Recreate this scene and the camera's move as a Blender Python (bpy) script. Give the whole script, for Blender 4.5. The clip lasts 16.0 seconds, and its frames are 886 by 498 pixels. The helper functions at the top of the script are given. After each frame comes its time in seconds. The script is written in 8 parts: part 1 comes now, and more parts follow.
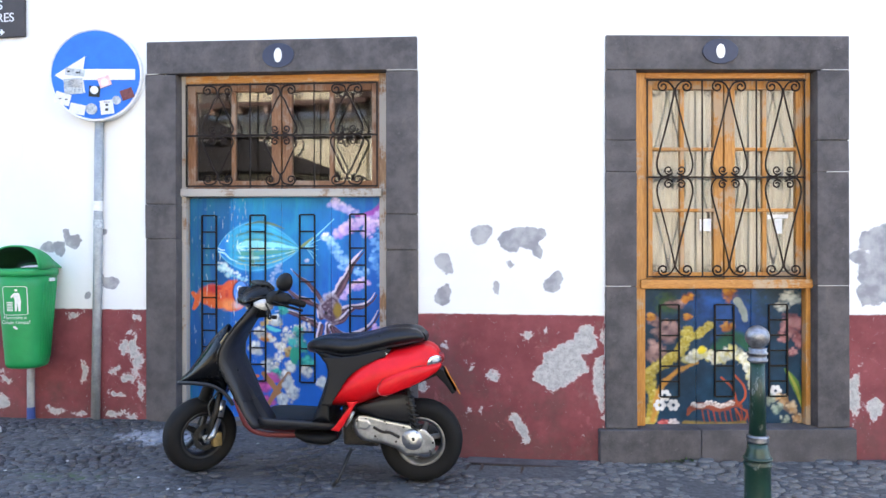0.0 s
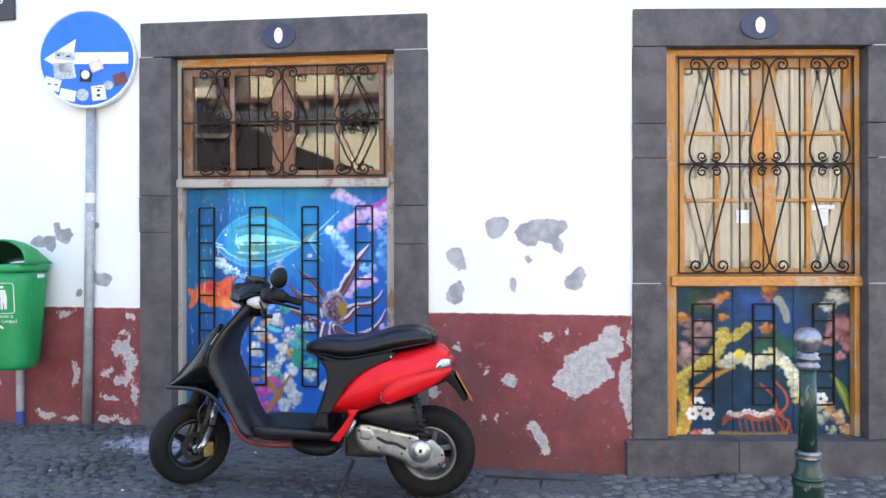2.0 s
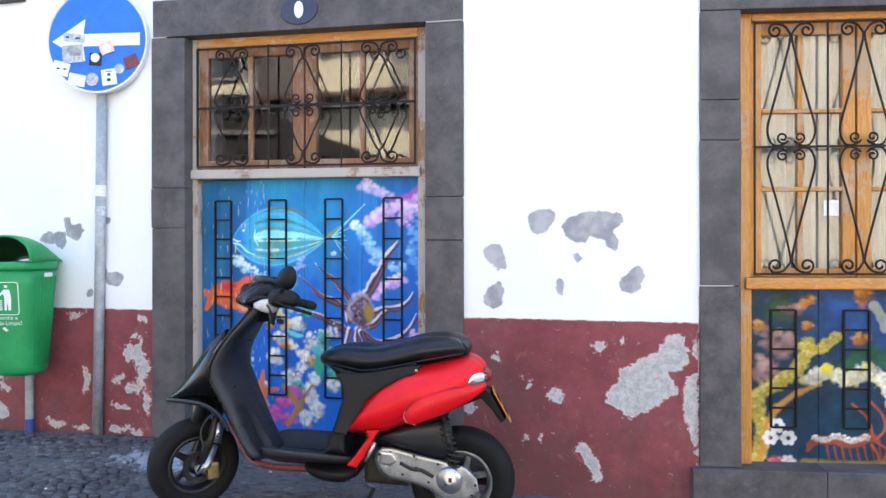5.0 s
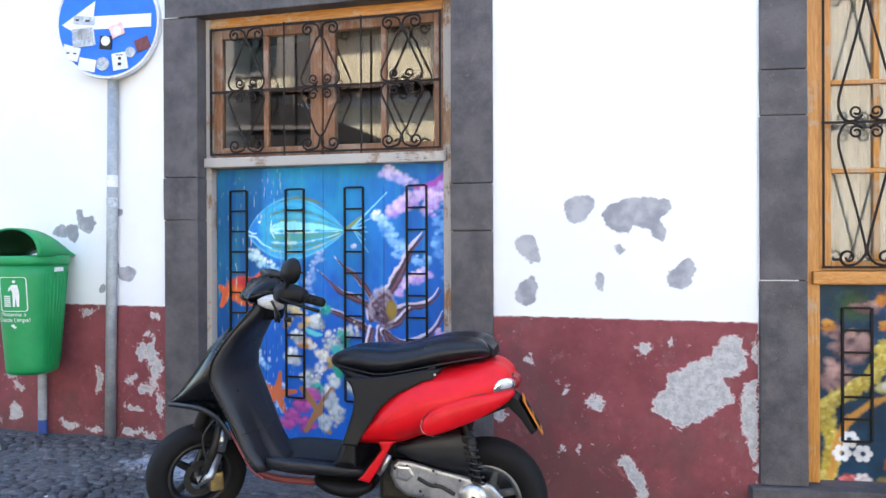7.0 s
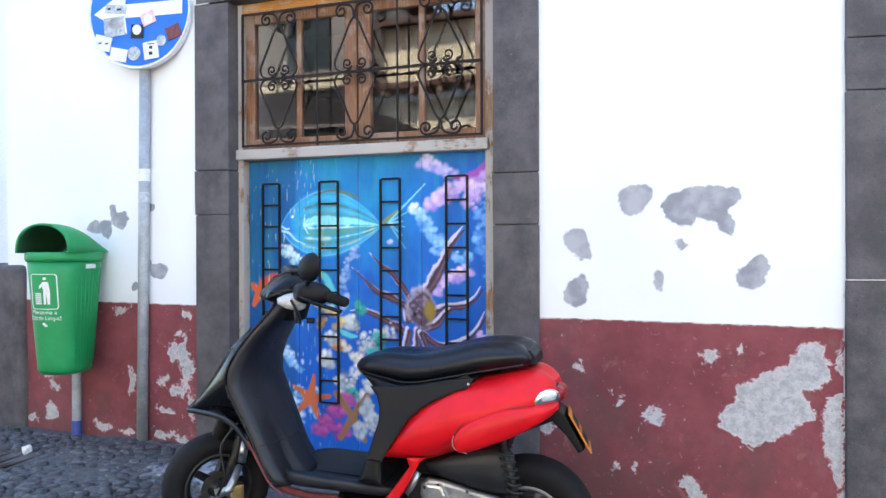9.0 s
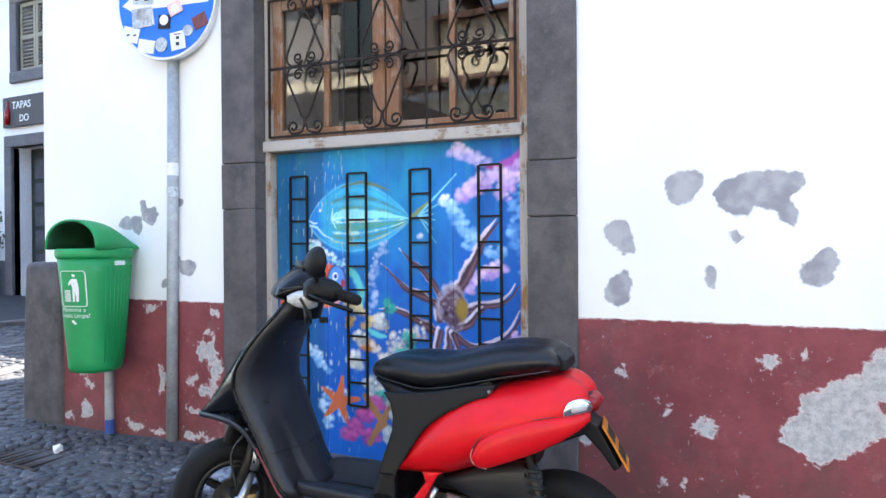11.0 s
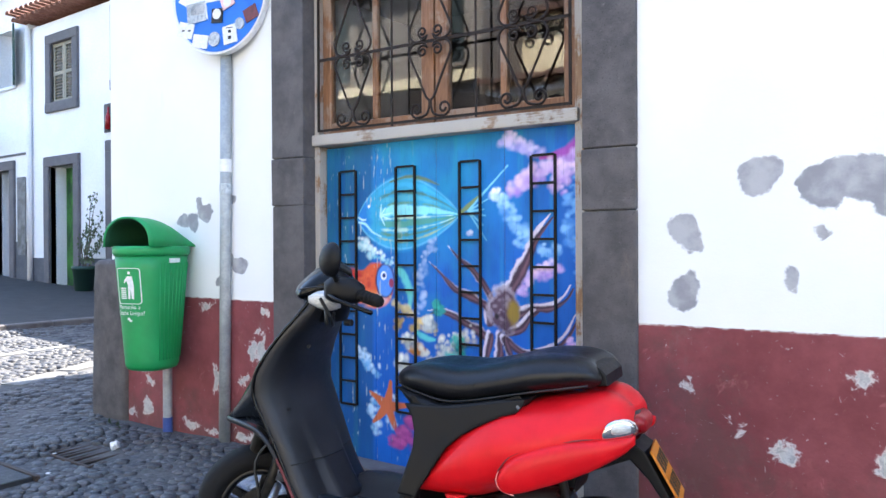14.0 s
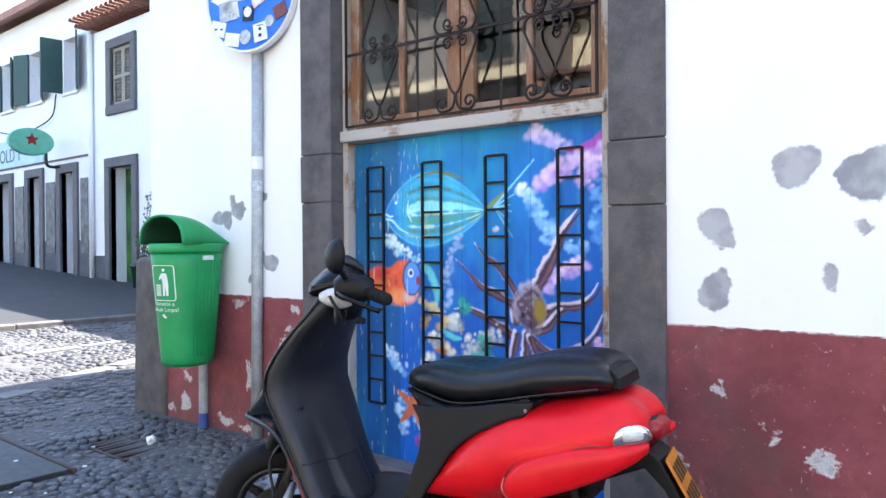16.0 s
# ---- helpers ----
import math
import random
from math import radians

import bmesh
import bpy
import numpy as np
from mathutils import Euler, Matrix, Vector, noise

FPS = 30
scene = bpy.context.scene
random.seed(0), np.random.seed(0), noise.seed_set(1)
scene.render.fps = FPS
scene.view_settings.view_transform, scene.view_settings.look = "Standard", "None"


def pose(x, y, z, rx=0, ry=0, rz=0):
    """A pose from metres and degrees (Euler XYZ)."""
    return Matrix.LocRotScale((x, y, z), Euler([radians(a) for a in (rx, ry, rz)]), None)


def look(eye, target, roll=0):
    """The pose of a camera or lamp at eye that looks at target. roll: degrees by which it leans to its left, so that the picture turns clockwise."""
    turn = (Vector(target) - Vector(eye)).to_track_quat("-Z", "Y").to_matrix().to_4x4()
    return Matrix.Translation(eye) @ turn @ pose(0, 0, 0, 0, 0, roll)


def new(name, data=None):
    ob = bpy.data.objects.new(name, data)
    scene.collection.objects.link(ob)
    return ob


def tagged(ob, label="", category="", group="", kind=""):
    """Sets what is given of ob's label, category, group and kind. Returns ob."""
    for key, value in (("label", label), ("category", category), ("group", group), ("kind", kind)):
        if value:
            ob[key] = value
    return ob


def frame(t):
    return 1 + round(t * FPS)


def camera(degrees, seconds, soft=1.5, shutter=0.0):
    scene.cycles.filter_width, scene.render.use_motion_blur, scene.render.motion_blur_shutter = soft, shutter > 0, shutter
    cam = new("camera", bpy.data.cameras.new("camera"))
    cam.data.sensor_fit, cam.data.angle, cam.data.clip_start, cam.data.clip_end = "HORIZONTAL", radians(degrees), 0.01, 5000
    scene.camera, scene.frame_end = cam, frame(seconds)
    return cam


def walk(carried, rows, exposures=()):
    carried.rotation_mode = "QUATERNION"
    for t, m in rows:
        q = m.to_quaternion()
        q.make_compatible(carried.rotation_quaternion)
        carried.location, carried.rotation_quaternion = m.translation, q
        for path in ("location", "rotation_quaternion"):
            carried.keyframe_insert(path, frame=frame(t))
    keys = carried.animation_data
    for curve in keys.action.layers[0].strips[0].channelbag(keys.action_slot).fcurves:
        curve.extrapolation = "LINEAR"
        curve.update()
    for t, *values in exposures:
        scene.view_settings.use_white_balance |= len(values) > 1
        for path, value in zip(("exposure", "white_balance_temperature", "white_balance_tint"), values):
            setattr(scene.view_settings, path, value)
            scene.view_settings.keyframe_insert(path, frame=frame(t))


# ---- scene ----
cam = camera(62.5, 16.0)
PATH = [
    (0, (0.44, 0.248, 1.249), (0.106, 2.22, 1.25), -0.1),
    (0.5, (0.437, 0.339, 1.245), (0.096, 2.31, 1.241), -0.1),
    (1, (0.437, 0.417, 1.22), (0.085, 2.386, 1.225), -0.1),
    (1.5, (0.434, 0.508, 1.214), (0.063, 2.473, 1.216), -0.2),
    (2, (0.428, 0.589, 1.214), (0.039, 2.551, 1.216), -0.1),
    (2.5, (0.424, 0.669, 1.223), (0.015, 2.627, 1.221), -0.1),
    (3, (0.423, 0.745, 1.224), (-0.006, 2.699, 1.223), -0.1),
    (3.5, (0.419, 0.819, 1.216), (-0.027, 2.769, 1.216), -0.1),
    (4, (0.412, 0.897, 1.207), (-0.053, 2.842, 1.209), -0.1),
    (6.5, (0.389, 1.305, 1.187), (-0.226, 3.208, 1.182), -0.1),
    (7, (0.39, 1.386, 1.172), (-0.248, 3.282, 1.167), -0.2),
    (7.5, (0.385, 1.459, 1.165), (-0.275, 3.347, 1.158), -0.2),
    (8, (0.376, 1.538, 1.155), (-0.321, 3.413, 1.151), -0.1),
    (8.5, (0.376, 1.605, 1.154), (-0.366, 3.462, 1.15), -0.2),
    (9, (0.373, 1.671, 1.153), (-0.416, 3.509, 1.148), -0.2),
    (11.5, (0.4, 1.984, 1.134), (-0.578, 3.728, 1.123), -0.4),
    (12, (0.403, 2.042, 1.131), (-0.616, 3.762, 1.12), -0.3),
    (12.5, (0.407, 2.084, 1.128), (-0.645, 3.785, 1.12), -0.2),
    (13, (0.415, 2.131, 1.129), (-0.674, 3.809, 1.122), -0.2),
    (13.5, (0.425, 2.168, 1.127), (-0.696, 3.824, 1.121), -0.3),
    (14, (0.437, 2.204, 1.126), (-0.719, 3.837, 1.118), -0.3),
    (14.5, (0.448, 2.238, 1.126), (-0.742, 3.845, 1.117), -0.3),
    (15, (0.463, 2.274, 1.122), (-0.764, 3.853, 1.113), -0.4),
    (15.5, (0.478, 2.303, 1.122), (-0.775, 3.862, 1.111), -0.4),
    (16, (0.494, 2.331, 1.121), (-0.782, 3.871, 1.108), -0.4),
]
walk(cam, [(t, look(eye, target, roll)) for t, eye, target, roll in PATH],
     exposures=[(0.0, 2.74, 6650, 11), (16.0, 2.68, 6450, 10)])

# ---- light ----
world = bpy.data.worlds.new("sky")
world.use_nodes = True
scene.world = world
SUN_EL, SUN_AZ = radians(59), radians(17)          # the sun stands behind the house row, a little to the right
wn = world.node_tree
sky = wn.nodes.new("ShaderNodeTexSky")
sky.sky_type, sky.sun_disc = "NISHITA", False
sky.sun_elevation, sky.sun_rotation = SUN_EL, SUN_AZ
wn.links.new(sky.outputs[0], wn.nodes["Background"].inputs[0])
wn.nodes["Background"].inputs[1].default_value = 0.15
sun = new("sun", bpy.data.lights.new("sun", "SUN"))
sun.data.energy, sun.data.angle, sun.data.color = 4.5, radians(0.5), (1.0, 0.95, 0.87)
to_sun = Vector((math.sin(SUN_AZ) * math.cos(SUN_EL), math.cos(SUN_AZ) * math.cos(SUN_EL), math.sin(SUN_EL)))
sun.matrix_basis = look((0, 10, 20), Vector((0, 10, 20)) - to_sun)


# ---- material kit ----
class Mat:
    """A node material with short helpers."""

    def __init__(self, name, rough=0.6, metal=0.0):
        self.m = bpy.data.materials.new(name)
        self.m.use_nodes = True
        self.t = self.m.node_tree
        self.b = self.t.nodes["Principled BSDF"]
        self.b.inputs["Roughness"].default_value = rough
        self.b.inputs["Metallic"].default_value = metal
        self.pos = self.t.nodes.new("ShaderNodeNewGeometry").outputs["Position"]

    def link(self, a, b):
        self.t.links.new(a, b)

    def put(self, sock, v):
        if hasattr(v, "is_linked"):
            self.link(v, sock)
        else:
            sock.default_value = v

    def noise(self, scale, detail=4, rough=0.55, vec=None, stretch=None, distort=0.0):
        n = self.t.nodes.new("ShaderNodeTexNoise")
        n.inputs["Scale"].default_value, n.inputs["Detail"].default_value = scale, detail
        n.inputs["Roughness"].default_value, n.inputs["Distortion"].default_value = rough, distort
        v = vec or self.pos
        if stretch:
            mp = self.t.nodes.new("ShaderNodeMapping")
            mp.inputs["Scale"].default_value = stretch
            self.link(v, mp.inputs[0])
            v = mp.outputs[0]
        self.link(v, n.inputs["Vector"])
        return n.outputs[0]

    def voronoi(self, scale, feature="F1"):
        n = self.t.nodes.new("ShaderNodeTexVoronoi")
        n.feature = feature
        n.inputs["Scale"].default_value = scale
        self.link(self.pos, n.inputs["Vector"])
        return n.outputs["Distance"]

    def ramp(self, fac, lo, hi, a=0.0, b=1.0):
        n = self.t.nodes.new("ShaderNodeMapRange")
        n.interpolation_type = "SMOOTHSTEP"
        for k, v in zip(("From Min", "From Max", "To Min", "To Max"), (lo, hi, a, b)):
            n.inputs[k].default_value = v
        self.link(fac, n.inputs["Value"])
        return n.outputs[0]

    def math(self, op, a, b=0.0):
        n = self.t.nodes.new("ShaderNodeMath")
        n.operation = op
        self.put(n.inputs[0], a)
        self.put(n.inputs[1], b)
        return n.outputs[0]

    def mix(self, fac, a, b):
        n = self.t.nodes.new("ShaderNodeMix")
        n.data_type = "RGBA"
        self.put(n.inputs[0], fac)
        for s, v in ((n.inputs[6], a), (n.inputs[7], b)):
            self.put(s, (*v, 1) if isinstance(v, tuple) and len(v) == 3 else v)
        return n.outputs[2]

    def attr(self, name):
        n = self.t.nodes.new("ShaderNodeAttribute")
        n.attribute_name = name
        return n

    def axis(self, k):
        n = self.t.nodes.new("ShaderNodeSeparateXYZ")
        self.link(self.pos, n.inputs[0])
        return n.outputs[k]

    def rnd(self):
        return self.t.nodes.new("ShaderNodeObjectInfo").outputs["Random"]

    def island(self):
        return self.t.nodes.new("ShaderNodeNewGeometry").outputs["Random Per Island"]

    def colour(self, c):
        self.put(self.b.inputs["Base Color"], (*c, 1) if isinstance(c, tuple) else c)
        return self

    def rough(self, r):
        self.put(self.b.inputs["Roughness"], r)
        return self

    def bump(self, h, dist=0.002, strength=0.6):
        n = self.t.nodes.new("ShaderNodeBump")
        n.inputs["Distance"].default_value, n.inputs["Strength"].default_value = dist, strength
        self.link(h, n.inputs["Height"])
        self.link(n.outputs[0], self.b.inputs["Normal"])
        return self


def simple(name, c1, c2, scale=30, rough=0.6, metal=0.0, bump=0.0, stretch=None, coat=0.0, fine=None):
    """Two-tone mottled surface with grain relief."""
    k = Mat(name, rough, metal)
    n = k.noise(scale, 5, 0.6, stretch=stretch)
    f = k.noise(fine or scale * 6, 3, 0.6, stretch=stretch)
    c = k.mix(k.ramp(n, 0.3, 0.7), c1, c2)
    k.colour(k.mix(k.ramp(f, 0.35, 0.75, 0.0, 0.35), c, tuple(0.55 * (a + b) / 2 for a, b in zip(c1, c2))))
    k.rough(k.ramp(n, 0.25, 0.75, max(0.03, rough - 0.1), min(1, rough + 0.1)))
    if bump:
        k.bump(k.math("ADD", n, f), bump)
    if coat:
        k.b.inputs["Coat Weight"].default_value = coat
        k.b.inputs["Coat Roughness"].default_value = 0.12
    return k.m


def wall_material():
    """White limewash over a red dado, repairs in grey cement, flaked paint down to pale plaster."""
    k = Mat("painted_plaster", 0.85)
    fine, mid, big = k.noise(140, 4), k.noise(22, 6, 0.65), k.noise(1.6, 4)
    edge = k.math("MULTIPLY", k.math("SUBTRACT", k.noise(16, 5, 0.7, distort=0.9), 0.5), 0.075)
    edge2 = k.math("MULTIPLY", k.math("SUBTRACT", k.noise(48, 5, 0.65), 0.5), 0.034)
    edge = k.math("ADD", edge, edge2)
    white = k.mix(k.ramp(big, 0.3, 0.75), (0.80, 0.80, 0.80), (0.74, 0.745, 0.75))
    white = k.mix(k.ramp(k.noise(5, 5, 0.7, stretch=(1, 1, 0.25)), 0.62, 0.8, 0, 0.35), white, (0.62, 0.61, 0.60))
    cement = k.mix(k.ramp(k.noise(14, 5), 0.35, 0.7), (0.25, 0.25, 0.275), (0.40, 0.40, 0.415))
    rep = k.ramp(k.math("ADD", k.attr("repair").outputs["Fac"], k.math("MULTIPLY", edge, 0.5)), -0.014, -0.005)
    white = k.mix(rep, white, cement)
    red = k.mix(k.ramp(k.noise(3.2, 6, 0.7), 0.3, 0.72), (0.165, 0.034, 0.038), (0.250, 0.062, 0.068))
    red = k.mix(k.ramp(k.noise(9, 6, 0.75), 0.60, 0.74, 0, 0.55), red, (0.33, 0.14, 0.11))
    red = k.mix(k.ramp(k.noise(55, 4, 0.7), 0.55, 0.8, 0, 0.5), red, (0.12, 0.03, 0.025))
    red = k.mix(k.ramp(k.noise(6, 6, 0.75, stretch=(1, 1, 0.6)), 0.56, 0.74, 0, 0.4), red, (0.20, 0.14, 0.12))
    grime = k.math("ADD", k.attr("grime").outputs["Fac"], k.math("MULTIPLY", k.math("SUBTRACT", k.noise(7, 6, 0.75), 0.5), 0.9))
    red = k.mix(k.ramp(grime, -0.08, 0.2, 0, 0.6), red, (0.105, 0.050, 0.044))
    red = k.mix(k.ramp(k.noise(4.5, 6, 0.8, distort=0.8), 0.60, 0.68, 0, 0.55), red, (0.36, 0.12, 0.115))
    plaster = k.mix(k.ramp(k.noise(30, 6, 0.7), 0.35, 0.66), (0.50, 0.49, 0.475), (0.33, 0.32, 0.315))
    plaster = k.mix(k.ramp(k.noise(70, 5, 0.75, distort=1.2), 0.56, 0.66, 0, 0.75), plaster, (0.20, 0.185, 0.175))
    line = k.math("SUBTRACT", k.math("ADD", k.axis(2), k.math("MULTIPLY", edge2, 0.35)), 0.8625)
    base = k.mix(k.ramp(line, -0.0015, 0.0015), red, white)
    lip = k.math("MULTIPLY", k.ramp(line, -0.007, -0.001), k.ramp(line, 0.0, 0.003, 1, 0))
    base = k.mix(k.math("MULTIPLY", lip, k.ramp(mid, 0.4, 0.6)), base, (0.66, 0.60, 0.58))
    flake = k.math("ADD", k.attr("flake").outputs["Fac"], k.math("SUBTRACT", edge, 0.008))
    nicks = k.math("SUBTRACT", k.noise(30, 6, 0.8, distort=0.5), 0.66)
    nicks = k.math("SUBTRACT", nicks, k.math("MULTIPLY", k.ramp(line, -0.01, 0.0), 0.5))
    flake = k.math("MAXIMUM", flake, k.math("MULTIPLY", nicks, 0.6))
    rim = k.ramp(flake, -0.010, 0.0)
    gone = k.ramp(flake, -0.001, 0.004)
    base = k.mix(k.math("MULTIPLY", rim, 0.75), base, (0.70, 0.66, 0.63))
    k.colour(k.mix(gone, base, plaster))
    h = k.math("ADD", k.math("MULTIPLY", fine, 0.15), k.math("MULTIPLY", mid, 0.5))
    h = k.math("SUBTRACT", h, k.math("MULTIPLY", gone, 0.9))
    h = k.math("SUBTRACT", h, k.math("MULTIPLY", rep, 0.4))
    h = k.math("ADD", h, k.math("MULTIPLY", k.noise(2.5, 2), 2.2))
    return k.bump(h, 0.004, 0.7).m


def stone_material(name="basalt", a=(0.056, 0.051, 0.054), b=(0.118, 0.106, 0.106)):
    k = Mat(name, 0.75)
    c = k.mix(k.ramp(k.noise(7, 6, 0.65), 0.3, 0.7), a, b)
    c = k.mix(k.ramp(k.noise(190, 2, 0.6), 0.58, 0.72, 0, 0.6), c, tuple(0.4 * v for v in a))
    c = k.mix(k.ramp(k.noise(38, 6, 0.8), 0.57, 0.72, 0, 0.5), c, (0.21, 0.195, 0.19))
    c = k.mix(k.ramp(k.rnd(), 0, 1, 0, 0.22), c, b)
    streak = k.ramp(k.noise(5, 5, 0.7, stretch=(1, 1, 0.3)), 0.58, 0.76, 0, 0.5)
    c = k.mix(streak, c, (0.19, 0.155, 0.13))
    k.colour(c)
    h = k.math("ADD", k.noise(60, 5, 0.7), k.math("MULTIPLY", k.noise(210, 2), 0.5))
    return k.bump(h, 0.003, 0.7).m


def wood_material(name, c1, c2, worn, amount, along=(14, 14, 1.2), rough=0.5):
    k = Mat(name, rough)
    g = k.noise(9, 6, 0.65, stretch=along, distort=0.6)
    c = k.mix(k.ramp(g, 0.3, 0.7), c1, c2)
    w = k.ramp(k.math("ADD", k.noise(4, 6, 0.7), k.math("MULTIPLY", g, 0.25)), 0.72 - amount, 0.80 - amount)
    c = k.mix(w, c, worn)
    k.colour(k.mix(k.ramp(k.noise(60, 3, 0.6, stretch=along), 0.6, 0.8, 0, 0.6), c, tuple(0.35 * v for v in c1)))
    k.rough(k.mix(w, (rough, rough, rough), (0.8, 0.8, 0.8)))
    return k.bump(k.math("ADD", g, w), 0.0015).m


def mural_material():
    k = Mat("mural_paint", 0.42)
    k.b.inputs["Specular IOR Level"].default_value = 0.22
    c = k.attr("paint").outputs["Color"]
    g = k.noise(30, 5, 0.65, stretch=(6, 6, 0.35))
    c = k.mix(k.ramp(g, 0.55, 0.75, 0, 0.45), c, (0.012, 0.05, 0.10))
    chip = k.ramp(k.noise(60, 4, 0.75, stretch=(1.6, 1, 0.6)), 0.735, 0.75)
    c = k.mix(k.math("MULTIPLY", chip, k.ramp(k.noise(3, 3), 0.45, 0.6)), c, (0.42, 0.38, 0.30))
    k.colour(c)
    k.rough(k.ramp(g, 0.3, 0.7, 0.32, 0.55))
    return k.bump(k.math("ADD", g, k.noise(160, 3, stretch=(1, 1, 0.3))), 0.0012).m


def cobble_material():
    """Worn black basalt pebbles, each its own grey, with pale dust and droppings."""
    k = Mat("cobble_basalt", 0.5)
    r = k.math("FRACT", k.math("ADD", k.rnd(), k.island()))
    c = k.mix(r, (0.019, 0.019, 0.023), (0.068, 0.067, 0.072))
    c = k.mix(k.ramp(k.noise(45, 5, 0.7), 0.48, 0.78, 0, 0.45), c, (0.13, 0.125, 0.12))
    c = k.mix(k.ramp(k.noise(17, 6, 0.8, distort=0.6), 0.52, 0.64, 0, 0.6), c, (0.16, 0.155, 0.158))
    c = k.mix(k.ramp(k.noise(150, 3, 0.7), 0.56, 0.66, 0, 0.6), c, (0.20, 0.195, 0.195))
    c = k.mix(k.ramp(k.noise(3.2, 5, 0.7), 0.45, 0.7, 0, 0.5), c, (0.020, 0.019, 0.021))
    # stones turn paler towards +x, the edge broken up by noise
    worn = k.math("ADD", k.axis(0), k.math("MULTIPLY", k.noise(2.5, 4), 0.9))
    c = k.mix(k.ramp(worn, 0.1, 0.9, 0, 0.6), c, (0.17, 0.165, 0.16))
    dx = k.math("DIVIDE", k.math("ADD", k.axis(0), 2.0), 0.55)
    dy = k.math("DIVIDE", k.math("SUBTRACT", k.axis(1), 4.3), 0.28)
    away = k.math("SQRT", k.math("ADD", k.math("MULTIPLY", dx, dx), k.math("MULTIPLY", dy, dy)))
    spill = k.ramp(k.math("SUBTRACT", k.math("MULTIPLY", k.noise(24, 5, 0.75), 1.9), away), 0.44, 0.70, 0, 0.6)
    c = k.mix(spill, c, (0.40, 0.42, 0.47))
    k.colour(c)
    k.rough(k.ramp(k.noise(90, 3), 0.3, 0.7, 0.40, 0.70))
    return k.bump(k.math("ADD", k.noise(120, 4, 0.7), k.noise(45, 3, 0.6)), 0.004).m


def joint_material():
    k = Mat("cobble_joints", 0.95)
    c = k.mix(k.ramp(k.noise(40, 6, 0.7), 0.3, 0.7), (0.045, 0.044, 0.045), (0.115, 0.112, 0.112))
    spill = k.ramp(k.math("ADD", k.attr("spill").outputs["Fac"], k.math("MULTIPLY", k.noise(22, 5, 0.7), 0.6)), 0.62, 0.8)
    c = k.mix(k.math("MULTIPLY", spill, 0.5), c, (0.50, 0.52, 0.58))
    moss = k.math("MULTIPLY", k.attr("moss").outputs["Fac"], k.ramp(k.noise(25, 5, 0.7), 0.4, 0.6))
    c = k.mix(moss, c, (0.055, 0.085, 0.025))
    return k.colour(c).bump(k.noise(120, 5, 0.7), 0.004).m


def glass_material():
    k = Mat("window_glass", 0.02)
    k.b.inputs["Transmission Weight"].default_value = 1.0
    k.b.inputs["IOR"].default_value = 1.75
    k.colour((0.9, 0.92, 0.92))
    k.bump(k.noise(6, 2), 0.0008, 0.16)
    return k.m


def paint(name, c, rough=0.3, coat=0.0, dust=0.25, dirt=(0.2, 0.19, 0.18), metal=0.0, gloss=0.5):
    """Painted or moulded surface with scuffs and dust."""
    k = Mat(name, rough, metal)
    n, f = k.noise(7, 5, 0.65), k.noise(80, 4, 0.7)
    col = k.mix(k.ramp(n, 0.25, 0.75), tuple(0.85 * v for v in c), tuple(min(1, 1.12 * v) for v in c))
    up = k.t.nodes.new("ShaderNodeSeparateXYZ")
    k.link(k.t.nodes.new("ShaderNodeNewGeometry").outputs["Normal"], up.inputs[0])
    d = k.math("MULTIPLY", k.ramp(up.outputs[2], -0.1, 1.0, 0.25, 1.0), k.ramp(k.math("ADD", n, k.math("MULTIPLY", f, 0.4)), 0.55, 0.95, 0, dust))
    k.colour(k.mix(d, col, dirt))
    k.rough(k.ramp(k.math("ADD", n, k.math("MULTIPLY", f, 0.5)), 0.4, 1.0, rough, min(1, rough + 0.25)))
    k.bump(f, 0.0004, 0.5)
    k.b.inputs["Specular IOR Level"].default_value = gloss
    if coat:
        k.b.inputs["Coat Weight"].default_value = coat
        k.b.inputs["Coat Roughness"].default_value = 0.08
    return k.m




def chipped_paint(name, c, under, amount, rough=0.35):
    """Old enamel worn through in long flakes."""
    k = Mat(name, rough)
    n = k.noise(26, 6, 0.75, stretch=(1, 1, 0.35), distort=0.5)
    gone = k.ramp(n, amount, amount + 0.02)
    col = k.mix(k.ramp(k.noise(9, 4), 0.3, 0.7), c, tuple(1.6 * v for v in c))
    k.colour(k.mix(gone, col, under))
    k.rough(k.ramp(gone, 0, 1, rough, 0.75))
    return k.bump(gone, 0.0008).m


PLASTER = wall_material()


def soften(m, level):
    """Dull the sheen of an old, dry surface."""
    m.node_tree.nodes["Principled BSDF"].inputs["Specular IOR Level"].default_value = level
    return m


STONE = stone_material()
STONE_LIGHT = stone_material("basalt_lighter", (0.085, 0.075, 0.075), (0.15, 0.135, 0.13))
WOOD_OLD = wood_material("weathered_wood", (0.20, 0.10, 0.045), (0.33, 0.19, 0.095), (0.40, 0.355, 0.31), 0.185)
WOOD_RAIL = wood_material("weathered_rail_wood", (0.17, 0.11, 0.07), (0.30, 0.21, 0.14), (0.40, 0.365, 0.325), 0.24, along=(1.2, 14, 14))
WOOD_BROWN = wood_material("brown_wood", (0.17, 0.070, 0.028), (0.27, 0.125, 0.055), (0.30, 0.20, 0.14), 0.10)
WOOD_ORANGE_RAIL = wood_material("varnished_rail_wood", (0.36, 0.14, 0.025), (0.54, 0.24, 0.05), (0.46, 0.33, 0.21), 0.07, along=(1.2, 14, 14), rough=0.35)
WOOD_ORANGE = wood_material("varnished_wood", (0.39, 0.158, 0.027), (0.56, 0.25, 0.05), (0.44, 0.30, 0.18), 0.09, rough=0.35)
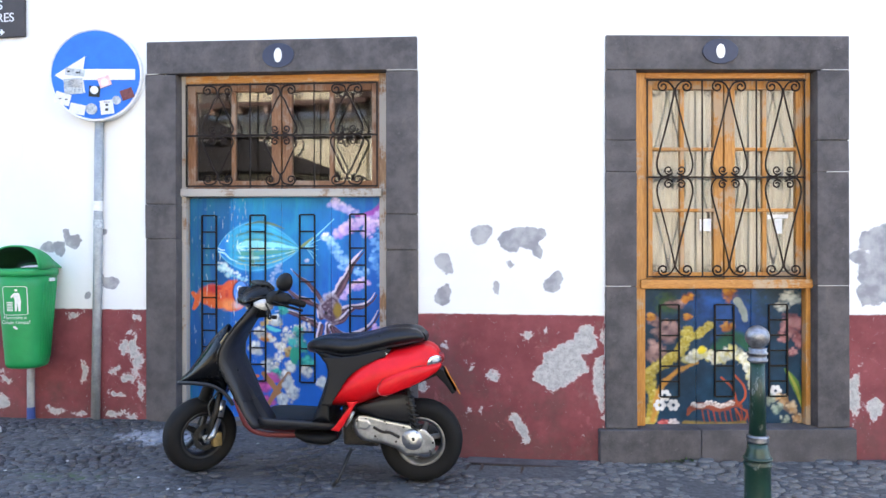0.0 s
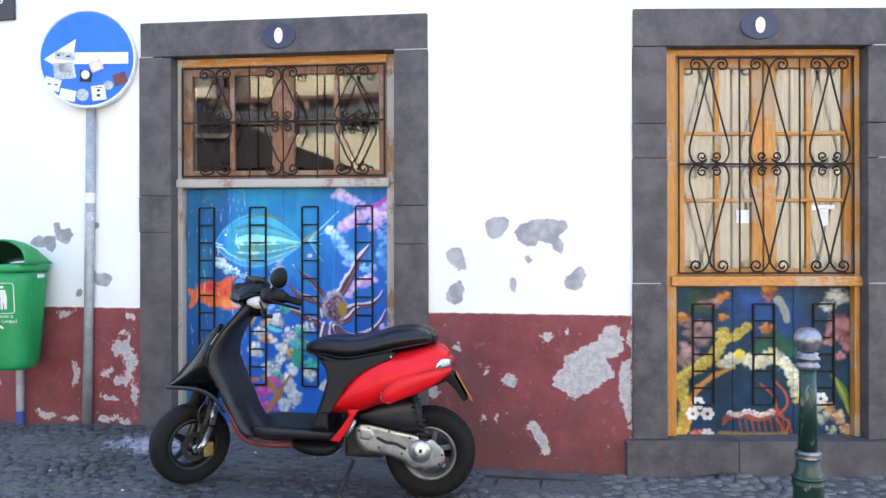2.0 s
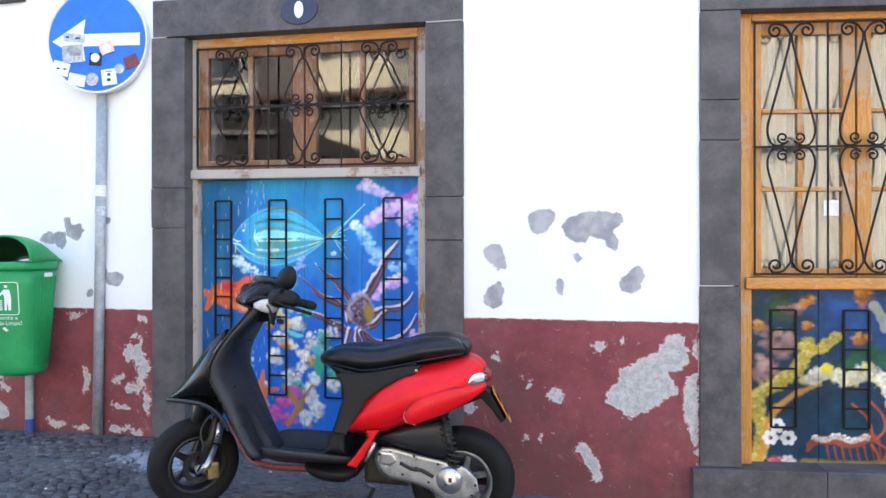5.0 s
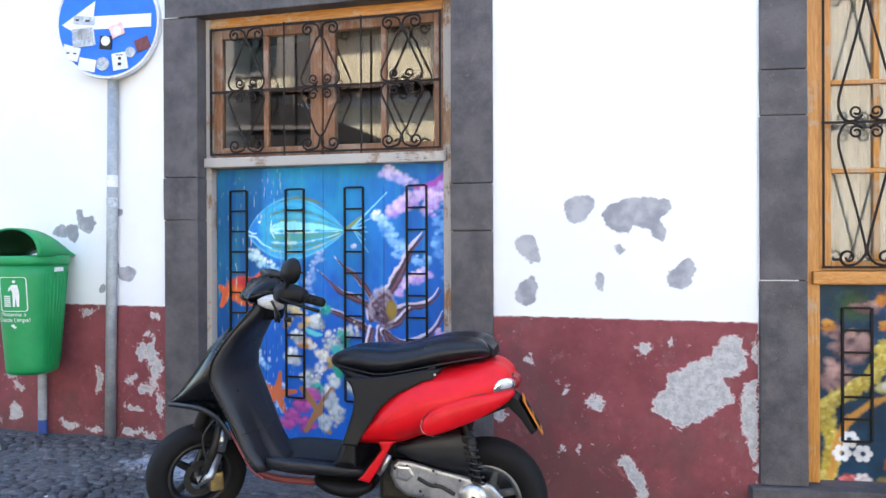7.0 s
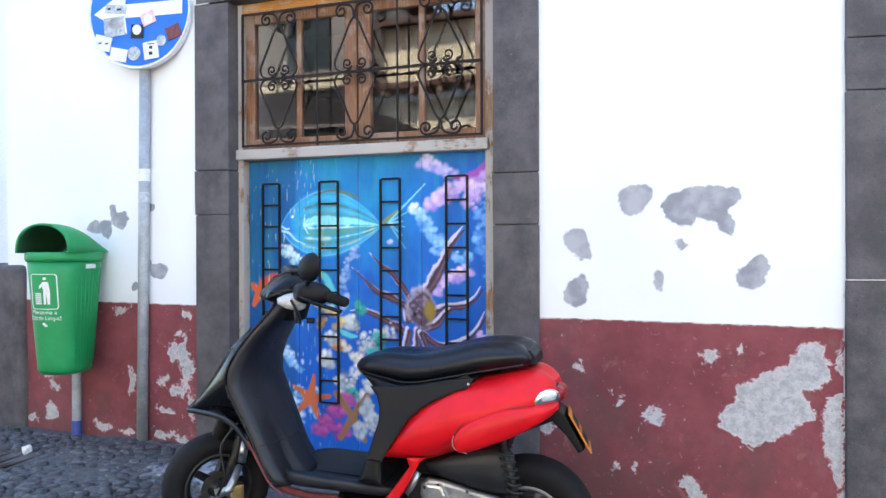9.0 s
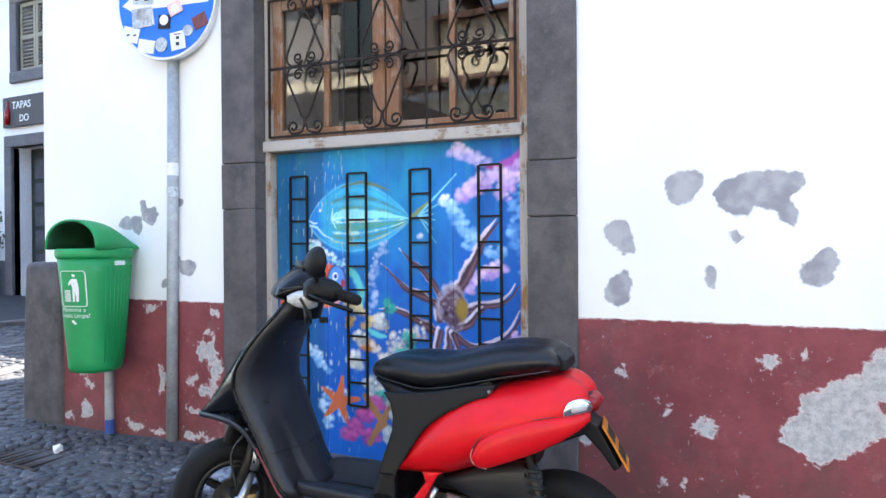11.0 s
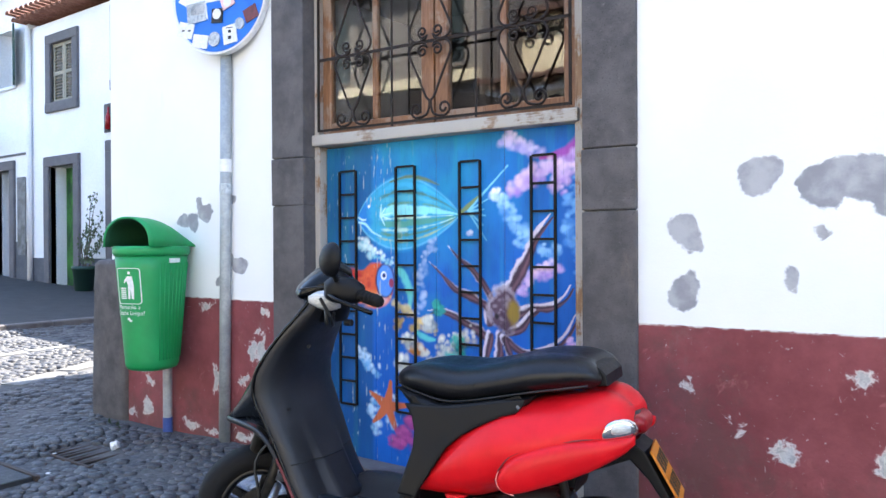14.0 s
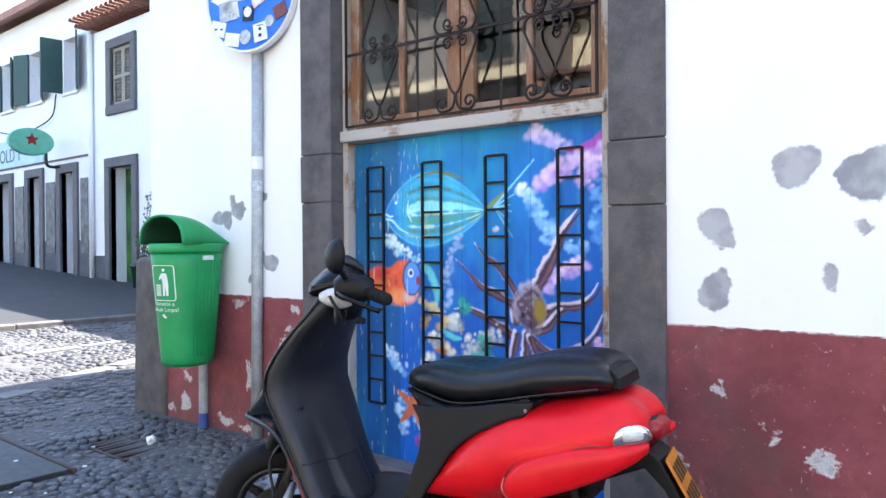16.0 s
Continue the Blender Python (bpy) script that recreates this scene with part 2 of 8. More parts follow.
MURAL = mural_material()
IRON = simple("black_iron", (0.004, 0.0035, 0.0035), (0.010, 0.007, 0.006), 40, 0.6, 0.0, 0.0006)
IRON_RUST = simple("dark_iron", (0.012, 0.007, 0.005), (0.026, 0.016, 0.012), 40, 0.6, 0.0, 0.0006)
GLASS = glass_material()
CURTAIN = simple("curtain_cloth", (0.37, 0.345, 0.29), (0.48, 0.455, 0.39), 20, 0.9, bump=0.001, stretch=(1, 1, 0.2))
# near-black colour gives the added room its dimness
DARK_ROOM = simple("dark_coloured_interior", (0.05, 0.04, 0.035), (0.08, 0.065, 0.055), 3, 0.9)
NAVY = paint("navy_enamel", (0.022, 0.030, 0.065), 0.3, dust=0.15)
WHITE = simple("white_paint", (0.74, 0.74, 0.73), (0.80, 0.80, 0.80), 8, 0.5)
soften(STONE, 0.3), soften(STONE_LIGHT, 0.3), soften(IRON, 0.25), soften(IRON_RUST, 0.25)
COBBLE, JOINTS = cobble_material(), joint_material()


# ---- mesh kit ----
def part(name, bm, material, parent=None, label="", smooth=False):
    """Link a bmesh as one mesh object, under a thing or a part if one is given."""
    me = bpy.data.meshes.new(name)
    if smooth:
        for f in bm.faces:
            f.smooth = True
    bm.normal_update()
    bm.to_mesh(me)
    bm.free()
    return mesh_part(name, me, material, parent, label)


def mesh_part(name, me, material, parent=None, label=""):
    for m in material if isinstance(material, (list, tuple)) else [material]:
        me.materials.append(m)
    ob = new(name, me)
    if parent:
        ob.parent = parent
        if parent.type == "EMPTY" and not parent.get("own_axes"):
            ob.matrix_parent_inverse = parent.matrix_basis.inverted()
    if label:
        ob["label"] = label
    return ob


def thing(name, loc, label, category, group="", kind="", m=None):
    """An empty at a thing's base. With m, its parts are built in the thing's own axes."""
    ob = new(name)
    ob.empty_display_size = 0.1
    ob.matrix_basis = m if m else Matrix.Translation(loc)
    if m:
        ob["own_axes"] = 1
    return tagged(ob, label, category, group, kind)


def box(bm, x0, x1, y0, y1, z0, z1, bevel=0.0, seg=1):
    vs = [bm.verts.new((x, y, z)) for x in (x0, x1) for y in (y0, y1) for z in (z0, z1)]
    q = ((0, 1, 3, 2), (4, 6, 7, 5), (0, 4, 5, 1), (2, 3, 7, 6), (0, 2, 6, 4), (1, 5, 7, 3))
    fs = [bm.faces.new([vs[i] for i in f]) for f in q]
    if bevel:
        es = list({e for f in fs for e in f.edges})
        bmesh.ops.bevel(bm, geom=es, offset=bevel, segments=seg, affect="EDGES", profile=0.6)
    return bm


def cube(x0, x1, y0, y1, z0, z1, bevel=0.0, seg=1):
    return box(bmesh.new(), x0, x1, y0, y1, z0, z1, bevel, seg)


def prism(bm, pts, lo, hi, axis="y", bevel=0.0, seg=2):
    """A polygon drawn in the plane across axis, pulled from lo to hi."""
    def at(p, v):
        return {"y": (p[0], v, p[1]), "x": (v, p[0], p[1]), "z": (p[0], p[1], v)}[axis]
    a = [bm.verts.new(at(p, lo)) for p in pts]
    b = [bm.verts.new(at(p, hi)) for p in pts]
    fs = [bm.faces.new(a[::-1]), bm.faces.new(b)]
    n = len(pts)
    fs += [bm.faces.new((a[i], a[(i + 1) % n], b[(i + 1) % n], b[i])) for i in range(n)]
    bmesh.ops.recalc_face_normals(bm, faces=fs)
    if bevel:
        es = list({e for f in fs[:2] for e in f.edges})
        bmesh.ops.bevel(bm, geom=es, offset=bevel, segments=seg, affect="EDGES", profile=0.6)
    return bm


def loft(bm, rings, closed=True, caps=True):
    """Skin rings of equal length; closed: each ring is a loop."""
    vs = [[bm.verts.new(p) for p in r] for r in rings]
    fs, n = [], len(rings[0])
    for a, b in zip(vs, vs[1:]):
        for i in range(n if closed else n - 1):
            j = (i + 1) % n
            fs.append(bm.faces.new((a[i], a[j], b[j], b[i])))
    if caps and closed:
        fs += [bm.faces.new(vs[0][::-1]), bm.faces.new(vs[-1])]
    bmesh.ops.recalc_face_normals(bm, faces=fs)
    return bm


def lathe(bm, profile, n=24, centre=(0, 0, 0), axis="z", caps=True):
    c = Vector(centre)
    rings = []
    for r, h in profile:
        ring = []
        for i in range(n):
            a = 2 * math.pi * i / n
            p, q = r * math.cos(a), r * math.sin(a)
            ring.append(c + Vector({"z": (p, q, h), "y": (p, h, q), "x": (h, p, q)}[axis]))
        rings.append(ring)
    return loft(bm, rings, caps=caps)


def tube(bm, pts, r, n=8, taper=None):
    """A round bar along points; taper: radius at each point."""
    pts = [Vector(p) for p in pts]
    rings = []
    side = None
    for i, p in enumerate(pts):
        d = (pts[min(i + 1, len(pts) - 1)] - pts[max(i - 1, 0)]).normalized()
        if side is None:
            side = d.orthogonal().normalized()
        side = (side - d * side.dot(d)).normalized()
        up = d.cross(side)
        k = taper[i] if taper else r
        rings.append([p + (side * math.cos(a) + up * math.sin(a)) * k for a in (2 * math.pi * j / n for j in range(n))])
    return loft(bm, rings)


def smoothpath(pts, n=6):
    """Catmull-Rom points through pts."""
    p = [Vector(v) for v in pts]
    p = [2 * p[0] - p[1]] + p + [2 * p[-1] - p[-2]]
    out = []
    for i in range(1, len(p) - 2):
        for k in range(n):
            t = k / n
            out.append(0.5 * (2 * p[i] + (p[i + 1] - p[i - 1]) * t + (2 * p[i - 1] - 5 * p[i] + 4 * p[i + 1] - p[i + 2]) * t * t
                              + (3 * p[i] - p[i - 1] - 3 * p[i + 1] + p[i + 2]) * t ** 3))
    return out + [p[-2]]


def disc(bm, pts, y, thick):
    """A flat plate drawn in x, z, its front at y."""
    return prism(bm, pts, y, y + thick)


def oval(cx, cz, rx, rz, n=28):
    return [(cx + rx * math.cos(2 * math.pi * i / n), cz + rz * math.sin(2 * math.pi * i / n)) for i in range(n)]


def lattice(x, z, seed=0):
    """Smooth value noise on arrays, 0 to 1."""
    xi, zi = np.floor(x).astype(np.int64), np.floor(z).astype(np.int64)
    fx, fz = x - xi, z - zi
    fx, fz = fx * fx * (3 - 2 * fx), fz * fz * (3 - 2 * fz)

    def h(a, b):
        n = (a * 374761393 + b * 668265263 + seed * 144665) & 0x7fffffff
        n = ((n ^ (n >> 13)) * 1274126177) & 0x7fffffff
        return ((n ^ (n >> 16)) & 0xffff) / 65535.0
    return (h(xi, zi) * (1 - fx) + h(xi + 1, zi) * fx) * (1 - fz) + (h(xi, zi + 1) * (1 - fx) + h(xi + 1, zi + 1) * fx) * fz


def fractal(x, z, scale, seed=0, octaves=4):
    v, a, s = 0, 0.5, scale
    for o in range(octaves):
        v = v + a * lattice(x * s, z * s, seed + o * 17)
        a, s = a * 0.5, s * 2.03
    return v


def sheet(name, xs, zs, place, attrs=None, colours=None, material=None, parent=None, holes=(), label=""):
    """A fine grid over xs, zs; place gives the points, attrs and colours arrays for the points; holes are left out."""
    X, Z = np.meshgrid(xs, zs, indexing="ij")
    P = place(X, Z).reshape(-1, 3)
    nx, nz = len(xs), len(zs)
    I = np.arange(nx * nz).reshape(nx, nz)
    F = np.stack([I[:-1, :-1], I[1:, :-1], I[1:, 1:], I[:-1, 1:]], -1)
    cx, cz = (X[:-1, :-1] + X[1:, 1:]) / 2, (Z[:-1, :-1] + Z[1:, 1:]) / 2
    keep = np.ones(cx.shape, bool)
    for a, b, c, d in holes:
        keep &= ~((cx > a) & (cx < b) & (cz > c) & (cz < d))
    F = F[keep]
    me = bpy.data.meshes.new(name)
    me.vertices.add(len(P))
    me.vertices.foreach_set("co", P.astype(np.float32).ravel())
    me.loops.add(F.size)
    me.loops.foreach_set("vertex_index", F.astype(np.int32).ravel())
    me.polygons.add(len(F))
    me.polygons.foreach_set("loop_start", np.arange(0, F.size, 4, dtype=np.int32))
    me.polygons.foreach_set("use_smooth", np.ones(len(F), bool))
    for key, v in (attrs or {}).items():
        me.attributes.new(key, "FLOAT", "POINT").data.foreach_set("value", v(X, Z).astype(np.float32).ravel())
    if colours is not None:
        rgba = np.ones((*X.shape, 4), np.float32)
        rgba[..., :3] = colours(X, Z)
        me.attributes.new("paint", "FLOAT_COLOR", "POINT").data.foreach_set("color", rgba.ravel())
    me.update(calc_edges=True)
    me.validate()
    return mesh_part(name, me, material, parent, label)

# ---- ground ----
WALL_Z = ((-30, 1.4), (-12, 0.42), (-6, 0.22), (-3.8, 0.12), (-2.3, 0.155), (-1.3, 0.13), (-0.2, 0.0), (0.6, 0.02), (2.2, 0.02), (30, -0.5))
STREET_Z = ((-30, 1.4), (-12, 0.40), (-6, 0.20), (-3.6, 0.10), (-1.5, 0.088), (-0.25, 0.045), (1.0, 0.0), (2.2, -0.02), (30, -0.5))


def ground_z(x, y):
    """Height of the sloping street, arrays or numbers."""
    a = np.interp(x, *zip(*WALL_Z))
    b = np.interp(x, *zip(*STREET_Z))
    t = np.clip((np.asarray(y) - 3.95) / 0.65, 0, 1)
    return b * (1 - t) + a * t


def spill(x, y):
    """Dried whitewash on the stones by the front of the first door."""
    return np.clip(1 - np.hypot((x + 2.0) / 0.55, (y - 4.3) / 0.28), 0, 1) * 0.75


def moss(x, y):
    g = np.clip(1.4 - np.hypot((x + 2.05) / 0.3, (y - 3.62) / 0.08), 0, 1)
    return np.maximum(g, np.clip(1.4 - np.hypot((x - 1.1) / 0.2, (y - 4.62) / 0.06), 0, 1))


xs = np.concatenate([np.linspace(-900, -40, 12), np.linspace(-30, -12.2, 30), np.arange(-12, 3.01, 0.06), np.linspace(3.5, 30, 20), np.linspace(60, 900, 12)])
ys = np.concatenate([np.linspace(-900, -40, 12), np.linspace(-30, 2.0, 30), np.arange(2.1, 9.0, 0.06), np.linspace(9.5, 30, 20), np.linspace(60, 900, 12)])


def on_ground(X, Y):
    bump = (fractal(X, Y, 2.2, 5, 3) - 0.45) * 0.02
    return np.stack([X, Y, ground_z(X, Y) - 0.004 + bump], -1)


ground = sheet("ground", xs, ys, on_ground, {"spill": spill, "moss": moss}, None, JOINTS)
tagged(ground, "dark grey earth and mortar between the street's cobbles", "ground", kind="structure")

# ---- house with the two painted doors ----
BEND = Matrix.Translation((0.655, 4.6, 0)) @ Matrix.Rotation(radians(10.5), 4, "Z")
C10, S10 = math.cos(radians(10.5)), math.sin(radians(10.5))
REPAIRS = [(-2.78, 1.31, .076, .043), (-2.83, 1.35, .026, .037), (-2.89, 1.26, .056, .037), (-2.98, 1.27, .04, .034),
           (-2.5, 1.04, .072, .05), (-2.56, 1.07, .025, .03), (-2.56, 1.36, .025, .02), (-2.68, 0.94, .021, .024)]
REPAIR_SHAPES = [
    ((-0.119, 1.328), (-0.114, 1.363), (-0.077, 1.385), (-0.031, 1.389), (-0.003, 1.372), (-0.008, 1.342), (-0.049, 1.291), (-0.077, 1.280), (-0.107, 1.292)),
    ((0.042, 1.308), (0.064, 1.340), (0.109, 1.358), (0.153, 1.373), (0.218, 1.373), (0.304, 1.364), (0.315, 1.335), (0.261, 1.291), (0.293, 1.241), (0.283, 1.201), (0.251, 1.215), (0.240, 1.253), (0.164, 1.270), (0.142, 1.238), (0.098, 1.243), (0.053, 1.278)),
    ((-0.342, 1.187), (-0.322, 1.216), (-0.273, 1.218), (-0.249, 1.163), (-0.244, 1.115), (-0.273, 1.108), (-0.334, 1.163)),
    ((-0.342, 0.958), (-0.322, 1.002), (-0.273, 1.031), (-0.256, 1.008), (-0.266, 0.936), (-0.298, 0.918), (-0.334, 0.934)),
    ((0.310, 1.028), (0.317, 1.058), (0.346, 1.067), (0.371, 1.103), (0.398, 1.112), (0.409, 1.074), (0.392, 1.019), (0.357, 1.000), (0.321, 1.011)),
    ((0.019, 1.047), (0.028, 1.050), (0.037, 1.024), (0.031, 0.989), (0.017, 0.994)),
    ((0.093, 1.170), (0.109, 1.177), (0.118, 1.158), (0.105, 1.149))]
FLAKES = [(0.2, 0.74, .022, .027), (0.0, 0.48, .032, .034), (0.12, 0.24, .02, .023), (0.2, 0.13, .018, .019), (-0.29, 0.67, .02, .013), (-0.12, 0.55, .01, .02), (-0.08, 0.29, .013, .016),
          (-0.16, 0.28, .01, .023), (-0.44, 0.41, .038, .036), (0.31, 0.76, .009, .014)]
FLAKE_SHAPES = [
    ((0.234, 0.469), (0.251, 0.538), (0.300, 0.587), (0.302, 0.632), (0.351, 0.652), (0.384, 0.668), (0.392, 0.697), (0.470, 0.708), (0.495, 0.762), (0.521, 0.803), (0.561, 0.811), (0.595, 0.801), (0.597, 0.763), (0.620, 0.738), (0.618, 0.688), (0.591, 0.637), (0.535, 0.624), (0.561, 0.574), (0.581, 0.541), (0.531, 0.509), (0.450, 0.458), (0.357, 0.403), (0.300, 0.439)),
    ((0.655, 0.817), (0.632, 0.782), (0.630, 0.700), (0.655, 0.686)),
    ((0.655, 0.637), (0.603, 0.612), (0.583, 0.545), (0.591, 0.459), (0.611, 0.375), (0.630, 0.269), (0.642, 0.206), (0.656, 0.207)),
    ((0.114, 0.262), (0.142, 0.275), (0.173, 0.238), (0.206, 0.197), (0.217, 0.136), (0.184, 0.117), (0.156, 0.160), (0.122, 0.206))]
FLAKES_LEFT = [(-2.41, 0.62, .044, .064), (-2.34, 0.62, .043, .085), (-2.31, 0.51, .028, .117), (-2.29, 0.34, .022, .086), (-2.7, 0.46, .034, .066),
               (-2.77, 0.82, .048, .022), (-2.47, 0.46, .041, .02), (-2.38, 0.41, .061, .024), (-2.45, 0.3, .069, .02), (-2.49, 0.18, .112, .02),
               (-2.35, 0.16, .032, .02), (-3.3, 0.23, .061, .047), (-3.29, 0.37, .039, .018), (-2.37, 0.72, .032, .018), (-2.32, 0.81, .024, .02),
               (-2.9, 0.19, .058, .02), (-2.74, 0.18, .065, .016), (-3.46, 0.18, .039, .02), (-3.34, 0.42, .048, .016)]
REPAIRS_BEND = [(1.62, 1.30, .08, .06), (1.70, 1.22, .1, .12), (1.60, 1.08, .07, .1), (1.55, 0.98, .05, .06), (1.68, 1.0, .06, .05), (1.5, 1.2, .03, .03)]


def blots(spots, grow=0.86):
    """Largest signed depth into any of the spots, metres."""
    def depth(X, Z):
        v = np.full(X.shape, -1.0)
        r = random.Random(len(spots))
        jx, jz = (fractal(X, Z, 9, 21, 3) - 0.47) * 0.07, (fractal(X, Z, 9, 22, 3) - 0.47) * 0.07
        for x, z, a, b in spots:
            # each spot is a broken, roughly six-sided scab
            p, q = (X + jx - x) / a, (Z + jz - z) / b
            turn = r.uniform(0, 1.05)
            far = np.zeros(X.shape)
            for i in range(6):
                t = turn + 1.0472 * i + r.uniform(-0.3, 0.3)
                far = np.maximum(far, (p * math.cos(t) + q * math.sin(t)) / r.uniform(0.85, 1.2) * grow)
            v = np.maximum(v, (1 - far) * min(a, b))
        return np.maximum(v, -0.2)
    return depth


def outlined(shapes, spots):
    """Signed depth into any of the outlined shapes or the spots, metres."""
    def depth(X, Z):
        v = spots(X, Z)
        for pts in shapes:
            best, odd = np.full(X.shape, 9.0), np.zeros(X.shape, bool)
            for (ax, az), (bx, bz) in zip(pts, pts[1:] + pts[:1]):
                dx, dz = bx - ax, bz - az
                t = np.clip(((X - ax) * dx + (Z - az) * dz) / (dx * dx + dz * dz + 1e-12), 0, 1)
                best = np.minimum(best, np.hypot(X - ax - t * dx, Z - az - t * dz))
                odd ^= ((az > Z) != (bz > Z)) & (X < ax + (Z - az) * dx / (dz if abs(dz) > 1e-9 else 1e-9))
            v = np.maximum(v, np.where(odd, best, -best))
        return v
    return depth


def wavy(X, Z, y=4.6):
    return np.stack([X, y - 0.006 + 0.012 * fractal(X, Z, 1.3, 3, 2), Z], -1)


def wavy_bend(U, Z):
    d = -0.006 + 0.012 * fractal(U + 9, Z, 1.3, 3, 2)
    return np.stack([0.655 + U * C10 - d * S10, 4.6 + U * S10 + d * C10, Z], -1)


EAVE = 5.4
xs = np.unique(np.concatenate([np.arange(-3.66, 0.655, 0.012), [-2.1, -0.58, 0.655]]))
zs = np.concatenate([np.arange(-0.12, 1.6, 0.012), np.arange(1.6, 3.3, 0.03)])
bm = bmesh.new()
for a in ((-3.655, -2.1, 4.62, 5.0, -0.4, EAVE), (-0.58, 0.655, 4.62, 5.0, -0.4, EAVE), (-2.1, -0.58, 4.62, 5.0, 2.48, EAVE), (-3.655, -2.1, 4.59, 4.62, 3.27, EAVE),
          (-0.58, 0.655, 4.59, 4.62, 3.27, EAVE), (-2.1, -0.58, 4.59, 4.62, 3.27, EAVE), (-2.1, -0.58, 4.72, 5.0, -0.4, 0.10)):
    box(bm, *a)
wall_north = tagged(part("wall_north", bm, WHITE), "white limewashed house wall with a dark red painted base", "wall", kind="structure")
sheet("plaster_coat", xs, zs, wavy, {"repair": outlined(REPAIR_SHAPES, blots(REPAIRS, 1.36)), "flake": outlined(FLAKE_SHAPES, blots(FLAKES + [(x, z, 0.8 * a, 0.85 * b) for x, z, a, b in FLAKES_LEFT])),
                                                                  "grime": blots([(-0.28, 0.12, .46, .28), (0.12, 0.04, .60, .15), (-0.25, 0.38, .16, .30), (0.35, 0.25, .1, .12), (-3.2, 0.2, .4, .14), (-2.6, 0.15, .4, .08)])}, None, PLASTER, wall_north,
      [(-2.1, -0.58, -1, 2.48)], "white plaster with grey cement repairs and flaking red base")
wall_bend = thing("wall_east", (0, 0, 0), "white limewashed house wall beyond a slight bend", "wall", kind="structure", m=BEND)
bm = bmesh.new()
for a in ((0, 0.10, 0.02, 0.4, -0.4, EAVE), (1.33, 6.0, 0.02, 0.4, -0.4, EAVE), (0.10, 1.33, 0.02, 0.4, 2.40, EAVE), (0.0, 6.0, -0.01, 0.02, 3.27, EAVE), (1.75, 6, -0.004, 0.02, -0.4, 3.27)):
    box(bm, *a)
part("wall_body", bm, WHITE, wall_bend)
us = np.unique(np.concatenate([np.arange(0, 1.76, 0.02), [0.10, 1.33]]))
coat = sheet("plaster_coat", us, zs, lambda U, Z: np.stack([U, -0.006 + 0.012 * fractal(U + 9, Z, 1.3, 3, 2), Z], -1),
             {"repair": blots(REPAIRS_BEND), "flake": blots([(1.47, 0.4, .03, .12), (1.6, 0.3, .05, .05), (0.01, .6, .015, .3)]), "grime": blots([(1.6, 0.1, .3, .12)])}, None, PLASTER, wall_bend, [(0.10, 1.33, -1, 2.40)])
tagged(part("wall_west", cube(-3.66, -3.3, 5.0, 12, -0.4, EAVE), WHITE), "white side wall of the house along the lane", "wall", kind="structure")
# plain room added behind the panes, its darkness put into the colour
tagged(part("wall_inner", cube(-3.3, 5.5, 7.0, 7.2, -0.4, EAVE), DARK_ROOM), "dark-coloured back wall of a plain room added behind the doors", "wall", kind="structure")
tagged(part("ceiling", cube(-3.3, 5.5, 5.0, 7.0, 2.95, 3.1), DARK_ROOM), "dark-coloured ceiling of a plain room added behind the doors", "ceiling", kind="structure")
tagged(part("floor", cube(-3.3, 5.5, 5.0, 7.0, 0.0, 0.1), DARK_ROOM), "dark-coloured floor of a plain room added behind the doors", "floor", kind="structure")
TILE = simple("roof_tile", (0.25, 0.105, 0.075), (0.37, 0.19, 0.14), 12, 0.8, bump=0.003)
bm = prism(bmesh.new(), [(4.3, EAVE), (8.3, EAVE + 1.8), (12.3, EAVE), (12.3, EAVE + 0.1), (8.3, EAVE + 1.9), (4.3, EAVE + 0.1)], -3.8, 6.6, "x")
tagged(part("roof", bm, TILE), "clay tile roof over the house with painted doors", "roof", kind="structure")

# corner guard stone of dark basalt, worn round at the top
bm = cube(-3.865, -3.495, 4.572, 4.98, -0.1, 1.06, 0.05, 4)
bmesh.ops.subdivide_edges(bm, edges=bm.edges[:], cuts=3, use_grid_fill=True)
for v in bm.verts:
    t = max(0.0, v.co.z - 0.6) / 0.46
    v.co.x += 0.05 * t * t * (v.co.x < -3.7)
    v.co += noise.noise_vector(v.co * 4) * 0.012
guard = part("guard_stone", bm, STONE, None, smooth=True)
tagged(guard, "worn dark basalt guard stone at the house corner", "guard stone", kind="structure")


# ---- door joinery ----
def lean(ob, amount=0.015, x0=-1.34, z0=0.7):
    """The old first doorway has sagged: its upper parts drop to one side."""
    for v in ob.data.vertices:
        v.co.z -= amount * max(0.0, v.co.z - z0) * (v.co.x - x0)
    return ob


def rough_block(x0, x1, y0, y1, z0, z1, seed=0):
    """A dressed stone with softened, slightly uneven arrises."""
    bm = cube(x0, x1, y0, y1, z0, z1, 0.006, 2)
    for v in bm.verts:
        v.co += noise.noise_vector(v.co * 6 + Vector((seed, seed, 0))) * 0.004
    return bm


def scroll(cx, cz, y, r, start, turns, sense, n=20):
    """A tightening spiral from angle start."""
    out = []
    for i in range(n + 1):
        t = i / n
        a = start + sense * turns * 2 * math.pi * t
        k = r * (1 - 0.72 * t)
        out.append((cx + k * math.cos(a), y, cz + k * math.sin(a)))
    return out


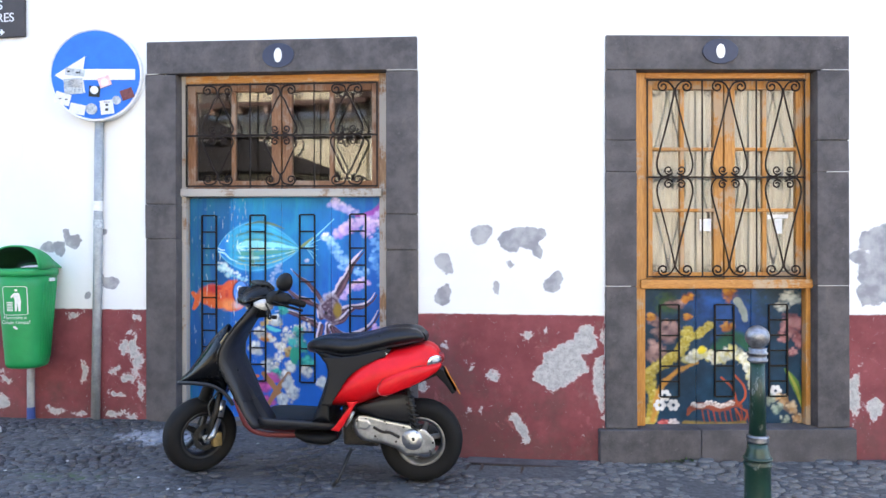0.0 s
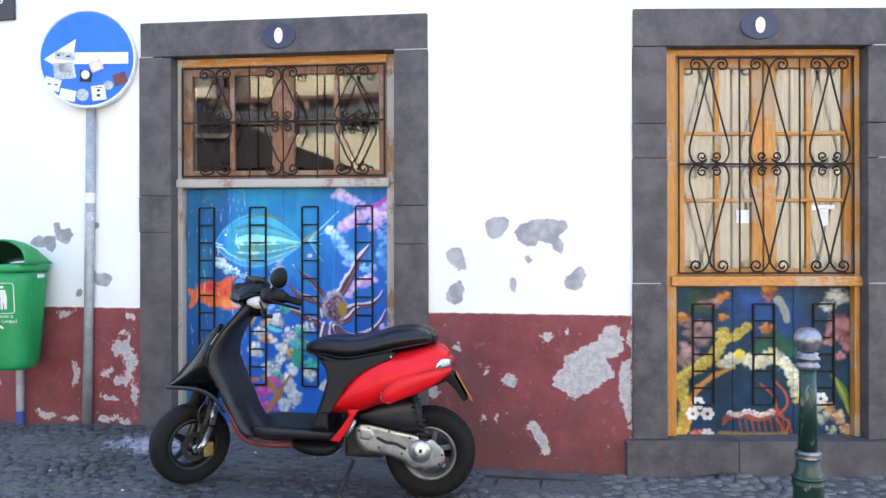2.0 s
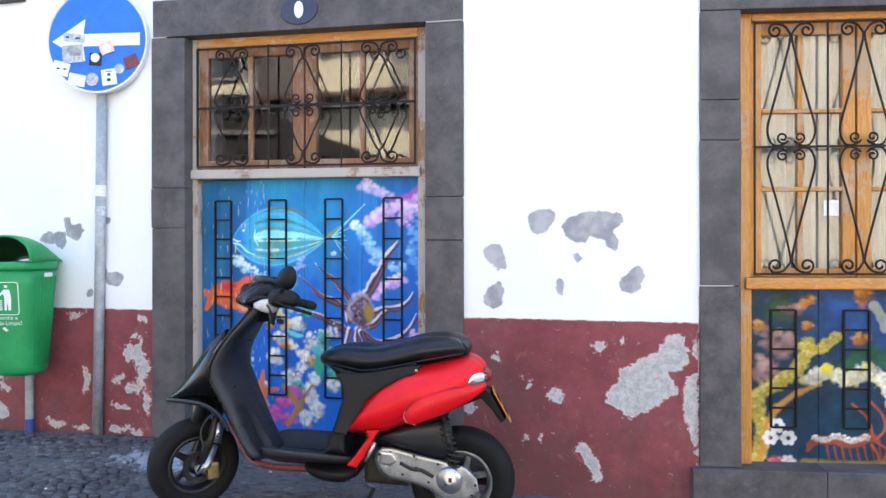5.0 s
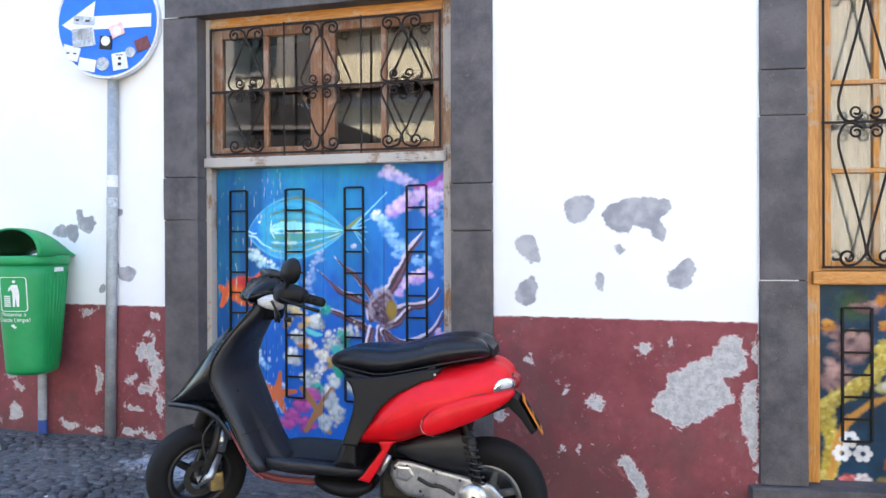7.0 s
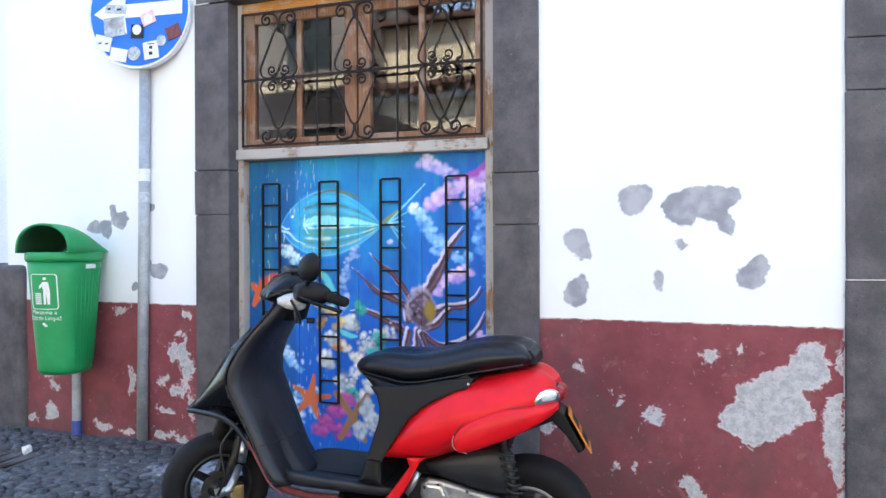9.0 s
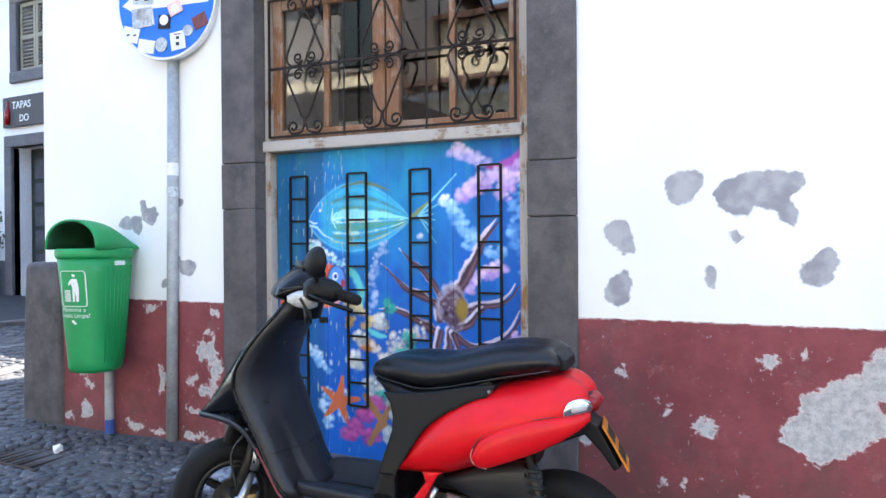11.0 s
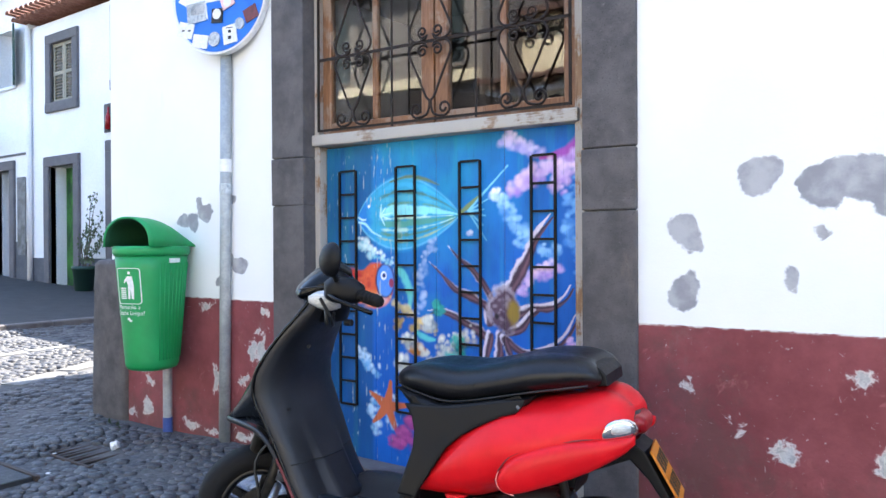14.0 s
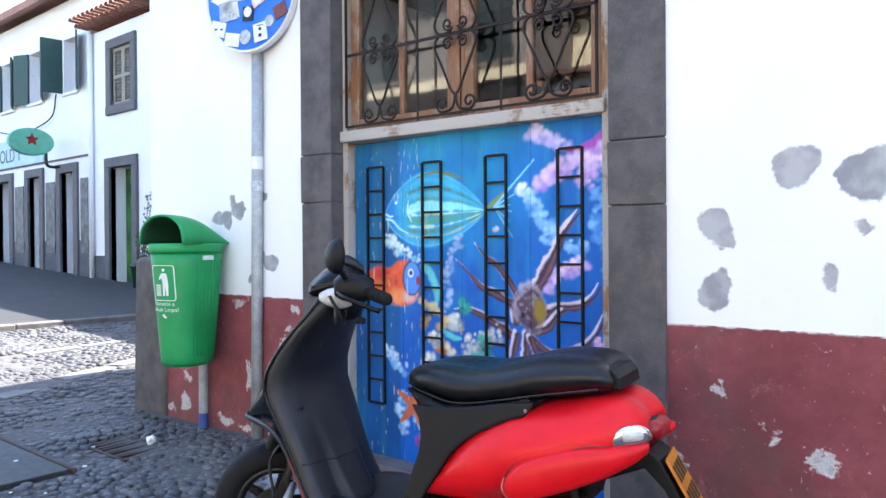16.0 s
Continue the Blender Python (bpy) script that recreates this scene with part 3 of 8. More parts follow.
def scroll_panel(cx, y, top, mid, bottom, half, r, bar):
    """One ornament of the window grille: two long hearts, point outwards, their ends curled."""
    bm = bmesh.new()
    for sx in (-1, 1):
        for end, s in ((top, 1), (bottom, -1)):
            h = abs(end - mid)

            def at(u, v):
                return (cx + sx * half * u, y, mid + s * h * v)
            k = 0.80 * r
            tip = scroll(cx + sx * half * 0.66, end - s * k, y, k, math.pi / 2, 1.25, -sx * s) if s > 0 else scroll(cx + sx * half * 0.66, end - s * k, y, k, -math.pi / 2, 1.25, -sx * s)
            heart = [at(0.66, 1.0), at(0.34, 0.985), at(0.12, 0.94), at(0.03, 1 - 0.9 * 2.2 * k / h), at(0.22, 0.72), at(0.55, 0.48), at(0.86, 0.27), at(1.0, 0.16), at(0.97, 0.08), at(0.78, 0.018), at(0.50, 0.008), at(0.22, 0.03)]
            tube(bm, tip, bar, 6)
            tube(bm, smoothpath(heart, 5), bar, 6)
            q = 0.66 * r
            curl = scroll(cx + sx * half * 0.36, mid + s * q * 1.5, y, q, math.pi + 0.5 * s if sx > 0 else -0.5 * s, 1.35, sx * s)
            tube(bm, [at(0.22, 0.03)] + curl, bar * 0.9, 6)
    return bm


def ladder(x0, x1, y, top, step, count, bar=0.0045):
    bm = bmesh.new()
    for x in (x0, x1):
        box(bm, x - bar, x + bar, y - bar, y + bar, top - step * count, top)
    for i in range(count + 1):
        z = top - step * i
        box(bm, x0 + bar, x1 - bar, y - bar * 0.8, y + bar * 0.8, z - bar, z + bar)
    return bm


def curtain(x0, x1, y, z0, z1, seed):
    """A hanging cloth with soft folds."""
    bm = bmesh.new()
    n = 60
    rings = []
    for z in np.linspace(z0, z1, 8):
        rings.append([(x0 + (x1 - x0) * i / n, y + 0.016 * math.sin(i * 0.9 + seed + 1.5 * math.sin(i * 0.21 + seed)) + 0.006 * math.sin(i * 2.3 + z), z) for i in range(n + 1)])
    loft(bm, rings, closed=False)
    bmesh.ops.solidify(bm, geom=bm.faces[:], thickness=0.002)
    return bm


# ---- murals ----
class Canvas:
    """Paints brush shapes onto arrays of points, panel units: s across, v down."""

    def __init__(self, S, V, base):
        self.S, self.V = S, V
        self.C = np.empty((*S.shape, 3))
        self.C[:] = base
        self.n = fractal(S, V, 38, 2) - 0.47
        self.m = fractal(S, V, 13, 8) - 0.47

    def lay(self, mask, colour):
        k = np.clip(mask, 0, 1)[..., None]
        self.C = self.C * (1 - k) + np.asarray(colour) * k

    def blob(self, s, v, a, b, colour, soft=0.25, ragged=0.7, fade=1.0):
        d = 1 - np.hypot((self.S - s) / a, (self.V - v) / b) + ragged * (self.n * 1.2 + self.m * 0.5)
        self.lay(d / soft * fade, colour)

    def tuft(self, s, v, a, b, colour, light, seed=0):
        """A clump of small dabs, pale on top."""
        rnd = random.Random(seed)
        self.blob(s, v, a * 0.9, b * 0.9, [0.75 * c for c in colour], 0.5, 0.9, 0.85)
        for i in range(14):
            t, q = rnd.uniform(0, 6.28), rnd.random() ** 0.5
            x, y = s + a * 0.72 * q * math.cos(t), v + b * 0.72 * q * math.sin(t)
            w = rnd.uniform(0.22, 0.5)
            lift = min(1, max(0, 0.45 + 0.5 * (v - y) / b + rnd.uniform(-0.35, 0.35)))
            mixed = [c + (l - c) * lift for c, l in zip(colour, light)]
            self.blob(x, y, a * w, b * w * rnd.uniform(0.7, 1.1), mixed, 0.7, 0.9, 0.8)

    def plume(self, pts, width, deep, light, seed, count, size=0.014, up=0.6):
        """Many small soft dabs scattered along a line, paler towards the top."""
        rnd = random.Random(seed)
        p = smoothpath([(a, b, 0) for a, b in pts], 8) if len(pts) > 1 else [Vector((*pts[0], 0))]
        for i in range(count):
            c = rnd.choice(p)
            a, r = rnd.uniform(0, 6.28), width * rnd.random() ** 0.6
            x, y = c[0] + r * math.cos(a), c[1] + r * math.sin(a)
            lift = min(1, max(0, 0.45 + up * (c[1] - y) / width + rnd.uniform(-0.4, 0.4)))
            w = size * rnd.uniform(0.5, 1.15)
            self.blob(x, y, w, w * rnd.uniform(0.7, 1.1), [k + (m - k) * lift for k, m in zip(deep, light)], 0.8, 0.5, 0.75)

    def stroke(self, pts, width, colour, soft=0.3, ragged=0.5, fade=1.0):
        """A line through pts; width at each point."""
        best = np.full(self.S.shape, -9.0)
        p = [tuple(v) for v in smoothpath([(a, b, c) for (a, b), c in zip(pts, width)], 6)]
        for (x0, y0, w0), (x1, y1, w1) in zip(p, p[1:]):
            dx, dy = x1 - x0, y1 - y0
            t = np.clip(((self.S - x0) * dx + (self.V - y0) * dy) / (dx * dx + dy * dy + 1e-9), 0, 1)
            d = np.hypot(self.S - x0 - t * dx, self.V - y0 - t * dy)
            best = np.maximum(best, 1 - d / (w0 + (w1 - w0) * t + 1e-4))
        self.lay((best + ragged * self.n) / soft * fade, colour)


def mural_sea(X, Z):
    """Reef scene on the first door: striped fish, an octopus, corals."""
    S, V = (X + 2.02) / 1.32, (1.585 - Z) / 1.32
    c = Canvas(S, V, (0.008, 0.108, 0.45))
    teal = np.clip(1.0 - V * 1.6 + c.m, 0, 1) * np.clip(1.3 - np.abs(S - 0.45) * 2.5, 0, 1)
    c.lay(teal * 0.8, (0.014, 0.28, 0.50))
    streak = fractal(S * 14, V * 0.7, 3, 4)
    c.lay((streak - 0.5) * 1.4 * np.clip(1 - V * 1.3, 0, 1), (0.02, 0.33, 0.42))
    c.lay(np.clip((0.238 - S) * 60, 0, 1) * 0.62, (0.006, 0.060, 0.15))
    c.lay((fractal(S * 9, V, 3, 9) - 0.5) * 1.5 * np.clip((0.22 - S) * 8, 0, 1), (0.03, 0.22, 0.16))
    # striped fish: an almond body with converging bands
    nose, root = (0.162, 0.251), (0.587, 0.249)
    fx = np.clip((S - nose[0]) / (root[0] - nose[0]), 0, 1)
    mid = nose[1] + (root[1] - nose[1]) * fx - 0.012 * np.sin(math.pi * fx)
    half = 0.118 * np.sin(math.pi * fx ** 0.86) ** 0.80
    up = (V - mid) / np.maximum(half, 1e-3)
    inside = (fx > 0) * (fx < 1)
    c.lay(np.clip((1.14 - np.abs(up)) * half / 0.02, 0, 1) * inside * 0.7, (0.03, 0.36, 0.66))
    body = np.clip((1 - np.abs(up)) * half / 0.007, 0, 1) * inside
    c.lay(body, (0.035, 0.36, 0.60))
    rear = np.clip((fx - 0.20 + c.n * 0.06) * 10, 0, 1)
    for u, w, col in ((-0.80, 0.10, (0.05, 0.44, 0.72)), (-0.60, 0.07, (0.08, 0.20, 0.17)), (-0.43, 0.09, (0.08, 0.44, 0.60)), (-0.28, 0.05, (0.14, 0.32, 0.20)), (-0.08, 0.17, (0.30, 0.80, 0.84)),
                      (0.14, 0.05, (0.55, 0.80, 0.70)), (0.30, 0.12, (0.09, 0.34, 0.26)), (0.48, 0.06, (0.46, 0.72, 0.62)), (0.62, 0.08, (0.10, 0.24, 0.15)), (0.78, 0.06, (0.40, 0.50, 0.30)), (0.90, 0.06, (0.05, 0.36, 0.62))):
        c.lay(body * rear * np.clip((w - np.abs(up - u) + c.n * 0.16) / 0.05, 0, 1) * 0.9, col)
    c.lay(body * np.clip((0.17 - fx + c.n * 0.12) * 12, 0, 1), (0.015, 0.20, 0.58))
    c.lay(np.clip(1 - np.abs((1 - np.abs(up)) * half) / 0.0055 + c.n * 0.8, 0, 1) * inside * 0.7, (0.16, 0.56, 0.80))
    c.stroke([(0.165, 0.247), (0.185, 0.257), (0.200, 0.256)], [0.003, 0.004, 0.002], (0.55, 0.78, 0.85), fade=0.9)
    c.stroke([(0.167, 0.264), (0.198, 0.272), (0.228, 0.298), (0.268, 0.315)], [0.004, 0.005, 0.004, 0.002], (0.40, 0.72, 0.85), fade=0.8)
    c.blob(*(0.213, 0.211), 0.006, 0.006, (0.75, 0.82, 0.85), 0.3, 0.2)
    for a, b in ((0.268, 0.206), (0.288, 0.217), (0.318, 0.236), (0.308, 0.257), (0.283, 0.277)):
        c.stroke([(0.263, 0.244), (a, b)], [0.005, 0.0015], (0.50, 0.84, 0.90), fade=0.75)
    c.stroke([(0.306, 0.133), (0.379, 0.119), (0.443, 0.129), (0.509, 0.153)], [0.003, 0.008, 0.009, 0.003], (0.13, 0.20, 0.12), 0.5, 0.8, 0.75)
    c.stroke([(0.587, 0.247), (0.623, 0.222), (0.654, 0.197)], [0.009, 0.010, 0.004], (0.20, 0.27, 0.12), 0.4, 0.6, 0.9)
    for e, w in (((0.759, 0.109), 0.006), ((0.703, 0.158), 0.004), ((0.681, 0.177), 0.004), ((0.690, 0.205), 0.003), ((0.685, 0.332), 0.003), ((0.672, 0.284), 0.003), ((0.681, 0.256), 0.003), ((0.676, 0.237), 0.003)):
        c.stroke([(0.618, 0.240), e], [0.004, w * 0.6], (0.20, 0.58, 0.74), 0.5, 0.8, 0.75)
    c.plume([(0.614, 0.310), (0.639, 0.310)], 0.008, (0.30, 0.35, 0.55), (0.62, 0.66, 0.74), 5, 10, 0.008)
    # corals and clouds, right
    lilac, pink = (0.36, 0.22, 0.62), (0.86, 0.66, 0.86)
    c.stroke([(0.871, 0.093), (0.933, 0.088), (0.987, 0.060), (1.019, 0.028)], [0.008, 0.018, 0.024, 0.03], (0.36, 0.08, 0.44), 0.5)
    c.plume([(0.755, 0.025), (0.798, 0.052), (0.850, 0.079)], 0.026, (0.30, 0.28, 0.68), (0.76, 0.66, 0.90), 1, 60, 0.018)
    c.plume([(0.781, 0.180), (0.819, 0.157), (0.861, 0.135), (0.923, 0.114)], 0.030, lilac, pink, 2, 110, 0.019)
    c.plume([(0.923, 0.189), (0.939, 0.151), (0.967, 0.139)], 0.026, lilac, pink, 3, 60, 0.018)
    c.plume([(0.953, 0.104), (0.987, 0.077), (1.007, 0.053)], 0.020, (0.34, 0.18, 0.58), (0.66, 0.44, 0.80), 4, 30)
    sky_d, sky_l = (0.05, 0.24, 0.62), (0.38, 0.66, 0.90)
    c.plume([(0.716, 0.186), (0.729, 0.206)], 0.020, (0.30, 0.52, 0.78), (0.86, 0.92, 0.94), 6, 24)
    c.plume([(0.746, 0.226), (0.772, 0.261), (0.798, 0.301), (0.815, 0.343)], 0.028, sky_d, sky_l, 7, 90, 0.017)
    c.plume([(0.979, 0.177), (0.967, 0.227), (0.975, 0.275), (0.953, 0.324), (0.995, 0.369), (0.999, 0.444)], 0.026, (0.04, 0.20, 0.60), (0.20, 0.48, 0.84), 8, 90)
    c.plume([(0.865, 0.347), (0.892, 0.374), (0.927, 0.354)], 0.022, sky_d, sky_l, 9, 34)
    c.plume([(0.802, 0.475), (0.836, 0.447), (0.873, 0.424), (0.923, 0.404)], 0.022, lilac, pink, 10, 70, 0.016)
    # octopus
    brown, pale = (0.060, 0.034, 0.055), (0.62, 0.56, 0.66)
    arms = [([(0.759, 0.488), (0.798, 0.433), (0.831, 0.366), (0.861, 0.316), (0.906, 0.263)], [0.034, 0.030, 0.022, 0.015, 0.004]), ([(0.711, 0.521), (0.672, 0.466), (0.632, 0.419), (0.587, 0.388), (0.548, 0.352)], [0.024, 0.020, 0.016, 0.011, 0.003]),
            ([(0.694, 0.581), (0.685, 0.533), (0.632, 0.507), (0.564, 0.479), (0.520, 0.441), (0.474, 0.403)], [0.022, 0.024, 0.022, 0.016, 0.010, 0.003]), ([(0.694, 0.628), (0.632, 0.599), (0.559, 0.566), (0.513, 0.555), (0.467, 0.561)], [0.026, 0.024, 0.018, 0.011, 0.003]),
            ([(0.781, 0.558), (0.840, 0.534), (0.902, 0.525), (0.947, 0.499), (0.969, 0.466)], [0.024, 0.020, 0.015, 0.009, 0.003]), ([(0.755, 0.606), (0.802, 0.592), (0.831, 0.556), (0.857, 0.540)], [0.018, 0.020, 0.014, 0.006]),
            ([(0.750, 0.629), (0.815, 0.665), (0.886, 0.654), (0.947, 0.612), (0.985, 0.548)], [0.022, 0.021, 0.016, 0.011, 0.003]), ([(0.729, 0.617), (0.729, 0.675), (0.720, 0.745)], [0.024, 0.020, 0.012]), ([(0.698, 0.618), (0.685, 0.672), (0.663, 0.729)], [0.022, 0.016, 0.008]),
            ([(0.744, 0.626), (0.776, 0.692), (0.815, 0.739)], [0.020, 0.016, 0.008])]
    for p, w in arms:
        c.stroke([(a - 0.0065, b - 0.0055) for a, b in p], [k * 0.56 for k in w], pale, 0.35, 1.5, 0.9)
        c.stroke([(a + 0.003, b + 0.003) for a, b in p], [k * 0.68 for k in w], brown, 0.4, 0.9)
        c.stroke([(a + 0.006, b + 0.004) for a, b in p], [k * 0.25 for k in w], (0.16, 0.08, 0.11), 0.6, 1.2, 0.7)
    c.blob(*(0.738, 0.532), 0.060, 0.080, pale, 0.25, 1.0, 0.5)
    c.blob(*(0.744, 0.543), 0.054, 0.074, (0.085, 0.048, 0.075), 0.3, 0.6)
    c.plume([(0.722, 0.499), (0.744, 0.528), (0.722, 0.568)], 0.036, (0.06, 0.03, 0.055), (0.34, 0.28, 0.34), 21, 46, 0.010)
    c.blob(*(0.778, 0.550), 0.024, 0.046, (0.26, 0.17, 0.03), 0.6, 0.8)
    c.blob(*(0.720, 0.560), 0.010, 0.012, (0.02, 0.015, 0.02), 0.5, 0.4)
    c.plume([(0.967, 0.634)], 0.026, (0.50, 0.22, 0.58), (0.86, 0.62, 0.86), 22, 26, 0.012)
    # clownish orange fish
    c.stroke([(0.03, 0.47), (0.055, 0.50), (0.035, 0.545)], [0.012, 0.02, 0.012], (0.62, 0.11, 0.03))
    c.blob(0.165, 0.485, 0.115, 0.062, (0.62, 0.12, 0.03), 0.12, 0.2)
    c.blob(0.150, 0.450, 0.080, 0.030, (0.50, 0.03, 0.035), 0.6, 0.5)
    c.blob(0.245, 0.480, 0.075, 0.082, (0.64, 0.10, 0.04), 0.10, 0.15)
    c.blob(0.225, 0.525, 0.060, 0.036, (0.74, 0.24, 0.08), 0.6, 0.5)
    c.blob(0.270, 0.525, 0.040, 0.030, (0.72, 0.40, 0.42), 0.6, 0.4, 0.8)
    c.plume([(0.17, 0.47), (0.21, 0.45)], 0.03, (0.42, 0.03, 0.03), (0.72, 0.16, 0.06), 43, 16, 0.014)
    c.blob(0.282, 0.462, 0.044, 0.062, (0.05, 0.03, 0.10), 0.10, 0.1)
    c.blob(0.283, 0.462, 0.039, 0.057, (0.08, 0.26, 0.74), 0.12, 0.1)
    c.blob(0.310, 0.470, 0.012, 0.018, (0.30, 0.04, 0.10), 0.3, 0.1)
    c.blob(0.277, 0.446, 0.014, 0.016, (0.8, 0.85, 0.9), 0.2, 0)
    c.blob(0.278, 0.446, 0.009, 0.010, (0.05, 0.12, 0.40), 0.2, 0)
    c.blob(0.278, 0.446, 0.004, 0.005, (0.01, 0.01, 0.02), 0.2, 0)
    # white and aqua corals, left and middle
    c.plume([(0.175, 0.323), (0.198, 0.349), (0.223, 0.370)], 0.022, (0.22, 0.52, 0.62), (0.88, 0.93, 0.90), 30, 40)
    c.plume([(0.182, 0.347), (0.234, 0.366), (0.285, 0.384), (0.322, 0.406)], 0.018, (0.20, 0.56, 0.66), (0.85, 0.94, 0.92), 31, 40)
    c.stroke([(0.335, 0.417), (0.371, 0.456), (0.388, 0.501), (0.388, 0.547)], [0.014, 0.020, 0.020, 0.010], (0.12, 0.54, 0.56), 0.5, 0.9)
    c.plume([(0.488, 0.338), (0.453, 0.392), (0.430, 0.455), (0.442, 0.508), (0.421, 0.554)], 0.020, (0.12, 0.26, 0.56), (0.44, 0.54, 0.74), 32, 60)
    c.plume([(0.305, 0.529), (0.347, 0.549), (0.395, 0.565)], 0.014, (0.46, 0.34, 0.14), (0.76, 0.64, 0.36), 33, 30)
    c.plume([(0.395, 0.610), (0.442, 0.598), (0.488, 0.621)], 0.018, (0.52, 0.34, 0.10), (0.84, 0.66, 0.30), 34, 40)
    c.stroke([(0.416, 0.629), (0.453, 0.644), (0.488, 0.648)], [0.010, 0.014, 0.006], (0.10, 0.52, 0.56), 0.5, 0.8)
    c.blob(*(0.419, 0.685), 0.046, 0.024, (0.45, 0.16, 0.03), 0.25, 0.4)
    c.blob(*(0.395, 0.681), 0.020, 0.012, (0.62, 0.28, 0.08), 0.5, 0.4, 0.7)
    for p, w, n, k in (([(0.488, 0.710), (0.532, 0.653), (0.586, 0.640), (0.628, 0.619)], 0.026, 60, 35), ([(0.586, 0.640), (0.565, 0.694), (0.608, 0.724)], 0.024, 40, 36), ([(0.543, 0.655), (0.509, 0.738), (0.474, 0.806), (0.434, 0.866)], 0.024, 70, 37), ([(0.443, 0.845), (0.509, 0.870), (0.536, 0.929), (0.555, 0.978)], 0.024, 70, 38), ([(0.509, 0.738), (0.462, 0.710), (0.443, 0.681)], 0.018, 30, 39)):
        c.plume(p, w, (0.42, 0.38, 0.32), (0.90, 0.87, 0.76), k, n, 0.015)
    c.plume([(0.176, 0.712), (0.208, 0.748), (0.247, 0.772)], 0.024, (0.12, 0.34, 0.62), (0.70, 0.82, 0.88), 40, 46)
    c.plume([(0.243, 0.860), (0.228, 0.915), (0.243, 0.977)], 0.022, (0.10, 0.34, 0.60), (0.62, 0.78, 0.88), 41, 46)
    c.plume([(0.318, 0.855), (0.298, 0.909), (0.317, 0.949)], 0.020, (0.10, 0.34, 0.60), (0.62, 0.78, 0.88), 42, 40)
    for s, v, a, col, k in ((0.47, 0.60, 0.035, 0, 201), (0.52, 0.67, 0.03, 0, 202), (0.38, 0.66, 0.035, 0, 203), (0.36, 0.74, 0.04, 0, 204), (0.43, 0.81, 0.04, 0, 205), (0.54, 0.82, 0.035, 0, 206),
                            (0.47, 0.86, 0.035, 1, 207), (0.58, 0.66, 0.045, 1, 208), (0.60, 0.72, 0.04, 1, 209), (0.63, 0.80, 0.04, 1, 210), (0.50, 0.55, 0.03, 1, 211), (0.34, 0.60, 0.03, 2, 212), (0.53, 0.75, 0.028, 2, 213)):
        deep, light = (((0.30, 0.36, 0.42), (0.80, 0.80, 0.72)), ((0.01, 0.20, 0.22), (0.06, 0.50, 0.38)), ((0.28, 0.16, 0.05), (0.62, 0.44, 0.18)))[col]
        c.tuft(s, v, a, a * 1.1, deep, light, k)
    c.blob(0.565, 0.77, 0.03, 0.05, (0.02, 0.30, 0.20), 0.3)
    c.blob(0.55, 0.70, 0.03, 0.03, (0.05, 0.42, 0.40), 0.4)
    for a in range(5):
        t = 2 * math.pi * a / 5 - 1.4
        c.stroke([(0.29, 0.885), (0.29 + 0.085 * math.cos(t), 0.885 + 0.085 * math.sin(t))], [0.024, 0.007], (0.55, 0.13, 0.05))
    for s, v, k in ((0.40, 0.92, 80), (0.36, 0.97, 81), (0.44, 0.88, 82), (0.33, 1.0, 83), (0.42, 1.0, 84)):
        c.tuft(s, v, 0.05, 0.035, (0.28, 0.04, 0.22), (0.58, 0.12, 0.34), k)
    c.stroke([(0.40, 0.86), (0.47, 0.94), (0.52, 1.02)], [0.014, 0.016, 0.012], (0.30, 0.14, 0.06))
    c.stroke([(0.53, 0.86), (0.47, 0.94), (0.42, 1.02)], [0.014, 0.016, 0.012], (0.30, 0.14, 0.06))
    for s, v, k in ((0.53, 0.90, 90), (0.56, 0.95, 91), (0.50, 0.99, 92), (0.62, 0.85, 93), (0.70, 0.9, 94), (0.8, 0.85, 95), (0.9, 0.9, 96)):
        c.tuft(s, v, 0.035, 0.04, (0.30, 0.34, 0.40), (0.66, 0.68, 0.62), k)
    c.C = c.C * (0.72 + 0.58 * fractal(S * 1.3, V * 0.6, 9, 77, 4))[..., None]
    # drips and worn flecks down the first boards
    fleck = np.clip((fractal(S * 22, V * 3.5, 6, 31, 3) - 0.645) * 14, 0, 1) * np.clip(1.2 - np.abs(S - 0.2) * 5, 0, 1)
    c.lay(fleck * 0.8, (0.50, 0.55, 0.50))
    return c.C


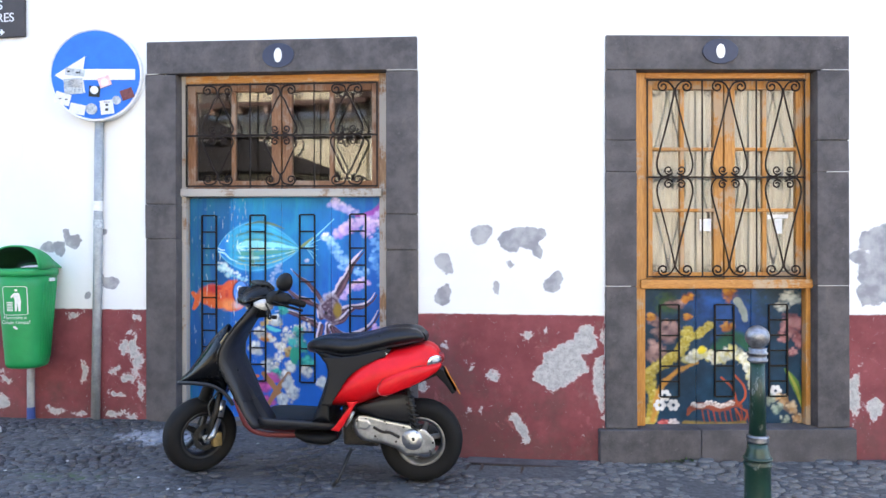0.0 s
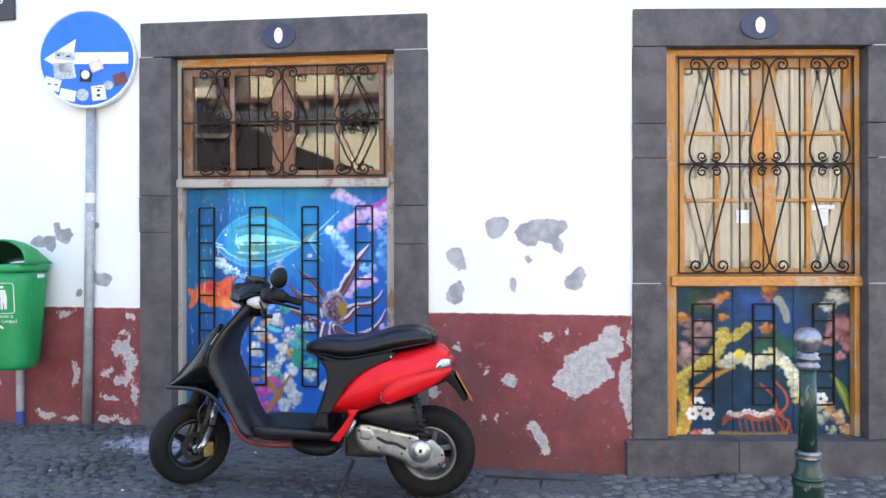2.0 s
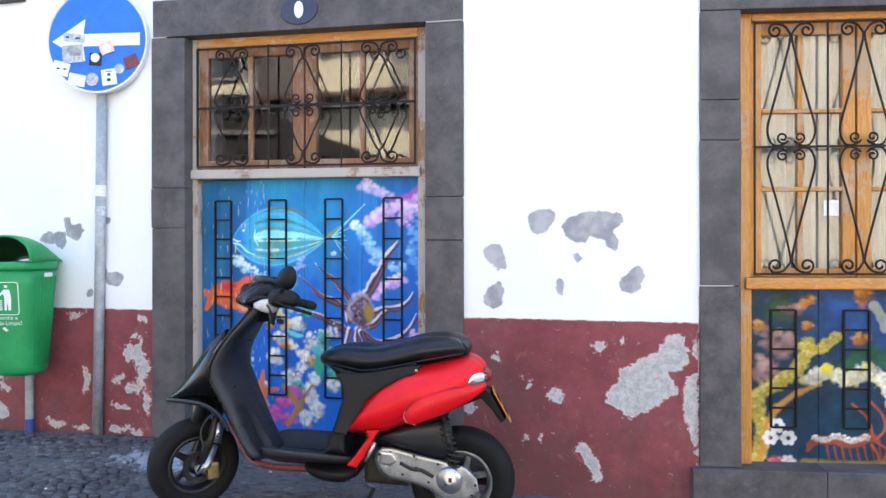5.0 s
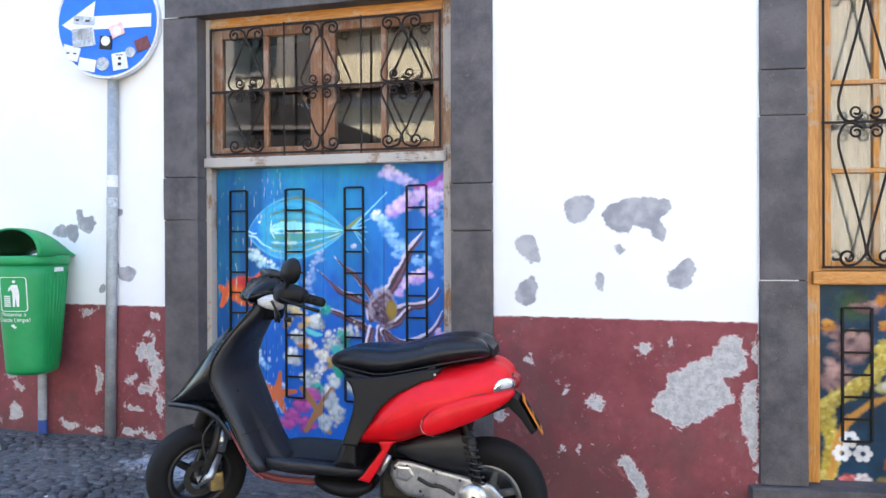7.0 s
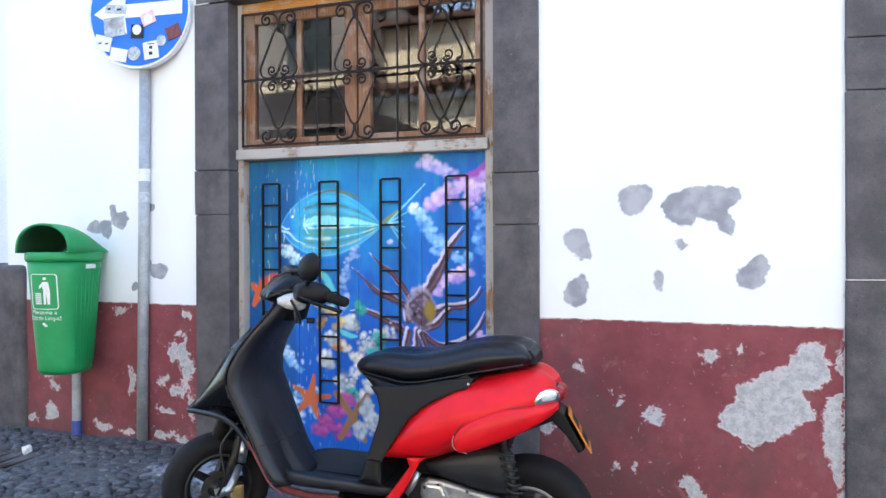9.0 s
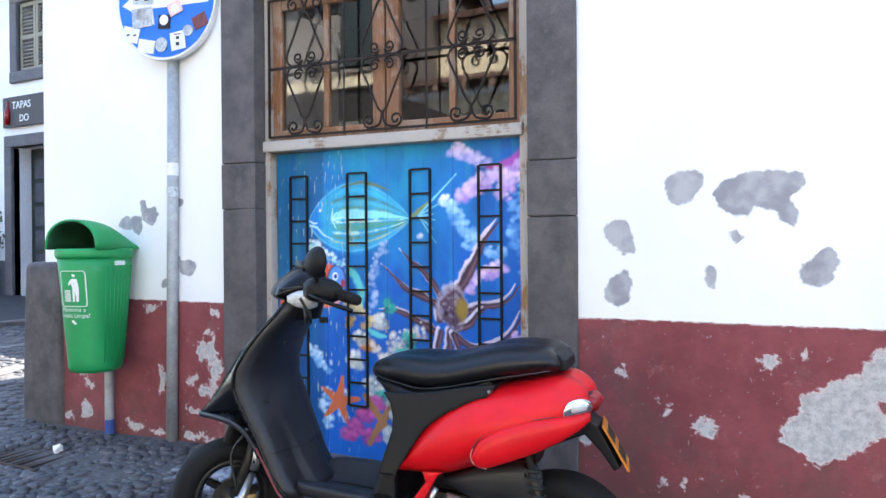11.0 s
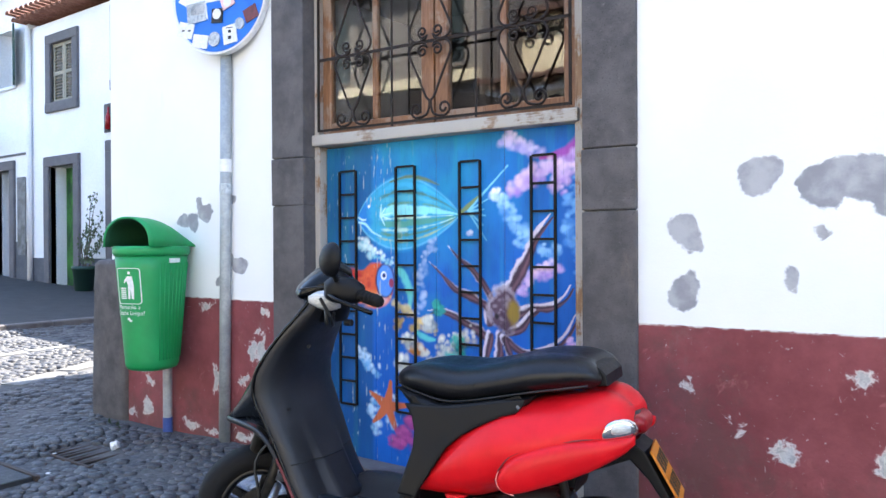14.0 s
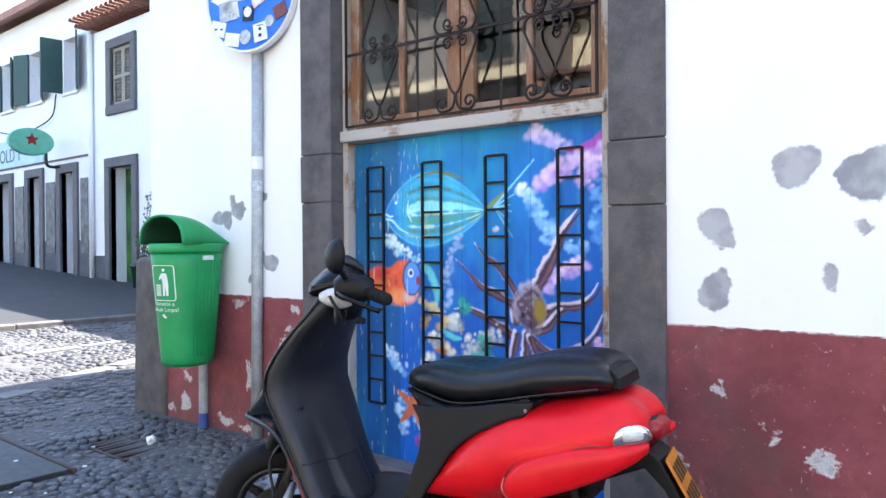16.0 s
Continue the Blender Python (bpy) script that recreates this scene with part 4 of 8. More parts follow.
def mural_reef(U, Z):
    """Night reef on the second door: coral arch, a spotted shrimp, flowers."""
    S, V = (U - 0.265) / 0.96, (1.005 - Z) / 0.82
    c = Canvas(S, V, (0.010, 0.040, 0.075))
    c.blob(0.45, 0.08, 0.30, 0.30, (0.012, 0.075, 0.28), 1.0, 0.8)
    c.blob(0.60, 0.25, 0.2, 0.3, (0.012, 0.06, 0.20), 1.0, 0.8)
    c.blob(0.15, 0.10, 0.10, 0.10, (0.03, 0.08, 0.03), 0.6)
    c.stroke([(0.44, 0.45), (0.55, 0.34), (0.66, 0.42)], [0.05, 0.06, 0.05], (0.015, 0.09, 0.05), 0.6)
    for s, v, a, b, k in ((0.06, 0.45, 0.09, 0.10, 1), (0.13, 0.30, 0.10, 0.10, 2), (0.05, 0.22, 0.06, 0.06, 3), (0.2, 0.10, 0.08, 0.05, 28)):
        c.tuft(s, v, a, b, (0.16, 0.09, 0.10), (0.48, 0.30, 0.26), k)
    for s, v, a, k in ((0.27, 0.055, 0.05, 4), (0.27, 0.20, 0.04, 5), (0.53, 0.03, 0.07, 6), (0.52, 0.27, 0.05, 29), (0.04, 0.2, 0.04, 30)):
        c.tuft(s, v, a, a, (0.34, 0.10, 0.02), (0.66, 0.32, 0.04), k)
    c.stroke([(0.58, 0.08), (0.62, 0.16), (0.63, 0.22)], [0.03, 0.025, 0.02], (0.30, 0.33, 0.28))
    for p, w in (([(0.02, 1.0), (0.06, 0.82), (0.03, 0.62), (0.14, 0.52), (0.24, 0.42), (0.27, 0.30)], 0.045), ([(0.26, 0.36), (0.34, 0.32), (0.41, 0.26)], 0.035)):
        c.stroke(p, [w] * len(p), (0.52, 0.40, 0.05), 0.4, 0.9)
        for i, q in enumerate(smoothpath([(a, b, 0) for a, b in p], 3)):
            c.tuft(q[0], q[1], w * 0.95, w * 0.95, (0.42, 0.30, 0.03), (0.72, 0.62, 0.22), 10 + i)
    c.stroke([(0.05, 0.95), (0.10, 0.72), (0.2, 0.60), (0.33, 0.53)], [0.022, 0.026, 0.024, 0.016], (0.55, 0.26, 0.05), 0.6, 1.2)
    arch = [(0.28, 0.50), (0.36, 0.46), (0.46, 0.50), (0.55, 0.46), (0.63, 0.52), (0.67, 0.60), (0.69, 0.72)]
    for i, q in enumerate(smoothpath([(a, b, 0) for a, b in arch], 4)):
        pale = i % 3
        c.tuft(q[0], q[1], 0.052, 0.052, ((0.55, 0.46, 0.10), (0.62, 0.60, 0.50), (0.55, 0.50, 0.30))[pale], (0.88, 0.86, 0.72), 40 + i)
    c.blob(0.36, 0.44, 0.04, 0.035, (0.70, 0.55, 0.03), 0.4)
    c.blob(0.55, 0.43, 0.04, 0.035, (0.68, 0.62, 0.22), 0.4)
    c.blob(0.48, 0.72, 0.17, 0.16, (0.008, 0.045, 0.085), 0.4, 0.3)
    # shrimp
    for i in range(9):
        s = 0.36 + 0.035 * i
        c.stroke([(s, 0.88), (s + 0.012, 0.95), (s + 0.03, 0.99)], [0.006, 0.005, 0.003], (0.20 + 0.05 * (i % 3), 0.05, 0.03))
    c.stroke([(0.27, 0.91), (0.30, 0.86), (0.38, 0.845), (0.48, 0.86), (0.56, 0.83), (0.60, 0.85)], [0.010, 0.026, 0.030, 0.032, 0.030, 0.016], (0.26, 0.06, 0.03))
    for i in range(12):
        c.tuft(0.305 + 0.022 * i, 0.838 + 0.012 * math.sin(i), 0.022, 0.022, (0.45, 0.30, 0.25), (0.85, 0.80, 0.72), 100 + i)
    for p in ([(0.59, 0.84), (0.63, 0.78), (0.62, 0.70), (0.56, 0.62)], [(0.58, 0.83), (0.55, 0.72), (0.48, 0.64)], [(0.60, 0.86), (0.64, 0.90), (0.62, 0.98)], [(0.57, 0.87), (0.60, 0.93), (0.60, 0.99)]):
        c.stroke(p, [0.008] * len(p), (0.44, 0.08, 0.03), 0.4, 0.3)
    c.stroke([(0.25, 0.97), (0.45, 0.985), (0.62, 0.97)], [0.02, 0.025, 0.02], (0.25, 0.17, 0.05), 0.6, 0.8)
    # flowers and corals, right
    for s, v, k in ((0.125, 0.77, 1), (0.095, 0.84, 2), (0.18, 0.84, 3), (0.82, 0.74, 4)):
        for j in range(6):
            c.blob(s + 0.025 * math.cos(j * 1.05), v + 0.028 * math.sin(j * 1.05), 0.018, 0.02, (0.72, 0.70, 0.68), 0.3, 0.2)
    c.tuft(0.12, 0.97, 0.05, 0.04, (0.45, 0.06, 0.06), (0.68, 0.22, 0.20), 120)
    c.tuft(0.18, 0.97, 0.04, 0.035, (0.55, 0.45, 0.42), (0.78, 0.70, 0.68), 121)
    for s, v, a, b, k in ((0.92, 0.06, 0.09, 0.06, 8), (0.86, 0.12, 0.06, 0.05, 9)):
        c.tuft(s, v, a, b, (0.30, 0.33, 0.30), (0.68, 0.68, 0.60), k)
    for s, v, a, b, k in ((0.93, 0.24, 0.09, 0.09, 11), (0.97, 0.36, 0.05, 0.09, 12), (0.87, 0.34, 0.05, 0.06, 31), (0.92, 0.46, 0.04, 0.05, 32)):
        c.tuft(s, v, a, b, (0.30, 0.10, 0.11), (0.62, 0.34, 0.32), k)
    c.stroke([(0.88, 0.58), (0.94, 0.68), (0.985, 0.84)], [0.008, 0.03, 0.01], (0.10, 0.20, 0.04))
    c.stroke([(0.90, 0.60), (0.95, 0.72), (0.985, 0.86)], [0.004, 0.012, 0.004], (0.30, 0.32, 0.06))
    for s, v, k in ((0.92, 0.86, 13), (0.96, 0.94, 14), (0.86, 0.80, 33)):
        c.tuft(s, v, 0.05, 0.06, (0.44, 0.24, 0.10), (0.66, 0.54, 0.36), k)
    for s, v, k in ((0.83, 0.86, 34), (0.88, 0.95, 35), (0.79, 0.80, 36)):
        c.tuft(s, v, 0.04, 0.05, (0.20, 0.26, 0.20), (0.52, 0.56, 0.44), k)
    c.C = c.C * (0.42 + 0.95 * fractal(S, V, 12, 78, 5))[..., None]
    return c.C


def plank(x0, x1, y, z0, z1, mural, parent):
    """One painted board: a fine front face on a solid body with eased edges."""
    xs = np.concatenate([[x0, x0 + 0.002], np.arange(x0 + 0.005, x1 - 0.005, 0.004), [x1 - 0.002, x1]])
    zs = np.arange(z0, z1 + 0.004, 0.004)

    def put(X, Z):
        e = np.minimum(X - x0, x1 - X)
        return np.stack([X, y + np.clip(0.003 - e, 0, 0.003) * 1.5 + 0.002 * fractal(X * 3, Z * 0.4, 4, 6, 2), Z], -1)
    ob = sheet("plank", xs, zs, put, None, mural, MURAL, parent)
    part("plank_body", cube(x0, x1, y + 0.006, y + 0.03, z0, zs[-1]), WOOD_BROWN, ob)
    return ob


# ---- door_1, the blue one ----
door1 = thing("door_1", (-1.34, 4.65, 0.15), "old panelled door with a blue undersea mural below a barred window", "door", kind="structure")
lintel = part("lintel", rough_block(-2.235, -0.452, 4.578, 4.75, 2.362, 2.565, 1), STONE, door1)
lean(lintel)
for x0, x1, cuts in ((-2.245, -2.031, (0.02, 1.312, 1.532, 2.358)), (-0.647, -0.450, (0.0, 1.252, 1.472, 2.358))):
    for i, (a, b) in enumerate(zip(cuts, cuts[1:])):
        lean(part("jamb_stone", rough_block(x0, x1, 4.58 - 0.002 * (i % 2), 4.75, a + 0.0015, b - 0.0015, i + x0), STONE, door1))
    lean(part("jamb_core", cube(x0 + 0.006, x1 - 0.006, 4.592, 4.74, cuts[0], cuts[-1]), JOINTS, door1))
part("sill_stone", rough_block(-2.031, -0.647, 4.59, 4.9, 0.0, 0.165, 4), STONE_LIGHT, door1)
for x0, x1 in ((-2.05, -2.003), (-0.708, -0.655)):
    lean(part("frame_post", cube(x0, x1, 4.655, 4.74, 0.165, 2.362, 0.006, 2), WOOD_OLD, door1))
lean(part("frame_head", cube(-2.003, -0.708, 4.655, 4.74, 2.312, 2.362, 0.006, 2), WOOD_ORANGE_RAIL, door1))
lean(part("transom_rail", cube(-2.036, -0.688, 4.635, 4.76, 1.585, 1.636, 0.008, 2), WOOD_RAIL, door1))
SEAMS = (-2.003, -1.700, -1.366, -1.033, -0.708)
for a, b in zip(SEAMS, SEAMS[1:]):
    plank(a + 0.0003, b - 0.0003, 4.70, 0.165, 1.583, mural_sea, door1)
for a, b in ((-1.912, -1.812), (-1.578, -1.474), (-1.242, -1.142), (-0.909, -0.807)):
    part("iron_ladder", ladder(a, b, 4.694, 1.472, 0.107, 10), IRON, door1)
sash1 = bmesh.new()
for x0, x1 in ((-2.003, -1.950), (-1.425, -1.361), (-1.352, -1.288), (-0.762, -0.708)):
    box(sash1, x0, x1, 4.68, 4.72, 1.636, 2.312, 0.004)
for x0, x1 in ((-1.95, -1.425), (-1.288, -0.762)):
    box(sash1, x0, x1, 4.682, 4.718, 2.262, 2.312, 0.004)
    box(sash1, x0, x1, 4.682, 4.718, 1.636, 1.690, 0.004)
    m = (x0 + x1) / 2
    box(sash1, m - 0.014, m + 0.014, 4.685, 4.715, 1.690, 2.262, 0.003)
lean(part("sash", sash1, WOOD_BROWN, door1, "weathered brown casement frames"))
for x0, x1 in ((-1.95, -1.70), (-1.672, -1.425), (-1.288, -1.039), (-1.011, -0.762)):
    g = part("pane", cube(x0 - 0.004, x1 + 0.004, 4.699, 4.703, 1.686, 2.266), GLASS, door1)
    lean(g).visible_shadow = False
grille1 = thing("window_grille", (-1.34, 4.64, 1.65), "wrought iron window grille with curled scrolls", "grille")
lean(part("bar", cube(-1.995, -0.712, 4.636, 4.644, 1.968, 1.980), IRON_RUST, grille1))
for x in (-1.552, -1.124):
    lean(part("bar", tube(bmesh.new(), [(x, 4.64, 1.64), (x, 4.64, 2.31)], 0.005, 6), IRON_RUST, grille1))
for z in (1.652, 2.30):
    lean(part("bar", cube(-1.995, -0.712, 4.636, 4.644, z - 0.005, z + 0.005), IRON_RUST, grille1))
for x in (-1.99, -0.717):
    lean(part("bar", cube(x - 0.005, x + 0.005, 4.636, 4.644, 1.657, 2.295), IRON_RUST, grille1))
for x in (-1.771, -1.345, -0.910):
    lean(part("scroll", scroll_panel(x, 4.634, 2.292, 1.974, 1.660, 0.105, 0.04, 0.0055), IRON_RUST, grille1, smooth=True))
plaque = thing("number_plaque", (-1.335, 4.575, 2.46), "oval navy enamel plaque with a white figure bar", "plaque", group="house plaques")
part("plate", prism(bmesh.new(), oval(-1.335, 2.463, 0.105, 0.077), 4.569, 4.582, "y", 0.003), NAVY, plaque, smooth=False)
part("figure_bar", prism(bmesh.new(), oval(-1.335, 2.463, 0.026, 0.045, 16), 4.566, 4.572), WHITE, plaque, "plain white bar")

MORTAR = simple("pale_mortar", (0.46, 0.44, 0.42), (0.60, 0.58, 0.55), 60, 0.9, bump=0.001)
for x0, x1, z in ((-0.640, -0.452, 2.3605), (-2.243, -2.15, 2.3605)):
    lean(part("mortar_joint", cube(x0, x1, 4.5755, 4.60, z - 0.0022, z + 0.0022), MORTAR, door1))

# ---- door_2, the green one, in the bent part of the wall ----
door2 = thing("door_2", (0, 0, 0), "varnished orange door with a dark reef mural below a barred curtained window", "door", kind="structure", m=BEND @ Matrix.Translation((0, 0, 0)))
part("lintel", rough_block(0.008, 1.432, -0.022, 0.15, 2.293, 2.490, 7), STONE, door2)
for x0, x1 in ((0.005, 0.187), (1.243, 1.432)):
    cuts = (0.205, 1.033, 1.697, 1.881, 2.290)
    for i, (a, b) in enumerate(zip(cuts, cuts[1:])):
        part("jamb_stone", rough_block(x0, x1, -0.02 - 0.002 * (i % 2), 0.15, a + 0.0013, b - 0.0013, i + x0), STONE, door2)
    part("jamb_core", cube(x0 + 0.006, x1 - 0.006, -0.008, 0.14, cuts[0], cuts[-1]), JOINTS, door2)
part("sill_stone", rough_block(-0.035, 0.55, -0.05, 0.2, -0.1, 0.203, 9), STONE, door2)
part("sill_stone", rough_block(0.553, 1.455, -0.05, 0.2, -0.1, 0.203, 10), STONE, door2)
for x0, x1 in ((0.187, 0.258), (1.213, 1.243)):
    part("frame_post", cube(x0, x1, 0.055, 0.14, 0.203, 2.293, 0.006, 2), WOOD_ORANGE, door2)
part("frame_head", cube(0.258, 1.213, 0.055, 0.14, 2.258, 2.293, 0.006, 2), WOOD_ORANGE_RAIL, door2)
part("transom_rail", cube(0.225, 1.25, 0.035, 0.16, 1.014, 1.069, 0.008, 2), WOOD_ORANGE_RAIL, door2)
for a, b in ((0.258, 0.574), (0.574, 0.904), (0.904, 1.213)):
    plank(a + 0.0003, b - 0.0003, 0.10, 0.203, 1.012, mural_reef, door2)
for a, b in ((0.358, 0.471), (0.686, 0.799), (1.012, 1.121)):
    part("iron_ladder", ladder(a, b, 0.094, 0.916, 0.0915, 6), IRON, door2)
for x0, x1, z in ((0.008, 0.15, 1.0335), (1.25, 1.43, 1.0335), (1.27, 1.43, 2.2915), (1.30, 1.43, 1.698)):
    part("mortar_joint", cube(x0, x1, -0.0245, 0.01, z - 0.0022, z + 0.0022), MORTAR, door2)
sash2 = bmesh.new()
for x0, x1 in ((0.258, 0.312), (0.676, 0.734), (0.742, 0.806), (1.172, 1.213)):
    box(sash2, x0, x1, 0.085, 0.125, 1.069, 2.258, 0.004)
for x0, x1 in ((0.312, 0.676), (0.806, 1.172)):
    for z0, z1 in ((2.200, 2.258), (1.834, 1.854), (1.470, 1.490), (1.069, 1.110)):
        box(sash2, x0, x1, 0.087, 0.123, z0, z1, 0.003)
    m = (x0 + x1) / 2 - 0.005
    for z0, z1 in ((1.854, 2.200), (1.490, 1.834), (1.110, 1.470)):
        box(sash2, m - 0.013, m + 0.013, 0.090, 0.120, z0, z1, 0.003)
part("sash", sash2, WOOD_ORANGE, door2, "varnished orange casement frames")
for x0, x1 in ((0.312, 0.476), (0.502, 0.676), (0.806, 0.971), (0.997, 1.172)):
    for z0, z1 in ((1.854, 2.200), (1.490, 1.834), (1.110, 1.470)):
        g = part("pane", cube(x0 - 0.004, x1 + 0.004, 0.104, 0.108, z0 - 0.004, z1 + 0.004), GLASS, door2)
        g.visible_shadow = False
for x0, x1, s in ((0.29, 0.72, 1), (0.76, 1.20, 4)):
    c = thing("curtain", (0, 0, 0), "off-white net curtain hanging in folds behind the panes", "curtain", group="net curtains", m=BEND)
    part("cloth", curtain(x0, x1, 0.145, 1.02, 2.3, s), CURTAIN, c, smooth=True)
grille2 = thing("window_grille", (0, 0, 0), "tall wrought iron window grille with curled scrolls", "grille", m=BEND)
for z in (1.085, 1.672, 2.246):
    part("bar", cube(0.262, 1.209, 0.042, 0.050, z - 0.005, z + 0.005), IRON_RUST, grille2)
for x in (0.268, 0.594, 0.916, 1.203):
    part("bar", tube(bmesh.new(), [(x, 0.046, 1.09), (x, 0.046, 2.24)], 0.005, 6), IRON_RUST, grille2)
for x in (0.429, 0.751, 1.073):
    part("scroll", scroll_panel(x, 0.040, 2.240, 1.672, 1.092, 0.105, 0.042, 0.0055), IRON_RUST, grille2, smooth=True)
plaque = thing("number_plaque", (0, 0, 0), "oval navy enamel plaque with a white figure bar", "plaque", group="house plaques", m=BEND)
part("plate", prism(bmesh.new(), oval(0.674, 2.397, 0.104, 0.073), -0.031, -0.018, "y", 0.003), NAVY, plaque)
part("figure_bar", prism(bmesh.new(), oval(0.674, 2.397, 0.026, 0.042, 16), -0.034, -0.028), WHITE, plaque, "plain white bar")
for x, z, w, h in ((0.632, 1.392, 0.034, 0.036), (1.072, 1.385, 0.022, 0.045)):
    c = thing("paper_note", (0, 0, 0), "small white paper stuck to the window pane", "paper", group="paper notes", m=BEND)
    part("paper", cube(x - w, x + w, 0.0995, 0.1015, z - h, z + h), WHITE, c)
c = thing("paper_note", (0, 0, 0), "torn white strip of paper on the window pane", "paper", group="paper notes", m=BEND)
part("paper", prism(bmesh.new(), [(1.005, 1.452), (1.13, 1.455), (1.128, 1.43), (1.06, 1.435), (1.008, 1.425)], 0.0995, 0.1015), WHITE, c)

# ---- scooter ----
# upward faces are mixed slightly towards pink
RED = paint("red_plastic", (0.60, 0.0035, 0.009), 0.30, 0.06, 0.05, (0.45, 0.10, 0.11), gloss=0.26)
BLACK = paint("black_plastic", (0.0045, 0.0045, 0.0055), 0.36, 0.0, 0.14, (0.03, 0.03, 0.035), gloss=0.22)
GLOSS = paint("gloss_black_plastic", (0.003, 0.003, 0.0035), 0.08, 0.0, 0.06, (0.02, 0.02, 0.02), gloss=0.22)
# scuffs and dust; the bluish tint also puts a sheen into the colour
SHIELD = paint("scuffed_sheen_plastic", (0.0060, 0.0062, 0.0088), 0.36, 0.0, 0.42, (0.060, 0.060, 0.074), gloss=0.50)
VINYL = simple("black_vinyl", (0.004, 0.004, 0.005), (0.008, 0.008, 0.010), 60, 0.36, bump=0.0006)
RUBBER = simple("tyre_rubber", (0.006, 0.006, 0.006), (0.012, 0.011, 0.011), 30, 0.75, bump=0.001)
ALLOY = simple("cast_alloy", (0.42, 0.42, 0.42), (0.60, 0.60, 0.60), 25, 0.36, 0.9, 0.0006)
soften(RUBBER, 0.2), soften(VINYL, 0.35)
RIM_MAT = simple("grey_rim", (0.16, 0.16, 0.16), (0.26, 0.26, 0.26), 25, 0.45, 0.7)
RIM_DARK = simple("dark_rim", (0.014, 0.014, 0.016), (0.028, 0.028, 0.030), 25, 0.35, 0.4)
STEEL = simple("dark_steel", (0.022, 0.020, 0.018), (0.05, 0.045, 0.04), 40, 0.5, 0.6, 0.0008)
CHROME = simple("chrome", (0.75, 0.75, 0.75), (0.82, 0.82, 0.82), 20, 0.12, 1.0)
CLEAR = simple("clear_lens", (0.46, 0.46, 0.45), (0.66, 0.66, 0.66), 60, 0.12, 0.35, 0.0012, stretch=(1, 1, 4))
RED_LENS = paint("red_lens", (0.24, 0.003, 0.006), 0.15, 0.1, 0.02, gloss=0.35)
PLATE_ORANGE = simple("orange_plate", (0.48, 0.14, 0.008), (0.58, 0.19, 0.012), 20, 0.5)
INK = simple("black_ink", (0.004, 0.004, 0.004), (0.007, 0.007, 0.007), 20, 0.55)
FRAME_RED = paint("dull_red_frame", (0.12, 0.006, 0.008), 0.45, dust=0.3)
PINK_WEAR = simple("worn_red_edge", (0.62, 0.20, 0.20), (0.70, 0.34, 0.33), 80, 0.5)
BRASS = simple("worn_brass", (0.30, 0.20, 0.08), (0.42, 0.30, 0.13), 40, 0.45, 0.8)

SCOOT = pose(-0.9, 3.885, 0.07, 0, 0, 6.5) @ pose(0, 0, 0, 2.0, 0, 0)
STEER = radians(45)                                # the bars and front wheel are locked over to the left


def fit_view(x, z, y=0.0):
    """From the drawn side view to the machine's own axes, stretched to fit the camera's view; what stands proud of the
    middle is nearer.
    """
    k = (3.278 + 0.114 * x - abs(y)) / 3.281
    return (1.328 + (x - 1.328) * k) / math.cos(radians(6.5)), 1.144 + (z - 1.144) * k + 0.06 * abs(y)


def ring_xz(x, y, half, lo, hi, n=20, square=2.6, flat=0.0):
    """A rounded section across the scooter's length at x."""
    out = []
    for i in range(n):
        a = 2 * math.pi * i / n + math.pi / n
        c, s = math.cos(a), math.sin(a)
        k = (abs(c) ** square + abs(s) ** square) ** (-1 / square)
        w = half * (1 - flat * max(0.0, s * k))
        out.append((x, y + w * c * k, (lo + hi) / 2 + (hi - lo) / 2 * s * k))
    return out


def hull(sections, square=2.6, n=20, flat=0.0, steps=4):
    """A smooth body through sections (x, y, half width, low, high), blended between."""
    pts = [Vector((s[0], s[2], s[3])) for s in sections]
    more = [Vector((s[1], s[4], 0)) for s in sections]
    a, b = smoothpath(pts, steps), smoothpath(more, steps)
    return loft(bmesh.new(), [ring_xz(p.x, q.x, max(p.y, 0.002), p.z, q.y, n, square, flat) for p, q in zip(a, b)])


def tyre(r, width, rim_r):
    h = width / 2
    return lathe(bmesh.new(), [(rim_r, -h * 0.72), (rim_r + 0.012, -h * 0.9), (r - 0.045, -h), (r - 0.02, -h * 0.92), (r - 0.006, -h * 0.66), (r, -h * 0.28),
                               (r, h * 0.28), (r - 0.006, h * 0.66), (r - 0.02, h * 0.92), (r - 0.045, h), (rim_r + 0.012, h * 0.9), (rim_r, h * 0.72)], 40, (0, 0, 0), "y", False)


